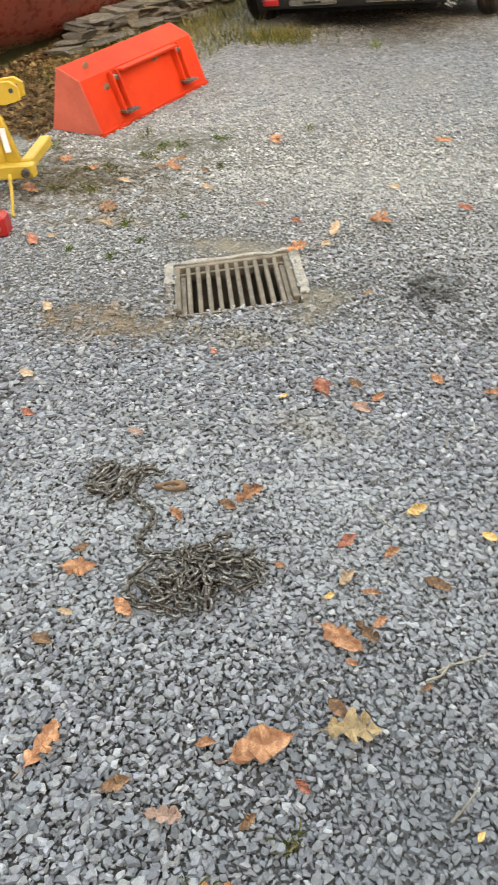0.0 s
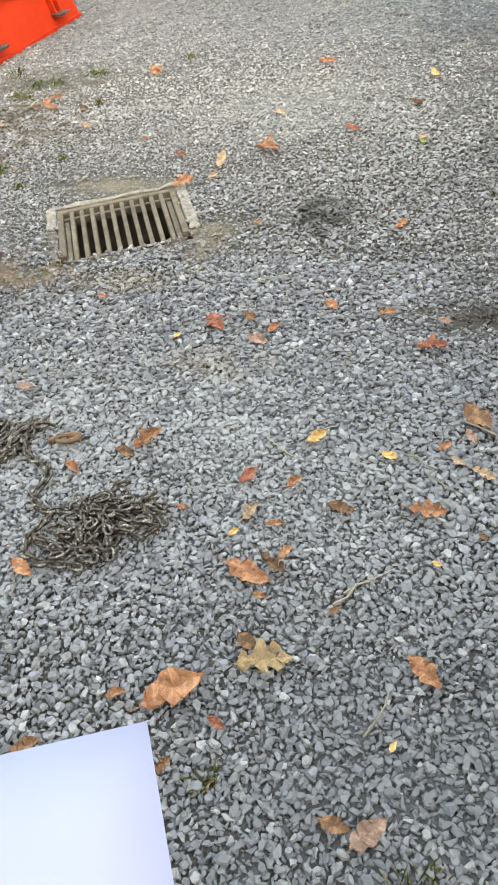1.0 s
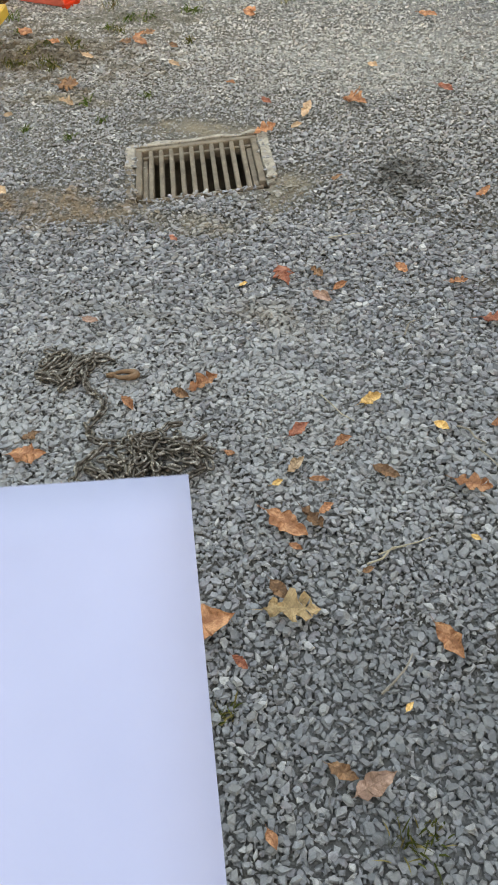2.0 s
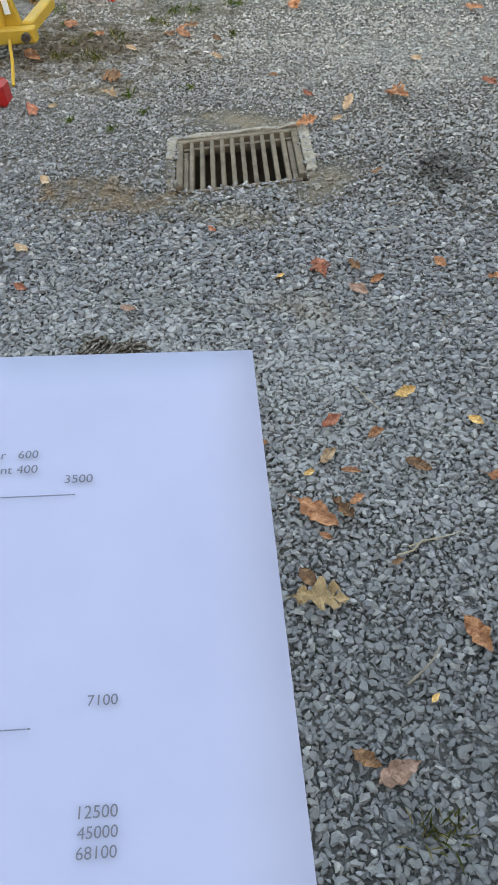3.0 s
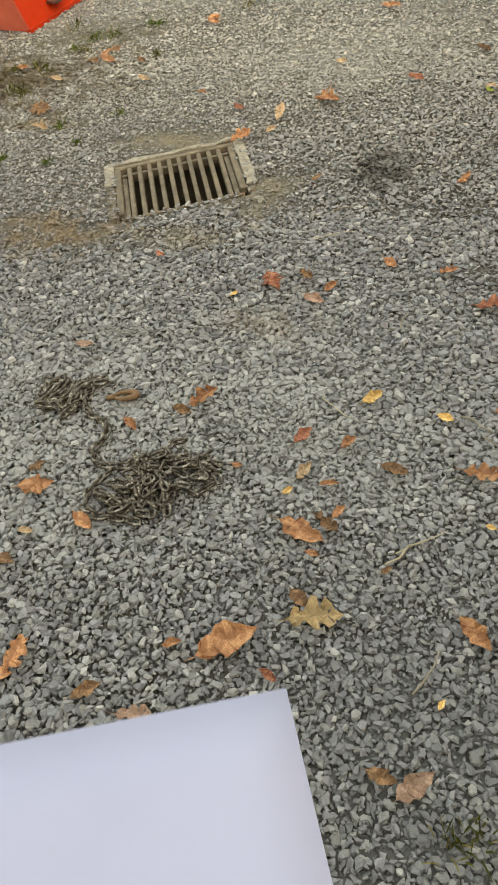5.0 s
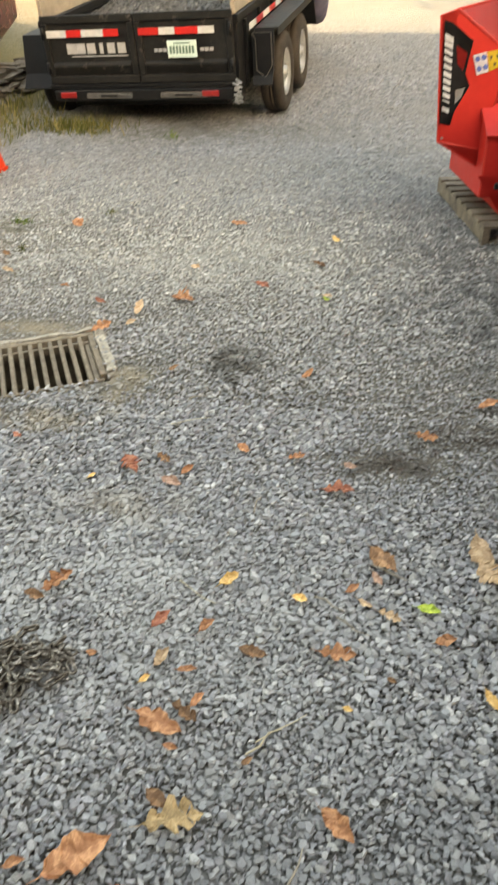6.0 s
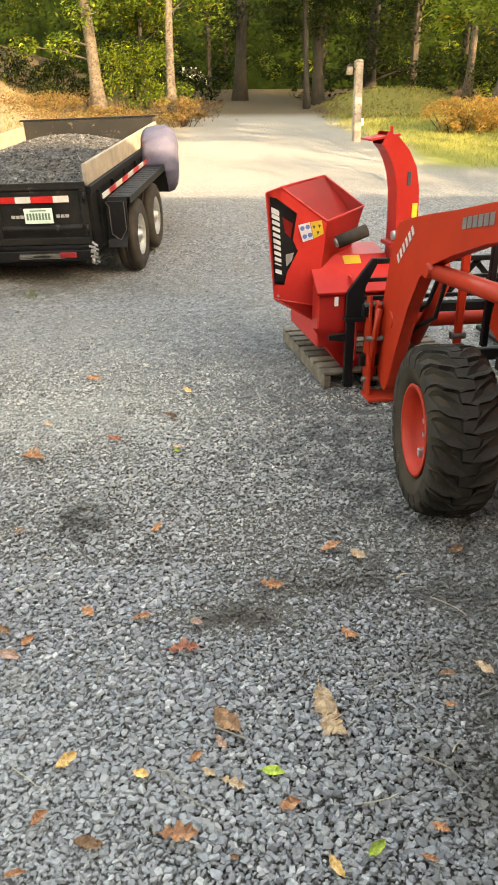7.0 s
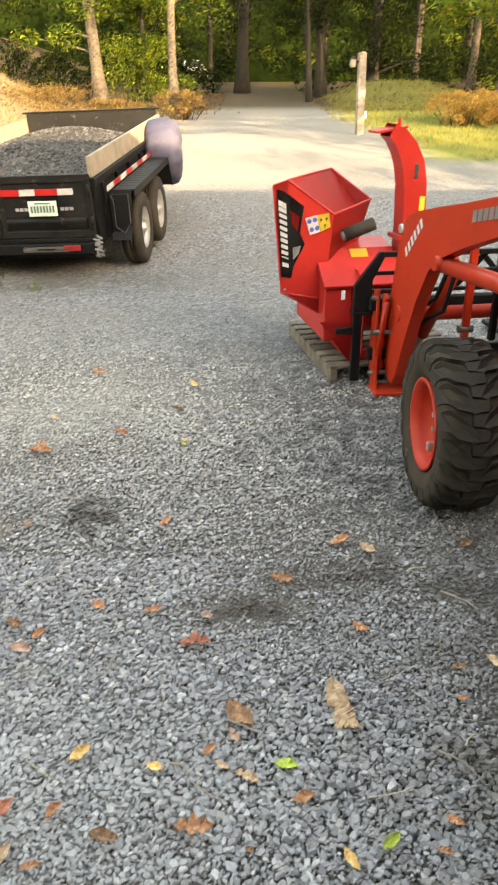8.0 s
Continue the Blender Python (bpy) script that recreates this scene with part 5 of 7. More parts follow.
    for flip in (0, 1):
        def side(pts):
            return [(1.43 - x, z) for x, z in pts] if flip else pts
        part("carriage_plate", prism(side([(-0.21, 0.507), (-0.21, 0.667), (-0.06, 0.872), (-0.03, 0.872), (-0.03, 0.835), (-0.10, 0.70), (-0.09, 0.507)]), "y", 0.20, 0.235, 0.003), BLACK, fc)
        part("carriage_ledge", prism(side([(-0.215, 0.478), (0.05, 0.478), (0.05, 0.505), (-0.215, 0.505)]), "y", 0.192, 0.27, 0.003), BLACK, fc)
        part("fork_upright", prism(side([(-0.205, 0.042), (-0.15, 0.042), (-0.15, 0.477), (-0.205, 0.477)]), "y", 0.20, 0.24, 0.003), BLACK, fc)
        part("side_tab", prism(side([(-0.315, 0.362), (-0.207, 0.352), (-0.207, 0.405), (-0.315, 0.395)]), "y", 0.205, 0.235, 0.004), BLACK, fc)
    part("carriage_bar", box(-0.029, 1.459, 0.203, 0.232, 0.838, 0.870, 0.003), BLACK, fc)
    for zz in (0.728, 0.615):
        part("carriage_bar", box(-0.10, 1.53, 0.206, 0.229, zz, zz + 0.024, 0.003), BLACK, fc)
    for x in (-0.08, 1.2):
        part("fork_tine", box(x, x + 0.1, 0.24, 1.35, 0.040, 0.075, 0.006), BLACK, fc)
        part("fork_upright", box(x, x + 0.1, 0.19, 0.235, 0.042, 0.60, 0.006), BLACK, fc)
    for x in (0.42, 0.86):
        part("carriage_strut", prism([(x, 0.62), (x + 0.05, 0.62), (x + 0.24, 0.836), (x + 0.19, 0.836)], "y", 0.236, 0.25, 0.003), BLACK, fc)
        part("carriage_strut", prism([(x + 0.38, 0.62), (x + 0.43, 0.62), (x + 0.24, 0.82), (x + 0.21, 0.80)], "y", 0.2515, 0.262, 0.003), BLACK, fc)
    for x in (-0.085, 0.115):
        part("coupler_plate", prism([(0.05, 0.03), (0.16, 0.03), (0.22, 0.20), (0.20, 0.64), (0.13, 0.66), (0.10, 0.30)], "x", x, x + 0.018, 0.003), TRACTOR_RED, t)
    for x in (-0.055, 0.085):
        part("coupler_link", tube([(x, 0.02, 0.60), (x, 0.09, 0.40), (x, 0.13, 0.12)], 0.020, 10), TRACTOR_RED, t, smooth=True)
    for y, zz in ((0.13, 0.12), (0.15, 0.60), (0.09, 0.40)):
        part("coupler_pin", rod((-0.11, y, zz), (0.15, y, zz), 0.016, n=12), DARK_STEEL, t)
    part("coupler_foot", box(-0.10, 0.14, -0.02, 0.16, 0.012, 0.035, 0.004), TRACTOR_RED, t)
    part("hydraulic_hose", tube([(0.06, -0.55, 0.90), (0.10, -0.35, 0.72), (0.09, -0.15, 0.62), (0.11, 0.02, 0.45)], 0.013, 8), BLACK, t, "black hydraulic hose", True)
    part("hydraulic_hose", tube([(0.10, -0.58, 0.93), (0.13, -0.40, 0.66), (0.12, -0.18, 0.55), (0.13, 0.02, 0.40)], 0.013, 8), BLACK, t, "black hydraulic hose", True)
    # rear body
    part("gearbox", box(0.50, 1.10, -3.75, -2.45, 0.45, 0.85, 0.03), BLACK, t)
    part("rear_axle", rod((0.0, -3.35, 0.65), (1.6, -3.35, 0.65), 0.09, n=20), BLACK, t)
    part("footboard", box(0.12, 1.48, -3.0, -2.45, 0.62, 0.66, 0.01), BLACK, t)
    for x in (0.16, 1.26):
        part("rear_fender", prism([(-2.85, 0.80), (-2.95, 1.22), (-3.20, 1.36), (-3.75, 1.36), (-3.95, 1.15), (-3.90, 1.13), (-3.73, 1.32), (-3.22, 1.32), (-2.99, 1.20), (-2.89, 0.80)], "x", x, x + 0.20, 0.004), TRACTOR_RED, t)
    part("seat_cushion", box(0.57, 1.03, -3.55, -3.12, 0.96, 1.08, 0.04), BLACK, t)
    part("seat_back", box(0.57, 1.03, -3.70, -3.58, 1.00, 1.45, 0.04), BLACK, t)
    part("seat_post", box(0.72, 0.88, -3.45, -3.25, 0.86, 0.955, 0.01), BLACK, t)
    part("steering_column", rod((0.80, -2.52, 1.25), (0.80, -2.72, 1.42), 0.025), BLACK, t)
    wheel_ring = [(0.80 + 0.17 * math.cos(k * math.pi / 12), -2.72 + 0.13 * math.sin(k * math.pi / 12), 1.42 + 0.11 * math.sin(k * math.pi / 12)) for k in range(24)]
    part("steering_wheel", tube(wheel_ring, 0.013, 8, True), BLACK, t, smooth=True)
    # rear wheels
    for x in (-0.25, 1.45):
        rw = part("rear_wheel", lathe([(-0.2, 0.32), (-0.22, 0.5), (-0.2, 0.62), (0, 0.65), (0.2, 0.62), (0.22, 0.5), (0.2, 0.32)], 40), RUBBER, t, "large rear tyre", True)
        rw.matrix_local = pose(x + 0.2, -3.35, 0.65)
    return t


build_tractor()


# ---- yellow implement ----
def build_implement():
    t = thing("yellow_implement", pose(-3.40, 3.62, 0.0, 0, 0, 18), "yellow steel three-point tractor implement on the gravel", "implement")
    part("mast", prism([(-0.32, 0.16), (-0.32, 0.60), (-0.10, 0.62), (-0.02, 0.48), (0.03, 0.20)], "y", -0.02, 0.02, 0.004), YELLOW, t)
    part("mast_rib", box(-0.10, -0.06, -0.045, -0.021, 0.22, 0.56, 0.004), YELLOW, t)
    for y in (-0.06, 0.035):
        a = part("top_arm", prism([(-0.35, 0.56), (-0.32, 0.665), (0.10, 0.69), (0.14, 0.66), (0.14, 0.585), (0.06, 0.57)], "y", y, y + 0.022, 0.004), YELLOW, t)
        # dark plug painted as the shaded pin hole
        part("pin_hole", rod((0.10, y - 0.002, 0.64), (0.10, y + 0.024, 0.64), 0.014), INK, a)
    part("side_tube", box(-0.45, 0.12, -0.10, -0.03, 0.155, 0.235, 0.008), YELLOW, t)
    part("draw_bar", box(0.03, 0.10, -0.028, 0.40, 0.185, 0.25, 0.008), YELLOW, t)
    part("hitch_pin", rod((0.075, -0.13, 0.195), (0.075, -0.101, 0.195), 0.026), RUST, t)
    part("leg", box(-0.30, -0.22, -0.06, 0.04, 0.0, 0.154, 0.006), YELLOW, t)
    part("leg", box(-0.70, -0.62, 0.3, 0.4, 0.0, 0.154, 0.006), YELLOW, t)
    part("rear_frame", box(-0.75, -0.36, -0.029, 0.45, 0.155, 0.25, 0.008), YELLOW, t)
    part("white_label", box(-0.04, -0.005, -0.048, -0.046, 0.30, 0.44), WHITE, t)
    part("strap", tube([(-0.03, -0.11, 0.19), (-0.005, -0.22, 0.10), (0.01, -0.33, 0.02)], 0.010, 6), YELLOW, t, "yellow strap")
    part("red_box", box(-0.05, 0.065, -0.60, -0.48, 0.005, 0.135, 0.02), REFLRED, t, "red plastic end box")
    part("dial", rod((0.01, -0.608, 0.07), (0.01, -0.601, 0.07), 0.028, n=16), STEEL, t)


build_implement()


# ---- boat hull by the wall ----
def build_boat():
    t = thing("boat", pose(-3.60, 15.17, 0.06, 0, 0, 73.8), "faded dark red boat hull standing behind the stone wall", "boat")
    bm = bmesh.new()
    rings = []
    n, k = 26, 9
    for i in range(n + 1):
        s = i / n
        x = -10.5 + 5.65 * s
        rise = max(0.0, (s - 0.62) / 0.38)
        keel = 0.03 + 0.62 * rise ** 1.6
        top = 1.25 + 0.15 * s
        half = 0.80 * (1 - max(0.0, (s - 0.45) / 0.55) ** 2.4) + 0.015
        ring = []
        for j in range(-k, k + 1):
            a = abs(j) / k
            ring.append(bm.verts.new((x, math.copysign(half * a ** 0.45, j) if j else 0.0, keel + (top - keel) * a ** 1.9)))
        rings.append(ring)
    for p, q in zip(rings, rings[1:]):
        for j in range(2 * k):
            bm.faces.new((p[j], p[j + 1], q[j + 1], q[j]))
    part("hull", bm, HULL, t, smooth=True)
    part("rub_rail", tube([(-10.5 + 5.65 * i / n, -(0.80 * (1 - max(0.0, (i / n - 0.45) / 0.55) ** 2.4) + 0.03), 1.25 + 0.15 * i / n) for i in range(n + 1)], 0.03, 8), HULL, t)
    for x in (-9.5, -7.6):
        part("cradle", box(x - 0.1, x + 0.1, -0.5, 0.5, 0.0, 0.03 + 0.05, 0.01), PALLET, t)


build_boat()


def build_wall():
    t = thing("stone_wall", pose(0, 0, 0), "low dry-laid wall of grey fieldstones", "stone wall")
    shapes = []
    r = random.Random(5)
    for _ in range(8):
        bm = box(-0.5, 0.5, -0.5, 0.5, -0.5, 0.5, 0.12)
        for v in bm.verts:
            v.co += Vector((r.uniform(-0.12, 0.12), r.uniform(-0.12, 0.12), r.uniform(-0.12, 0.12)))
        shapes.append(finish(bm, "stone", WALLSTONE))
    a, b = Vector((-5.17, 6.85, 0)), Vector((-4.23, 10.3, 0))
    d = (b - a).normalized()
    for row in range(6):
        s = r.uniform(-0.2, 0) + 0.12 * row
        while s < (b - a).length:
            w = r.uniform(0.10, 0.36)
            h = r.uniform(0.03, 0.062)
            p = a + d * (s + w / 2)
            ob = new("stone", shapes[r.randrange(8)])
            ob.parent = t
            z = float(ground_z(p.x, p.y)) + 0.022 + row * 0.044
            m = Matrix.LocRotScale((p.x + r.uniform(-0.07, 0.07) - row * 0.03, p.y + r.uniform(-0.05, 0.05), z), Euler((r.uniform(-0.12, 0.12), r.uniform(-0.12, 0.12), math.atan2(d.y, d.x) + r.uniform(-0.2, 0.2))), (w * 1.02, r.uniform(0.28, 0.4), h * 1.05))
            ob.matrix_local = m
            s += w


build_wall()


# ---- trees and growth ----
def leaf_cloud(centres, radii, count, size, flat=0.5):
    """Small bent leaves scattered through clumps; arrays of vertices and quads."""
    centres, radii = np.asarray(centres, float), np.asarray(radii, float)
    pick = rng.integers(0, len(centres), count)
    d = rng.normal(0, 1, (count, 3))
    d /= np.linalg.norm(d, axis=1)[:, None]
    rad = rng.uniform(0.25, 1, count) ** 0.5
    p = centres[pick] + d * (radii[pick] * rad)[:, None] * np.array((1, 1, 0.7))
    yaw, pitch, roll = rng.uniform(0, 2 * np.pi, count), rng.normal(0, flat, count), rng.normal(0, flat, count)
    s = size * rng.uniform(0.6, 1.3, count)
    ax = np.stack([np.cos(yaw) * np.cos(pitch), np.sin(yaw) * np.cos(pitch), np.sin(pitch)], -1)
    side = np.stack([-np.sin(yaw) * np.cos(roll), np.cos(yaw) * np.cos(roll), np.sin(roll)], -1)
    v = np.stack([p - ax * s[:, None], p - side * (s * 0.42)[:, None] + np.array((0, 0, 1)) * (s * 0.1)[:, None], p + ax * s[:, None], p + side * (s * 0.42)[:, None] + np.array((0, 0, 1)) * (s * 0.1)[:, None]], 1)
    q = np.arange(count * 4).reshape(-1, 4)
    return v.reshape(-1, 3), q


def build_tree(x, y, height, r0, label, lean=(0, 0), crown_from=2.5, crown_r=2.2, leaves=9500, mat=None, clumps=44, bark=None, leaf=0.065):
    mat, bark = mat or FOLIAGE_SHADED, bark or SHADED_BARK
    rr = random.Random(int(x * 100 + y * 10))
    t = thing("tree", pose(x, y, float(ground_z(x, y)) - 0.05), label, "tree", "trees at the wood's edge")
    pts, rad = [], []
    n = 9
    for i in range(n + 1):
        s = i / n
        pts.append((lean[0] * s * height + 0.08 * math.sin(s * 5 + x), lean[1] * s * height + 0.08 * math.cos(s * 4 + y), s * height))
        rad.append(r0 * ((1 - 0.8 * s) + 0.5 * max(0, 0.08 - s) / 0.08))
    bm = tube(pts, rad, 12)
    for v in bm.verts:
        v.co += noise.noise_vector(v.co * 3) * r0 * 0.16
    part("trunk", bm, bark, t, smooth=True)
    cs, rs = [], []
    for k in range(clumps):
        z = rr.uniform(crown_from, height)
        s = z / height
        a = rr.uniform(0, 2 * math.pi)
        reach = crown_r * rr.uniform(0.3, 1.0) * (1 - 0.5 * s)
        base = Vector((lean[0] * s * height, lean[1] * s * height, max(z - reach * 0.5, crown_from * 0.6)))
        tip = base + Vector((math.cos(a) * reach, math.sin(a) * reach, rr.uniform(-0.1, 0.5) * reach))
        tube([base, (base + tip) / 2 + Vector((0, 0, 0.12)), tip], [r0 * 0.16, r0 * 0.10, r0 * 0.04], 5, bm=(bm := bmesh.new()))
        part("limb", bm, bark, t)
        cs.append(tip[:])
        rs.append(rr.uniform(0.25, 0.75) * crown_r / 2.2)
    v, q = leaf_cloud(cs, rs, leaves, leaf)
    c = new("crown", array_mesh("crown", v, q, mat))
    c.parent = t
    return t


# paler bark copy, sunlight on the trunks put into its colour
SUNLIT_BARK = surface("pale_sunlit_bark", (0.040, 0.031, 0.024), (0.135, 0.110, 0.087), 7, 0.9, bump=0.9, dist=0.03, worn=(0.022, 0.017, 0.013), worn_amount=0.52)
build_tree(-4.97, 27.0, 9.5, 0.22, "tall tree with pale grey bark on the bank", (-0.04, 0), 2.6, 2.6, bark=SUNLIT_BARK, mat=FOLIAGE_MID, leaves=10000, clumps=36, leaf=0.08)
build_tree(-2.30, 25.6, 9.0, 0.145, "slim straight tree with pale bark beside the drive", (0.0, 0), 3.3, 2.2, bark=SUNLIT_BARK, mat=FOLIAGE_MID, leaves=9000, clumps=34, leaf=0.08)
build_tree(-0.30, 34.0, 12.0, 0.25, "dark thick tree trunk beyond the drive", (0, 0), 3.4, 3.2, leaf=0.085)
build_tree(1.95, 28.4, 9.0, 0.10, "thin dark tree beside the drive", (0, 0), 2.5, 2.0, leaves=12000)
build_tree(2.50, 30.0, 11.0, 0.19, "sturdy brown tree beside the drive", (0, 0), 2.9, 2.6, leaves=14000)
build_tree(7.4, 28.3, 10.0, 0.14, "grey tree at the edge of the grass", (0.035, 0), 2.8, 2.8, mat=FOLIAGE_SUNLIT, bark=SUNLIT_BARK, leaves=6500, clumps=32, leaf=0.13)
build_tree(7.0, 23.3, 9.5, 0.25, "leaning tree with brown bark by the grass", (0.15, 0), 2.7, 3.1, mat=FOLIAGE_SUNLIT, leaves=8000, clumps=36, leaf=0.12, bark=SUNLIT_BARK)
build_tree(-12.6, 30.5, 9.0, 0.15, "leafy tree on the straw bank", (0, 0), 2.0, 2.6, mat=FOLIAGE_SUNLIT, leaves=11000)
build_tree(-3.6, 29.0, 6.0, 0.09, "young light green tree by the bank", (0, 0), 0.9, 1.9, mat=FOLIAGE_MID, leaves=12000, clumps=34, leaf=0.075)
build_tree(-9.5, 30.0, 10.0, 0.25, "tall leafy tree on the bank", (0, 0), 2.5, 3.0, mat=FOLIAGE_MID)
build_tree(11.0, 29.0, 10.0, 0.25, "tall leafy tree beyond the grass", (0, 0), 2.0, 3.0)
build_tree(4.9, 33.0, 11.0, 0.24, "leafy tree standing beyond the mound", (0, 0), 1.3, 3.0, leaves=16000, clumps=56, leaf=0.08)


def build_woods():
    """The wood behind: trunks and leaves too many to count; also unseen crowns added to cast shade."""
    bm = bmesh.new()
    r = random.Random(11)
    cs, rs = [], []
    for _ in range(60):
        x, y = r.uniform(-26, 28), r.uniform(36, 58)
        if abs(x - 0.02 * y) < 2.0 and y < 46:
            continue
        z = float(ground_z(x, y))
        h = r.uniform(10, 15)
        if r.random() < 0.25:
            tube([(x, y, z - 0.1), (x + r.uniform(-0.3, 0.3), y, z + h)], [r.uniform(0.10, 0.24), 0.08], 7, bm=bm)
        for _ in range(22):
            cs.append((x + r.gauss(0, 2.0), y + r.gauss(0, 1.5), z + r.uniform(0.8, 13)))
            rs.append(r.uniform(0.8, 1.7))
    # unseen trees added beside the yard to shade the drive
    for _ in range(16):
        x, y = r.uniform(13, 26), r.uniform(-2, 17)
        h = r.uniform(5, 9)
        tube([(x, y, -0.1), (x + r.uniform(-0.3, 0.3), y, h)], [0.16, 0.06], 7, bm=bm)
        for _ in range(9):
            cs.append((x + r.gauss(0, 1.2), y + r.gauss(0, 1.2), r.uniform(1.5, h + 0.5)))
            rs.append(r.uniform(0.5, 1.1))
    # unseen canopy added off to the right, to dapple the far drive
    for _ in range(330):
        y = r.uniform(5, 16)
        x = r.uniform(max(11.5, 0.97 * y), 25)
        z = 1.3 + (23.4 - y) / 2.99 + 3.0 * r.random() ** 0.7
        if not -1.6 < x - 2.24 * (z - 1) < 6.3:
            continue
        cs.append((x, y, z))
        rs.append(r.uniform(0.4, 0.75))
        if len(cs) % 9 == 0:
            tube([(x, y, -0.1), (x + r.uniform(-0.3, 0.3), y, z)], [0.16, 0.05], 7, bm=bm)
    # unseen crowns added towards the sun, which keep the far drive in broken shade
    for _ in range(900):
        tx, ty, run = r.uniform(-2.6, 2.6), r.uniform(19.6, 36), r.uniform(14, 20)
        streak = math.sin(4.6 * (ty + 0.22 * tx + 0.25 * math.sin(1.9 * tx)))
        if ty < 24.2 and (streak < 0.62 or r.random() < 0.35):
            continue
        x, y, z = tx + 0.581 * run, ty - 0.771 * run, float(ground_z(tx, ty)) + 0.259 * run
        if x < 0.50 * y + 1.5 or y < 1.0:
            continue
        cs += [(x, y, z), (x, y, z)]
        small = r.uniform(0.16, 0.28) if ty < 24.2 else r.uniform(0.4, 0.7)
        rs += [small, small]
        if len(cs) % 28 == 0:
            tube([(x, y, -0.1), (x + r.uniform(-0.3, 0.3), y, z)], [0.16, 0.05], 7, bm=bm)
    # unseen crowns added to keep the trunks behind in broken shade
    for _ in range(270):
        tx, ty, tz, run = r.uniform(-2.2, 4.2), r.uniform(28, 35), r.uniform(0.4, 5.5), r.uniform(15, 21)
        x, y, z = tx + 0.581 * run, ty - 0.771 * run, float(ground_z(tx, ty)) + tz + 0.259 * run
        if x < 0.50 * y + 1.5:
            continue
        cs.append((x, y, z))
        rs.append(r.uniform(0.4, 0.75))
    # row of unseen crowns added so that their shade crosses the drive
    for k in range(12):
        x = 11.6 + 0.5 * k
        cs.append((x, 4.0 + r.uniform(-0.3, 0.3), 4.2 + r.uniform(-0.1, 0.2)))
        rs.append(r.uniform(0.25, 0.42))
    tube([(14.2, 4.0, -0.1), (14.4, 4.0, 4.4)], [0.14, 0.05], 7, bm=bm)
    for _ in range(110):
        x, y = r.uniform(-16, 20), r.uniform(33, 38)
        if abs(x - 0.7) > 1.6:
            cs.append((x, y, float(ground_z(x, y)) + r.uniform(0.2, 1.3)))
            rs.append(r.uniform(0.5, 1.0))
    ob = part("woods", bm, SHADED_BARK)
    tagged(ob, "dense shaded wood of tall green trees, with unseen crowns added to cast shade", "woods", kind="stuff")
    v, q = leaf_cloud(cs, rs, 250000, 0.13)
    c = new("leaves", array_mesh("leaves", v, q, FOLIAGE_SHADED))
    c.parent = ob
    # bright leaf copies painted as sunlit clumps within the dark wood
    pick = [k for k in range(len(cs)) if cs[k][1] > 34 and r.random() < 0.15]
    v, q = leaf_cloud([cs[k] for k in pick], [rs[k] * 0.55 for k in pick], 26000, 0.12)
    c = new("sunlit_leaves", array_mesh("sunlit_leaves", v, q, FOLIAGE_SUNLIT))
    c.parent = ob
    # dark sheet added behind the trees, the wood's deep shade painted on it
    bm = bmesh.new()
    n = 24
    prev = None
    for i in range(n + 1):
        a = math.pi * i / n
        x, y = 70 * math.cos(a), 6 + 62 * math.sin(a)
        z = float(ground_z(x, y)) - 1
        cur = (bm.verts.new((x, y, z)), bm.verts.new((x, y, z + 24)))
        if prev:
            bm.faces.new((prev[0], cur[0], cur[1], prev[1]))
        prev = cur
    deep = surface("deep_wood_shade", (0.004, 0.008, 0.003), (0.016, 0.028, 0.006), 0.6, 1.0, bump=0.0)
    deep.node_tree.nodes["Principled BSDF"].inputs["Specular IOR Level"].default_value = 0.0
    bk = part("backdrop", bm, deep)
    tagged(bk, "dark green sheet painted as the shaded depth of the wood", "backdrop", kind="structure")


build_woods()


def build_shrub(x, y, w, h, label, mat, leaves=4500, leaf=0.032):
    z = float(ground_z(x, y))
    t = thing("shrub", pose(x, y, z), label, "shrub", "shrubs along the drive")
    r = random.Random(int(x * 37 + y * 11))
    bm = bmesh.new()
    cs, rs = [], []
    for _ in range(40):
        a, d = r.uniform(0, 6.28), r.uniform(0.1, 1.3) * w
        tip = Vector((math.cos(a) * d, math.sin(a) * d * 0.6, r.uniform(0.12, 1) * h))
        if len(cs) % 3 == 0:
            tube([(tip.x * 0.5, tip.y * 0.5, -0.05), (tip.x * 0.8, tip.y * 0.8, tip.z * 0.6), tip], [0.012, 0.009, 0.004], 5, bm=bm)
        cs.append(tip[:])
        rs.append(r.uniform(0.16, 0.36) * max(w, h))
    part("stem", bm, SHADED_BARK, t)["kind"] = "stuff"
    v, q = leaf_cloud(cs, rs, leaves, leaf, 0.8)
    c = new("foliage", array_mesh("foliage", v, q, mat))
    c.parent = t


build_shrub(-1.80, 22.2, 0.55, 0.72, "rusty brown shrub at the drive's edge", FOLIAGE_RUST)
build_shrub(-4.3, 25.8, 0.7, 0.20, "low russet shrub on the straw bank", FOLIAGE_RUST, 3000)
build_shrub(-6.4, 26.4, 1.2, 0.5, "low brown shrub on the straw bank", FOLIAGE_RUST)
build_shrub(5.35, 20.6, 0.8, 0.75, "golden orange shrub in the grass", FOLIAGE_GOLD, 9000, 0.028)
build_shrub(6.3, 21.2, 0.9, 0.7, "golden shrub beside the leaning tree", FOLIAGE_GOLD, 9000, 0.028)
build_shrub(8.6, 17.2, 0.9, 0.6, "golden orange weeds by the grass", FOLIAGE_GOLD, 7000, 0.028)
build_shrub(8.1, 21.4, 1.1, 0.9, "green and orange shrub beside the grass", FOLIAGE_SUNLIT)
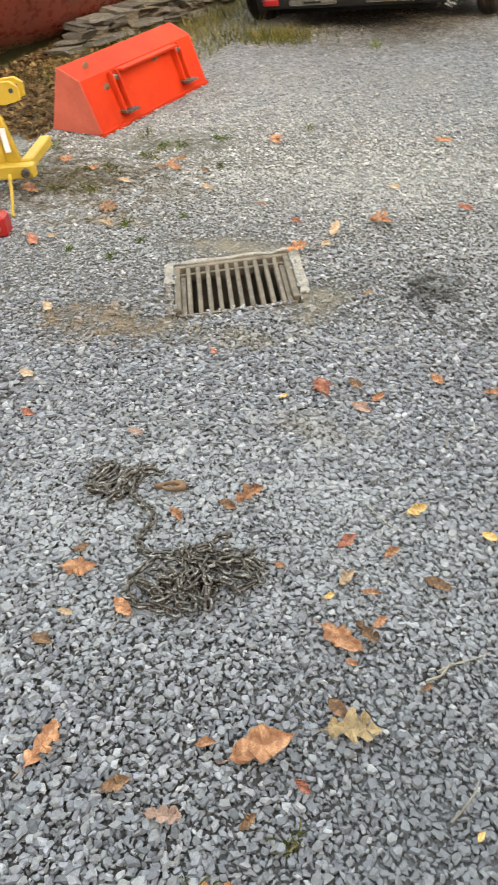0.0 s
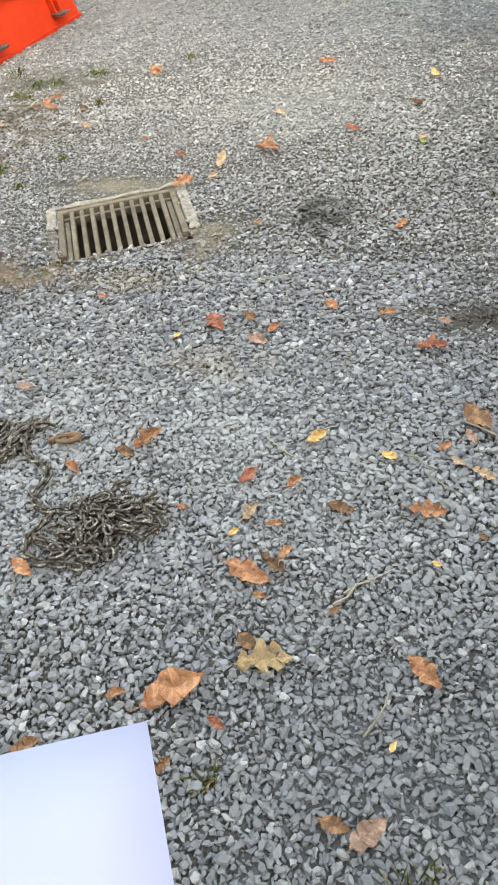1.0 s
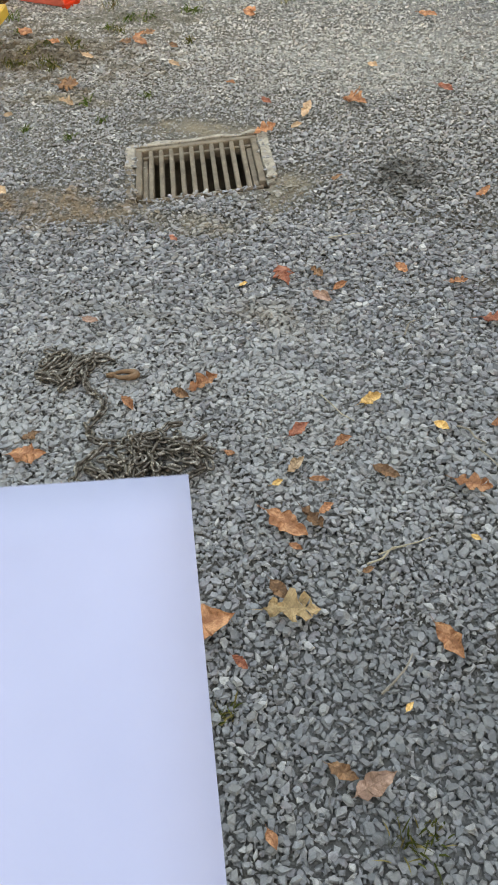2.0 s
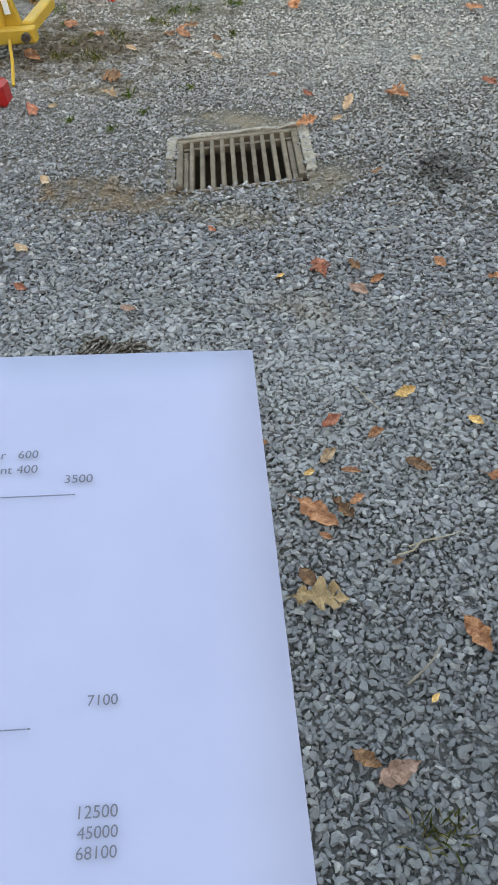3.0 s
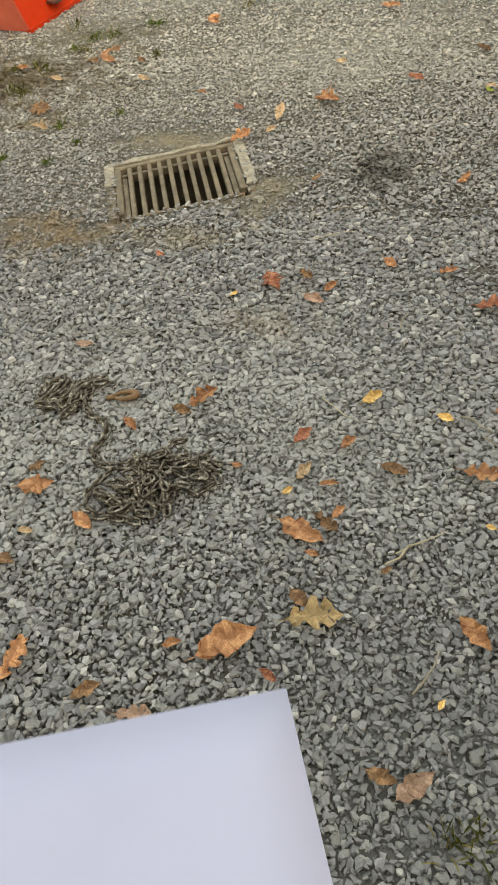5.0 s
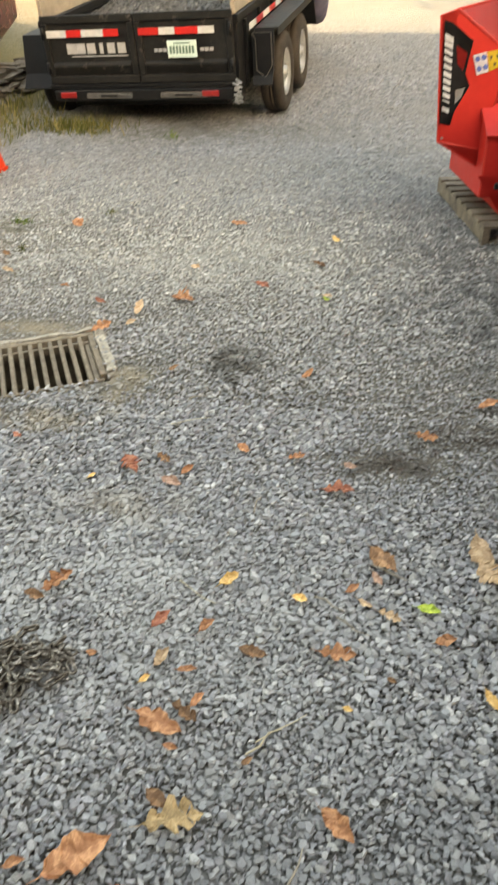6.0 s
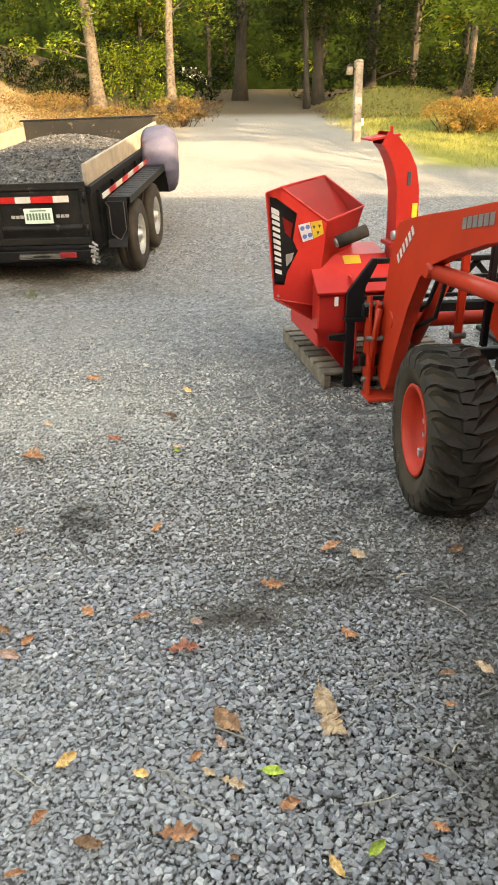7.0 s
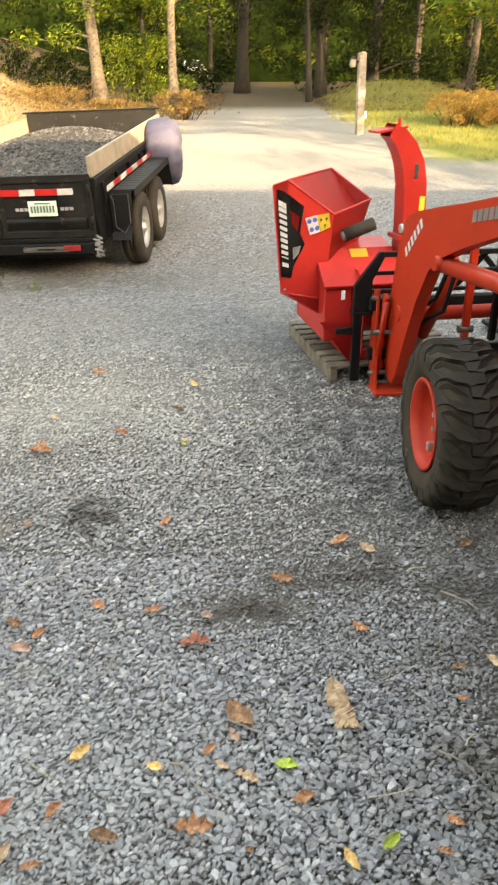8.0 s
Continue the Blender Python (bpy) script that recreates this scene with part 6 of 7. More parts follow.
build_shrub(-3.75, 27.4, 0.85, 1.9, "light green bush behind the trailer", FOLIAGE_MID, 5000, 0.05)
build_shrub(-3.9, 50.0, 2.2, 0.75, "dark undergrowth before the parked car", FOLIAGE_SHADED, 5000, 0.07)
build_shrub(-7.0, 29.0, 2.0, 1.6, "green undergrowth on the bank", FOLIAGE_SHADED, 6000, 0.06)
build_shrub(9.5, 27.0, 2.0, 1.6, "green undergrowth beyond the grass", FOLIAGE_SHADED, 6000, 0.06)


def blades(name, x, y, tall, material, label):
    z = ground_z(x, y)
    n = len(x)
    h, a = rng.uniform(0.4, 1.0, n) * tall, rng.uniform(0, 2 * np.pi, n)
    lean = rng.normal(0, 0.05, (n, 2))
    w = 0.007
    v = np.stack([np.stack([x - w * np.cos(a), y - w * np.sin(a), z - 0.01], -1), np.stack([x + w * np.cos(a), y + w * np.sin(a), z - 0.01], -1), np.stack([x + lean[:, 0], y + lean[:, 1], z + h], -1)], 1)
    tagged(new(name, array_mesh(name, v.reshape(-1, 3), np.arange(n * 3).reshape(-1, 3), material)), label, "grass", kind="stuff")


def build_grass():
    n = 26000
    x, y = rng.uniform(2.2, 12, n), rng.uniform(15.2, 25, n)
    keep = (x > 4.4 - 0.30 * (y - 15)) & (rng.uniform(0, 1, n) < 0.35 + 0.65 * patchy(x, y, 1.1))
    mx, my = rng.uniform(2.6, 9.5, 7000), rng.uniform(24.6, 30.2, 7000)
    x, y = np.concatenate([x[keep], mx]), np.concatenate([y[keep], my])
    blades("grass", x, y, 0.13, LAWN, "sunlit yellow-green grass beside the drive")
    x, y = rng.uniform(-9, -1.6, 9000), rng.uniform(13.5, 27, 9000)
    keep = (x < -1.8 - 0.03 * (y - 14)) & (patchy(x, y, 0.9) > 0.42)
    wx, wy = rng.uniform(-5.2, -3.6, 1600), rng.uniform(5.6, 9.0, 1600)
    tx, ty = rng.normal(-3.2, 0.22, 500), rng.normal(7.55, 0.12, 500)
    blades("weeds", np.concatenate([x[keep], wx, tx]), np.concatenate([y[keep], wy, ty]), 0.16, GRASS, "dry weeds on the bank and beside the wall")


build_grass()


def build_post():
    z = float(ground_z(2.56, 19.1))
    t = thing("lamp_post", pose(2.56, 19.1, z, 0, -1.0, 10), "weathered square wooden post with a small lantern in grass", "post")
    part("post", box(-0.085, 0.085, -0.085, 0.085, -0.1, 1.68, 0.012), POST, t)
    part("cap", prism([(-0.10, 1.682), (0.10, 1.682), (0.04, 1.73), (-0.04, 1.73)], "y", -0.10, 0.10, 0.006), POST, t)
    ln = part("lantern", box(-0.27, -0.15, -0.06, 0.06, 1.42, 1.59, 0.01), POST, t)
    part("arm", box(-0.149, -0.086, -0.02, 0.02, 1.52, 1.55), BLACK, ln)
    part("hood", prism([(-0.29, 1.592), (-0.13, 1.592), (-0.21, 1.65)], "y", -0.08, 0.08), BLACK, ln)
    part("outlet_box", box(0.087, 0.15, -0.05, 0.03, 0.35, 0.50, 0.006), WHITE, t, "small white box")


build_post()


def build_rope():
    t = thing("rope", pose(6.04, 16.47, float(ground_z(6.04, 16.47))), "thin pale rope hanging to the ground beside the grass", "rope")
    part("hanging_length", tube([(-0.21, 0, 6.5), (-0.20, 0, 4.0), (-0.14, 0, 2.2), (-0.07, 0, 1.0), (0, 0, 0.02)], 0.009, 7), ROPE, t, smooth=True)
    part("trailing_end", tube([(0, 0, 0.02), (0.15, -0.12, 0.03), (0.25, -0.32, 0.02), (0.5, -0.30, 0.03), (0.62, -0.5, 0.02)], 0.008, 7), ROPE, t, smooth=True)


ROPE = surface("pale_rope", (0.38, 0.30, 0.18), (0.55, 0.46, 0.30), 30, 0.85)
build_rope()


def build_car():
    z = float(ground_z(-4.6, 57))
    t = thing("car", pose(-4.6, 57, z, 0, 0, 62), "pale grey car parked far off in the wood", "car")
    part("body", prism([(-2.1, 0.35), (-2.15, 0.85), (-1.2, 0.98), (-0.6, 1.42), (0.9, 1.42), (1.5, 0.95), (2.15, 0.8), (2.15, 0.35)], "y", -0.85, 0.85, 0.08), WHITE, t)
    part("window", prism([(-1.05, 0.98), (-0.55, 1.35), (0.85, 1.35), (1.3, 0.98)], "y", -0.865, -0.855), INK, t)
    for x in (-1.3, 1.3):
        for y in (-0.85, 0.65):
            w = part("wheel", lathe([(0, 0.0), (0, 0.32), (0.2, 0.32), (0.2, 0.0)], 20, "y"), RUBBER, t)
            w.matrix_local = pose(x, y, 0.32)


build_car()


# ---- chain ----
def link_mesh():
    pts = []
    L, W = 0.0105, 0.0088
    for k in range(8):
        a = math.pi * k / 7 - math.pi / 2
        pts.append((L + W * math.cos(a), W * math.sin(a), 0))
    for k in range(8):
        a = math.pi * k / 7 + math.pi / 2
        pts.append((-L + W * math.cos(a), W * math.sin(a), 0))
    return finish(tube(pts, 0.0046, 8, True), "link", RUST, True)


def build_chain():
    t = thing("chain", pose(0, 0, 0), "rusty steel chain dropped in two heaps on the gravel", "chain")
    me = link_mesh()
    r = random.Random(4)

    def run(pts, lift):
        """Links end to end along a line, every second one on edge."""
        for k, (a, b) in enumerate(zip(pts, pts[1:])):
            yaw = math.atan2(b[1] - a[1], b[0] - a[0])
            ob = new("link", me)
            ob.parent = t
            tip = (0.12 if k % 2 else 1.25) + r.uniform(-0.22, 0.22)
            ob.matrix_local = Matrix.LocRotScale((a[0], a[1], 0.026 + lift * r.uniform(0, 1)), Euler((tip, r.uniform(-0.2, 0.2), yaw)), None)

    def wander(cx, cy, rx, ry, n, seed, rot=0.0):
        """A winding line kept inside an oval."""
        q = random.Random(seed)
        u, v, h = q.uniform(-0.5, 0.5) * rx, q.uniform(-0.5, 0.5) * ry, q.uniform(0, 6.28)
        bend = 0.0
        out = []
        for _ in range(n):
            out.append((cx + u * math.cos(rot) - v * math.sin(rot), cy + u * math.sin(rot) + v * math.cos(rot), 0))
            bend = 0.6 * bend + q.uniform(-0.55, 0.55)
            h += bend
            if (u / rx) ** 2 + (v / ry) ** 2 > 0.75:
                want = math.atan2(-v + q.uniform(-0.5, 0.5) * ry, -u + q.uniform(-0.5, 0.5) * rx)
                h += 0.75 * math.atan2(math.sin(want - h), math.cos(want - h))
            u += 0.028 * math.cos(h)
            v += 0.028 * math.sin(h)
        return out

    def even(pts):
        """Points a link apart along a bent line."""
        out, d = [], 0.0
        for a, b in zip(pts, pts[1:]):
            a, b = Vector(a), Vector(b)
            while d < (b - a).length:
                out.append((a + (b - a) * (d / (b - a).length))[:])
                d += 0.028
            d -= (b - a).length
        return out
    run(wander(-1.505, 1.445, 0.18, 0.075, 74, 1, 0.1), 0.018)
    run(even([(-1.45, 1.42, 0), (-1.40, 1.37, 0), (-1.33, 1.345, 0), (-1.31, 1.29, 0), (-1.325, 1.22, 0), (-1.27, 1.175, 0), (-1.20, 1.19, 0), (-1.14, 1.20, 0)]), 0.006)
    run(wander(-1.045, 1.175, 0.145, 0.102, 100, 2, 0.25), 0.038)
    run(wander(-1.10, 1.08, 0.135, 0.072, 48, 3, 0.15), 0.020)
    run(even([(-1.24, 1.15, 0), (-1.27, 1.08, 0), (-1.25, 1.02, 0), (-1.19, 1.0, 0), (-1.12, 1.01, 0), (-1.04, 1.0, 0)]), 0.006)
    ring = []
    for k in range(22):
        a = 2 * math.pi * k / 22
        ring.append((-1.315 + 0.036 * math.cos(a) - 0.004 * math.sin(a), 1.463 + 0.010 * math.cos(a) + 0.015 * math.sin(a), 0.038))
    hook = tube(ring, [0.0085 + 0.0035 * math.cos(2 * math.pi * k / 22) for k in range(22)], 10, True)
    tube([(-1.350, 1.452, 0.038), (-1.362, 1.448, 0.036), (-1.374, 1.444, 0.034)], [0.010, 0.010, 0.008], 8, bm=hook)
    part("hook", hook, BROWN_RUST, t, "brown rusty grab hook", True)


build_chain()


# ---- fallen leaves ----
def leaf_outline(kind, r):
    if kind == "oak":
        lobes = [(0.0, 0.02), (0.12, 0.05), (0.20, 0.22), (0.29, 0.21), (0.30, 0.13), (0.37, 0.13), (0.47, 0.33), (0.57, 0.30), (0.56, 0.17), (0.64, 0.16), (0.74, 0.28), (0.83, 0.21), (0.81, 0.13), (0.90, 0.13), (1.0, 0.0)]
    elif kind == "beech":
        lobes = [(0.0, 0.02), (0.12, 0.14), (0.25, 0.25), (0.33, 0.24), (0.42, 0.31), (0.50, 0.28), (0.60, 0.30), (0.70, 0.21), (0.82, 0.16), (0.92, 0.07), (1.0, 0.0)]
    elif kind == "maple":
        lobes = [(0.0, 0.03), (0.06, 0.24), (0.16, 0.36), (0.22, 0.26), (0.32, 0.46), (0.46, 0.52), (0.44, 0.30), (0.58, 0.32), (0.62, 0.20), (0.80, 0.16), (0.84, 0.08), (1.0, 0.0)]
    else:
        lobes = [(0.0, 0.02), (0.2, 0.22), (0.45, 0.31), (0.7, 0.24), (0.9, 0.09), (1.0, 0.0)]
    up = [(u - 0.5, v * r.uniform(0.85, 1.15)) for u, v in lobes]
    dn = [(u - 0.5 + r.uniform(-0.03, 0.03), -v * r.uniform(0.8, 1.15)) for u, v in lobes[1:-1]]
    return up, dn[::-1]


def leaf(x, y, size, turn, kind="beech", tone="orange", curl=0.25):
    r = random.Random(int(x * 1000) * 31 + int(y * 1000))
    up, dn = leaf_outline(kind, r)
    bm = bmesh.new()
    ring = [(u, v) for u, v in up + dn]
    spine = [bm.verts.new((u, 0, 0)) for u in (-0.42, -0.2, 0.0, 0.2, 0.42)]
    vs = [bm.verts.new((u, v, 0)) for u, v in ring]
    n = len(vs)
    for i in range(n):
        a, b = vs[i], vs[(i + 1) % n]
        s = min(spine, key=lambda q: abs(q.co.x - (a.co.x + b.co.x) / 2))
        bm.faces.new((a, b, s))
    for p, q in zip(spine, spine[1:]):
        for sgn in (1, -1):
            near = [v for v in vs if v.co.y * sgn > 0]
            c = min(near, key=lambda v: abs(v.co.x - (p.co.x + q.co.x) / 2))
            bm.faces.new((p, q, c))
    stem = [bm.verts.new(c) for c in ((-0.5, 0.012, 0), (-0.5, -0.012, 0), (-0.72, 0.02, 0.0))]
    bm.faces.new(stem)
    ph = r.uniform(0, 6)
    bmesh.ops.remove_doubles(bm, verts=bm.verts[:], dist=1e-5)
    bmesh.ops.subdivide_edges(bm, edges=bm.edges[:], cuts=1)
    cup = curl * r.uniform(0.5, 2.6) * (1 if r.random() < 0.7 else -0.8)
    fold = r.uniform(-0.5, 0.9)
    for v in bm.verts:
        x0, y0 = v.co.x, v.co.y
        n3 = noise.noise_vector(Vector((x0 * 4 + ph, y0 * 4, ph)))
        v.co.z = cup * (y0 ** 2 * 1.8) + fold * 0.35 * x0 ** 2 + 0.09 * n3.z + 0.03 * math.sin(abs(y0) * 40 + x0 * 26) * (abs(y0) > 0.02)
        v.co.x += 0.05 * n3.x
        v.co.y = y0 * (0.86 - 0.25 * abs(cup)) + 0.05 * n3.y
    bmesh.ops.scale(bm, vec=(size, size, size), verts=bm.verts[:])
    words = {"oak": "lobed oak", "beech": "dry oval", "maple": "pointed maple", "oval": "small oval"}[kind]
    names = {"orange": "pale orange", "tan": "pale tan", "olive": "olive-tan", "yellow": "bright yellow", "brown": "dark brown curled", "pink": "pinkish brown", "red": "russet", "green": "yellow-green"}[tone]
    ob = part("fallen_leaf", bm, LEAFS[tone])
    sol = ob.modifiers.new("thick", "SOLIDIFY")
    sol.thickness = 0.0008
    lie = pose(0, 0, 0, r.uniform(-12, 12), r.uniform(-12, 12), turn)
    ob.matrix_world = pose(x, y, float(ground_z(x, y)) + 0.031 + 0.06 * size, r.uniform(4, 22)) @ lie
    tagged(ob, names + " " + words + " leaf lying on the gravel", "leaf", "fallen leaves")


leaf(-1.148, 3.597, 0.150, -27, "maple", "orange")
leaf(-1.486, 3.213, 0.118, 31, "oak", "orange")
leaf(-1.592, 3.522, 0.066, -20, "oval", "red")
leaf(-1.854, 3.691, 0.066, -10, "oval", "orange")
leaf(-1.355, 3.455, 0.111, 84, "beech", "tan")
leaf(-1.353, 3.289, 0.060, 44, "oval", "tan")
leaf(-0.749, 3.821, 0.076, -20, "oval", "red")
leaf(-0.472, 4.157, 0.092, -20, "beech", "brown")
leaf(-2.146, 4.742, 0.125, -36, "oval", "orange")
leaf(-1.038, 4.819, 0.096, -37, "beech", "orange")
leaf(-0.400, 4.585, 0.074, -44, "oval", "yellow")
leaf(-0.394, 3.682, 0.048, -31, "oval", "green")
leaf(-0.417, 2.875, 0.070, 49, "beech", "orange")
leaf(-1.026, 2.859, 0.061, 27, "beech", "brown")
leaf(-0.892, 2.171, 0.068, -30, "oak", "brown")
leaf(-1.003, 2.120, 0.105, -50, "maple", "red")
leaf(-0.830, 2.035, 0.083, -11, "beech", "pink")
leaf(-0.787, 2.112, 0.060, 45, "oval", "orange")
leaf(-1.128, 2.034, 0.033, 35, "oval", "yellow")
leaf(-0.604, 2.272, 0.075, -41, "beech", "orange")
leaf(-0.399, 2.241, 0.073, 26, "oak", "orange")
leaf(-0.195, 2.212, 0.056, -23, "oval", "pink")
leaf(-0.234, 2.064, 0.124, -1, "oak", "red")
leaf(-1.575, 1.687, 0.078, -9, "beech", "pink")
leaf(-1.058, 1.500, 0.116, 39, "oak", "orange")
leaf(-1.104, 1.436, 0.077, -13, "beech", "brown")
leaf(-1.250, 1.352, 0.069, -32, "beech", "orange")
leaf(-0.701, 1.396, 0.079, 60, "beech", "red")
leaf(-0.692, 1.189, 0.037, 39, "oval", "yellow")
leaf(-0.863, 1.253, 0.040, -2, "oval", "orange")
leaf(-0.665, 1.266, 0.068, 61, "beech", "tan")
leaf(-0.586, 1.233, 0.058, 20, "oval", "orange")
leaf(-0.623, 1.062, 0.133, -13, "beech", "orange")
leaf(-0.563, 1.101, 0.088, -27, "oak", "brown")
leaf(-0.538, 1.145, 0.054, 58, "beech", "orange")
leaf(-0.576, 1.003, 0.039, -5, "oval", "orange")
leaf(-0.534, 1.583, 0.077, 43, "beech", "yellow")
leaf(-0.311, 1.533, 0.054, -18, "oval", "yellow")
leaf(-0.566, 1.392, 0.065, 55, "beech", "orange")
leaf(-0.418, 1.314, 0.087, -14, "beech", "brown")
leaf(-0.158, 1.597, 0.053, 38, "oval", "orange")
leaf(-0.188, 1.342, 0.108, -4, "oak", "orange")
leaf(-1.472, 1.140, 0.063, 40, "beech", "brown")
leaf(-1.438, 1.067, 0.111, 21, "beech", "orange")
leaf(-1.383, 0.909, 0.052, 3, "oval", "tan")
leaf(-1.221, 0.585, 0.060, 58, "oak", "orange")
leaf(-0.844, 0.683, 0.054, 23, "oval", "orange")
leaf(-0.713, 0.717, 0.166, 38, "beech", "orange")
leaf(-1.000, 0.522, 0.079, 47, "beech", "brown")
leaf(-0.593, 0.660, 0.048, -21, "beech", "red")
leaf(-0.681, 0.548, 0.053, 63, "beech", "brown")
leaf(-0.865, 0.495, 0.098, 10, "oak", "pink")
leaf(-0.303, 0.503, 0.072, -8, "beech", "brown")
leaf(-0.235, 0.503, 0.099, 47, "beech", "pink")
leaf(-0.572, 0.868, 0.071, -29, "beech", "brown")
leaf(-0.527, 0.826, 0.145, 23, "oak", "olive")
leaf(-0.699, 0.385, 0.062, -21, "maple", "orange")
leaf(-0.397, 0.335, 0.046, -43, "oval", "orange")
leaf(-0.207, 0.684, 0.028, 69, "oval", "yellow")
leaf(-0.157, 0.865, 0.109, -39, "beech", "orange")
leaf(-1.234, 0.975, 0.083, -29, "beech", "orange")
leaf(-0.382, 0.993, 0.034, 37, "oval", "brown")
leaf(-0.150, 1.172, 0.030, -13, "oval", "yellow")
leaf(-2.759, 3.531, 0.129, -10, "oak", "brown")
leaf(-2.639, 3.304, 0.114, -16, "oak", "tan")
leaf(-2.719, 4.131, 0.110, -10, "oak", "brown")
leaf(-2.689, 4.246, 0.085, 47, "beech", "orange")
leaf(-2.275, 3.878, 0.085, -19, "oval", "tan")
leaf(-1.512, 2.248, 0.052, -28, "oval", "red")
leaf(-2.397, 4.133, 0.068, -13, "oval", "brown")
leaf(-1.220, 0.548, 0.132, 76, "oak", "orange")
leaf(-1.402, 0.812, 0.072, -1, "beech", "brown")
leaf(-2.146, 4.711, 0.100, -22, "oval", "orange")
leaf(-2.647, 4.290, 0.100, 25, "oak", "brown")
leaf(-2.046, 1.678, 0.071, -9, "oval", "red")
leaf(-2.202, 1.901, 0.086, -18, "oval", "tan")
leaf(-0.671, 0.410, 0.049, 32, "beech", "orange")
leaf(-1.184, 4.045, 0.071, -22, "oval", "tan")
leaf(-1.071, 4.835, 0.096, -11, "oval", "orange")
leaf(-0.763, 3.840, 0.077, -9, "oval", "red")
leaf(-0.391, 3.719, 0.065, -24, "oval", "tan")
leaf(0.085, 2.438, 0.097, -6, "oak", "orange")
leaf(0.349, 2.713, 0.097, 25, "beech", "orange")
leaf(0.455, 2.646, 0.088, -48, "beech", "tan")
leaf(0.363, 2.144, 0.074, -36, "maple", "orange")
leaf(0.239, 1.798, 0.153, -79, "beech", "tan")
leaf(0.261, 1.706, 0.100, -41, "maple", "tan")
leaf(0.066, 1.538, 0.073, -8, "oval", "green")
leaf(-0.068, 1.728, 0.128, -46, "beech", "brown")
leaf(-0.085, 1.647, 0.056, -50, "beech", "pink")
leaf(-0.117, 1.540, 0.054, -36, "beech", "tan")
leaf(-0.048, 1.500, 0.075, -17, "oak", "tan")
leaf(0.109, 1.433, 0.065, 18, "beech", "orange")
leaf(0.215, 1.250, 0.065, -59, "beech", "yellow")
leaf(0.325, 1.298, 0.066, 40, "oval", "green")
leaf(0.456, 1.270, 0.047, -21, "oval", "orange")
leaf(0.504, 1.360, 0.056, -23, "beech", "orange")
leaf(0.637, 1.800, 0.040, -14, "oval", "orange")
leaf(0.660, 1.937, 0.058, -9, "beech", "brown")
leaf(-0.040, 1.276, 0.029, -26, "oval", "brown")
leaf(0.791, 1.966, 0.078, -48, "beech", "tan")
leaf(1.087, 2.308, 0.096, -24, "beech", "red")
leaf(1.248, 2.870, 0.090, -18, "beech", "brown")
leaf(0.876, 2.684, 0.073, 23, "oval", "brown")
leaf(-2.739, 3.491, 0.150, 1, "oak", "brown")
leaf(-4.056, 4.251, 0.115, 9, "oval", "orange")
leaf(-3.418, 3.686, 0.144, -16, "beech", "orange")
leaf(-3.183, 4.072, 0.098, -12, "oval", "orange")
leaf(-3.465, 4.189, 0.141, -22, "beech", "orange")
leaf(-2.846, 3.895, 0.091, -11, "beech", "tan")
leaf(-2.952, 3.032, 0.139, -38, "oval", "red")
leaf(-2.435, 2.405, 0.083, -26, "oval", "tan")
leaf(-2.638, 4.163, 0.124, -24, "beech", "orange")
leaf(-2.869, 3.098, 0.080, -7, "oval", "tan")


# ---- sheet of paper held up in the foreground ----
PAPER = Matrix(((0.87108, -0.47487, 0.12533, -0.20244), (0.47512, 0.87942, 0.02982, 0.02196), (-0.12438, 0.03358, 0.99167, 1.55773), (0, 0, 0, 1)))


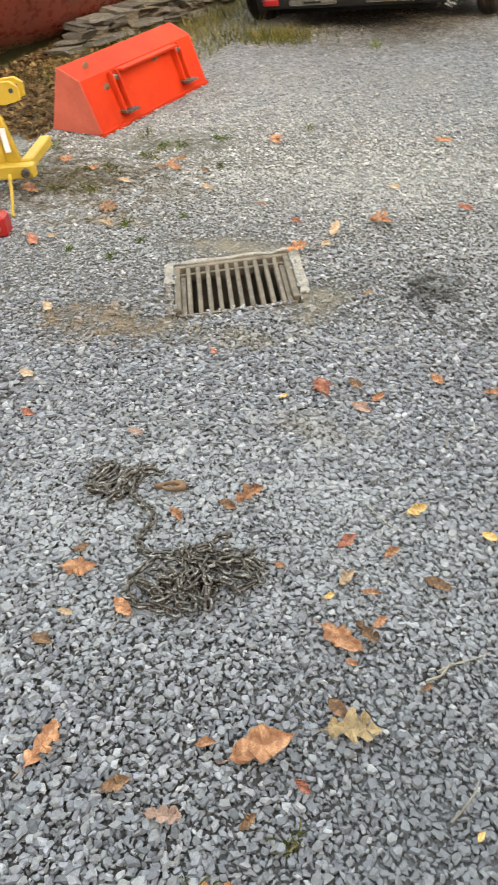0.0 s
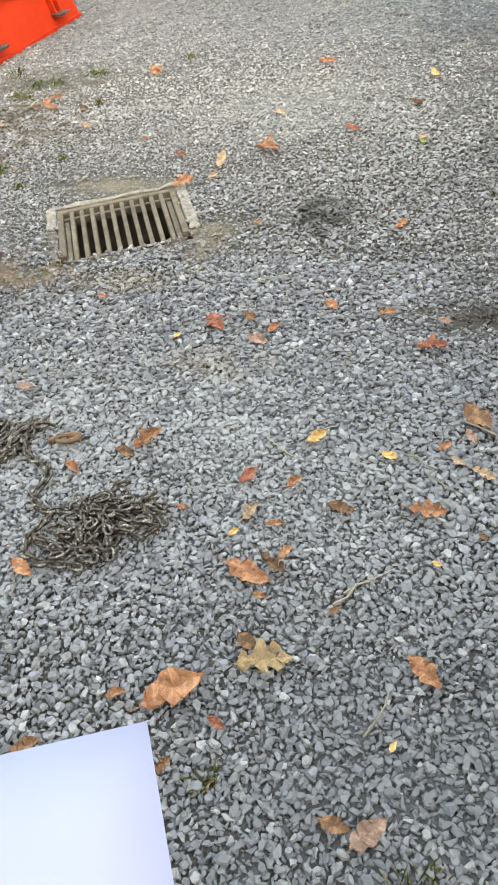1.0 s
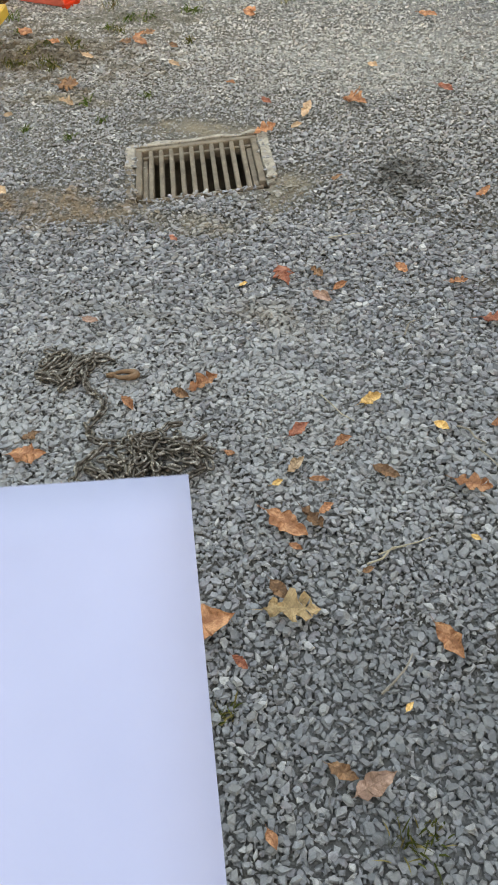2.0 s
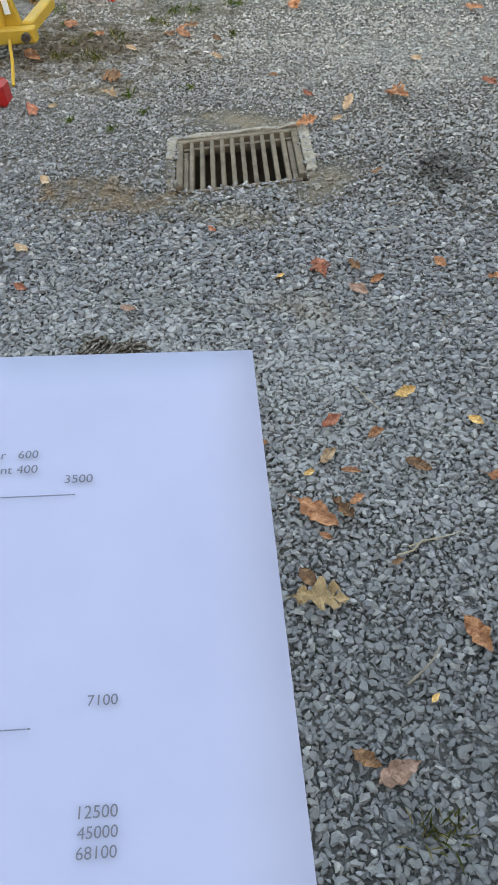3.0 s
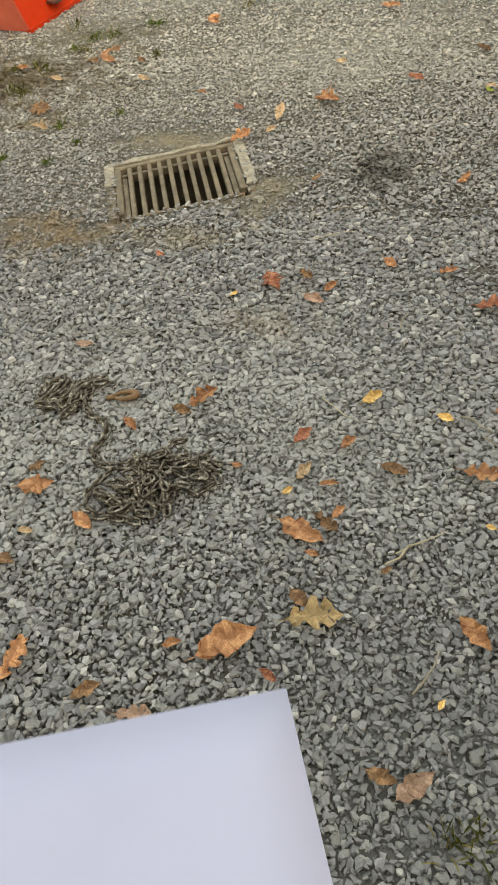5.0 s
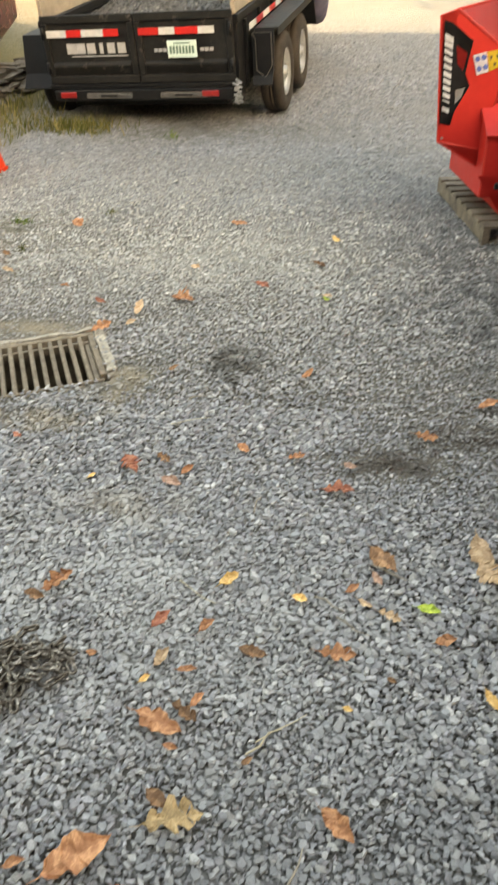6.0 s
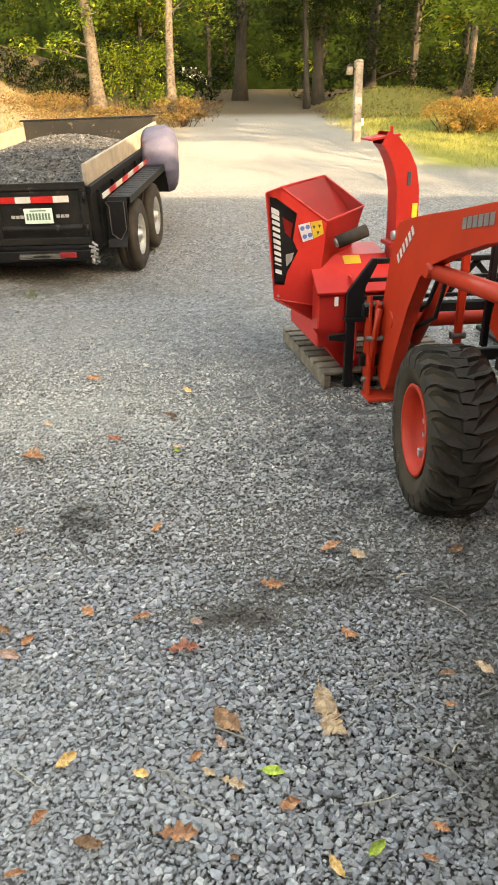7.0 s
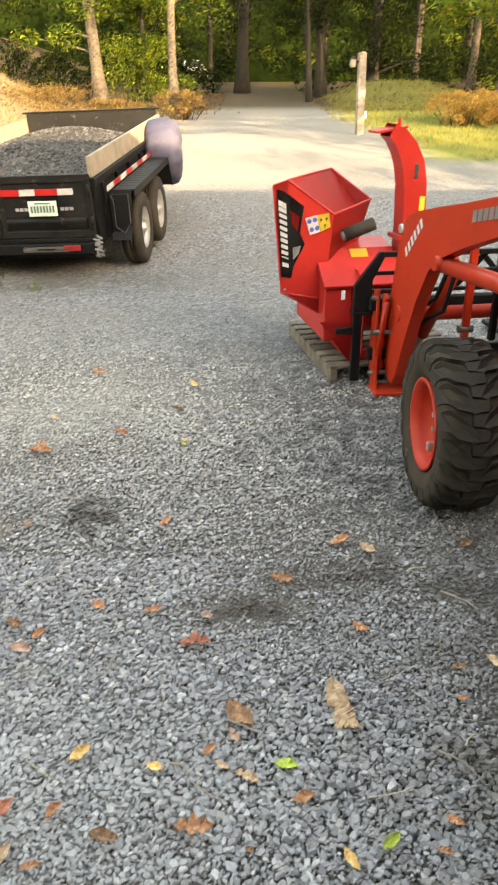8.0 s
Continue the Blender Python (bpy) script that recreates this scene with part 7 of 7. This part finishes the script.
def build_paper():
    white, nt, bs = start_mat("white_paper", 0.8)
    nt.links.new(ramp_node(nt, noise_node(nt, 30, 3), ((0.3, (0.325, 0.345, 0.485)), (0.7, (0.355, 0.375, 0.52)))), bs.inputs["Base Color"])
    ink, nt, bs = start_mat("printed_ink", 0.8)
    bs.inputs["Base Color"].default_value = (0.12, 0.12, 0.15, 1)
    t = thing("sheet_of_paper", PAPER, "white letter sheet printed with a column of figures", "paper")
    W, H = 0.2159, 0.2794
    bm = bmesh.new()
    nx, ny = 24, 30
    grid = [[bm.verts.new((-W * i / nx, -H * j / ny, -0.004 * (i / nx) ** 2)) for i in range(nx + 1)] for j in range(ny + 1)]
    for j in range(ny):
        for i in range(nx):
            bm.faces.new((grid[j][i], grid[j][i + 1], grid[j + 1][i + 1], grid[j + 1][i]))
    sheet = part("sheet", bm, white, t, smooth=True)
    sol = sheet.modifiers.new("thick", "SOLIDIFY")
    sol.thickness, sol.offset = 0.00012, -1

    def words(body, right, base, width):
        cu = bpy.data.curves.new("print", "FONT")
        cu.body, cu.size = body, 1.0
        tmp = bpy.data.objects.new("print", cu)
        scene.collection.objects.link(tmp)
        me = bpy.data.meshes.new_from_object(tmp.evaluated_get(bpy.context.evaluated_depsgraph_get()))
        bpy.data.objects.remove(tmp)
        xs = [v.co.x for v in me.vertices]
        k = width / (max(xs) - min(xs))
        hi = max(xs)
        for v in me.vertices:
            x = right + (v.co.x - hi) * k
            v.co = (x, -base + v.co.y * k * 1.02, 0.0004 - 0.004 * (x / W) ** 2)
        me.materials.append(ink)
        ob = new("printed_figure", me)
        ob.parent = t
    words("Rear   600", -0.02999, 0.02036, 0.00745)
    words("Front 400", -0.02983, 0.02290, 0.00721)
    words("3500", -0.02263, 0.02483, 0.00355)
    words("7100", -0.01835, 0.05425, 0.00311)
    words("12500", -0.01796, 0.06501, 0.00366)
    words("45000", -0.01789, 0.06676, 0.00375)
    words("68100", -0.01793, 0.06846, 0.00368)
    for u, v in ((-0.03485, 0.03258), (-0.03483, 0.03681), (-0.03338, 0.04134), (-0.03255, 0.04942), (-0.0318, 0.05332), (-0.02982, 0.06209), (-0.03073, 0.06209), (-0.03035, 0.06371)):
        words("0", u, v, 0.00078)
    for u, v, n in ((-0.02475, 0.0267, 40), (-0.02699, 0.0562, 34)):
        bm = bmesh.new()
        for k in range(n):
            x = u - k * 0.00046
            box(x - 0.00034, x, -v - 0.00005, -v + 0.00005, 0.0003 - 0.004 * (x / W) ** 2, 0.0004 - 0.004 * (x / W) ** 2, bm=bm)
        part("dashed_line", bm, ink, t)


build_paper()


def build_litter():
    """Twigs and straw on the stones."""
    r = random.Random(21)
    spots = [(-0.86, 2.62, 25), (-0.15, 1.45, -35), (-0.62, 1.52, -30), (0.50, 2.2, 40), (0.42, 1.9, 35), (0.62, 2.05, 60), (0.75, 2.3, -50), (-0.35, 1.05, 45), (-2.2, 2.75, 8), (-2.3, 1.75, 20), (-0.25, 0.75, 70), (0.35, 1.45, 15), (0.55, 1.55, -40), (-0.05, 1.68, -30), (0.62, 2.5, 20), (-2.55, 4.9, 30), (-1.6, 4.7, 15), (-0.5, 1.95, 80), (-0.311, 1.094, 40), (-0.847, 2.435, 20), (-0.224, 1.526, -30), (0.515, 1.86, 30), (0.78, 1.87, 35), (0.62, 1.63, 40), (0.44, 1.18, 8)]
    for x, y, a in spots:
        L = r.uniform(0.03, 0.085)
        th = r.uniform(0.0016, 0.0035)
        bm = tube([(-L, 0, 0), (-L * 0.3, 0.01 * r.uniform(-1, 1), 0.004), (L * 0.4, 0.012 * r.uniform(-1, 1), 0.006), (L, 0, 0.002)], [th, th, th * 0.8, th * 0.5], 6)
        ob = part("twig", bm, TWIG if r.random() < 0.75 else STRAW)
        ob.matrix_world = pose(x, y, float(ground_z(x, y)) + 0.030, r.uniform(-5, 5), r.uniform(-4, 4), a)
        tagged(ob, "thin dry twig lying on the gravel", "twig", "scattered twigs")


TWIG = surface("grey_twig", (0.16, 0.13, 0.10), (0.30, 0.26, 0.21), 30, 0.85)
STRAW = surface("pale_straw", (0.30, 0.25, 0.17), (0.44, 0.38, 0.28), 30, 0.8)
build_litter()


def build_tufts():
    """Small green and dry weeds growing through the stones."""
    r = random.Random(9)
    more = [(-3.15 + r.gauss(0, 0.42), 4.15 + r.gauss(0, 0.38), r.uniform(0.04, 0.09), k % 5 == 0) for k in range(10)]
    for x, y, s, green in more + [t for t in ((-2.55, 3.35, 0.05, 1), (-2.7, 3.0, 0.04, 1), (-2.9, 4.55, 0.08, 1), (-3.15, 4.75, 0.09, 0), (-2.6, 4.75, 0.05, 1), (-2.35, 4.25, 0.05, 0), (-3.0, 3.75, 0.07, 0), (-2.25, 3.5, 0.04, 1), (-0.15, 0.42, 0.06, 0), (-0.75, 0.38, 0.05, 0), (-2.0, 5.0, 0.06, 0), (-3.6, 4.0, 0.08, 0), (-3.75, 4.45, 0.09, 1), (-3.3, 3.95, 0.07, 0), (-2.1, 7.2, 0.12, 1), (-2.9, 7.3, 0.12, 0), (-0.581, 0.542, 0.035, 0), (-0.105, 0.458, 0.03, 0), (-2.79, 4.57, 0.07, 1), (-2.43, 2.97, 0.035, 1), (-2.36, 3.18, 0.035, 1), (-2.53, 4.74, 0.06, 1))]:
        bm = bmesh.new()
        for _ in range(34):
            a, d, l = r.uniform(0, 6.28), r.uniform(0, s), r.uniform(0.4, 1.0) * s
            p = Vector((math.cos(a) * d, math.sin(a) * d, 0))
            q = p + Vector((r.uniform(-1, 1) * l, r.uniform(-1, 1) * l, r.uniform(0.3, 0.9) * l))
            w = Vector((-math.sin(a), math.cos(a), 0)) * 0.0022
            m = (p + q) / 2 + Vector((0, 0, l * 0.2))
            vs = [bm.verts.new(c) for c in (p - w, p + w, m + w, q, m - w)]
            bm.faces.new(vs)
        ob = part("weed_tuft", bm, TUFT_GREEN if green else GRASS)
        ob.matrix_world = pose(x, y, float(ground_z(x, y)) + 0.012)
        tagged(ob, "small green weed tuft growing through gravel" if green else "dry straw-coloured weed tuft on gravel", "weed", "weeds in the gravel")


TUFT_GREEN = island_mat("weed_green", ((0.0, (0.06, 0.10, 0.02)), (0.6, (0.11, 0.17, 0.035)), (1.0, (0.22, 0.22, 0.07))), 0.7, 0, 5, 0.3)
build_tufts()


def build_leaf_litter():
    """Dry leaves drifted against the wall, and russet leaves on the bank."""
    n = 4200
    x, y = rng.uniform(-5.6, -4.0, n), rng.uniform(4.6, 7.4, n)
    x2, y2 = rng.normal(-5.5, 1.6, 3800), rng.normal(24.9, 1.3, 3800)
    x3, y3 = rng.uniform(-9, 11, 9000), rng.uniform(24, 34, 9000)
    off = np.abs(x3 - 0.6) > 1.5
    x, y = np.concatenate([x, x2, x3[off]]), np.concatenate([y, y2, y3[off]])
    z = ground_z(x, y) + rng.uniform(0.005, 0.05, len(x))
    c = np.stack([x, y, z], -1)
    v, q = leaf_cloud(c, np.full(len(c), 0.01), len(c) * 2, 0.04, 0.5)
    mat = island_mat("dry_leaf_litter", ((0.0, (0.07, 0.045, 0.025)), (0.5, (0.17, 0.10, 0.05)), (0.85, (0.28, 0.16, 0.075)), (1.0, (0.38, 0.25, 0.12))), 0.8, 0, 5, 0.2)
    tagged(new("leaf_litter", array_mesh("leaf_litter", v, q, mat)), "drifted brown dry leaves beside the stone wall", "leaf litter", kind="stuff")


build_leaf_litter()
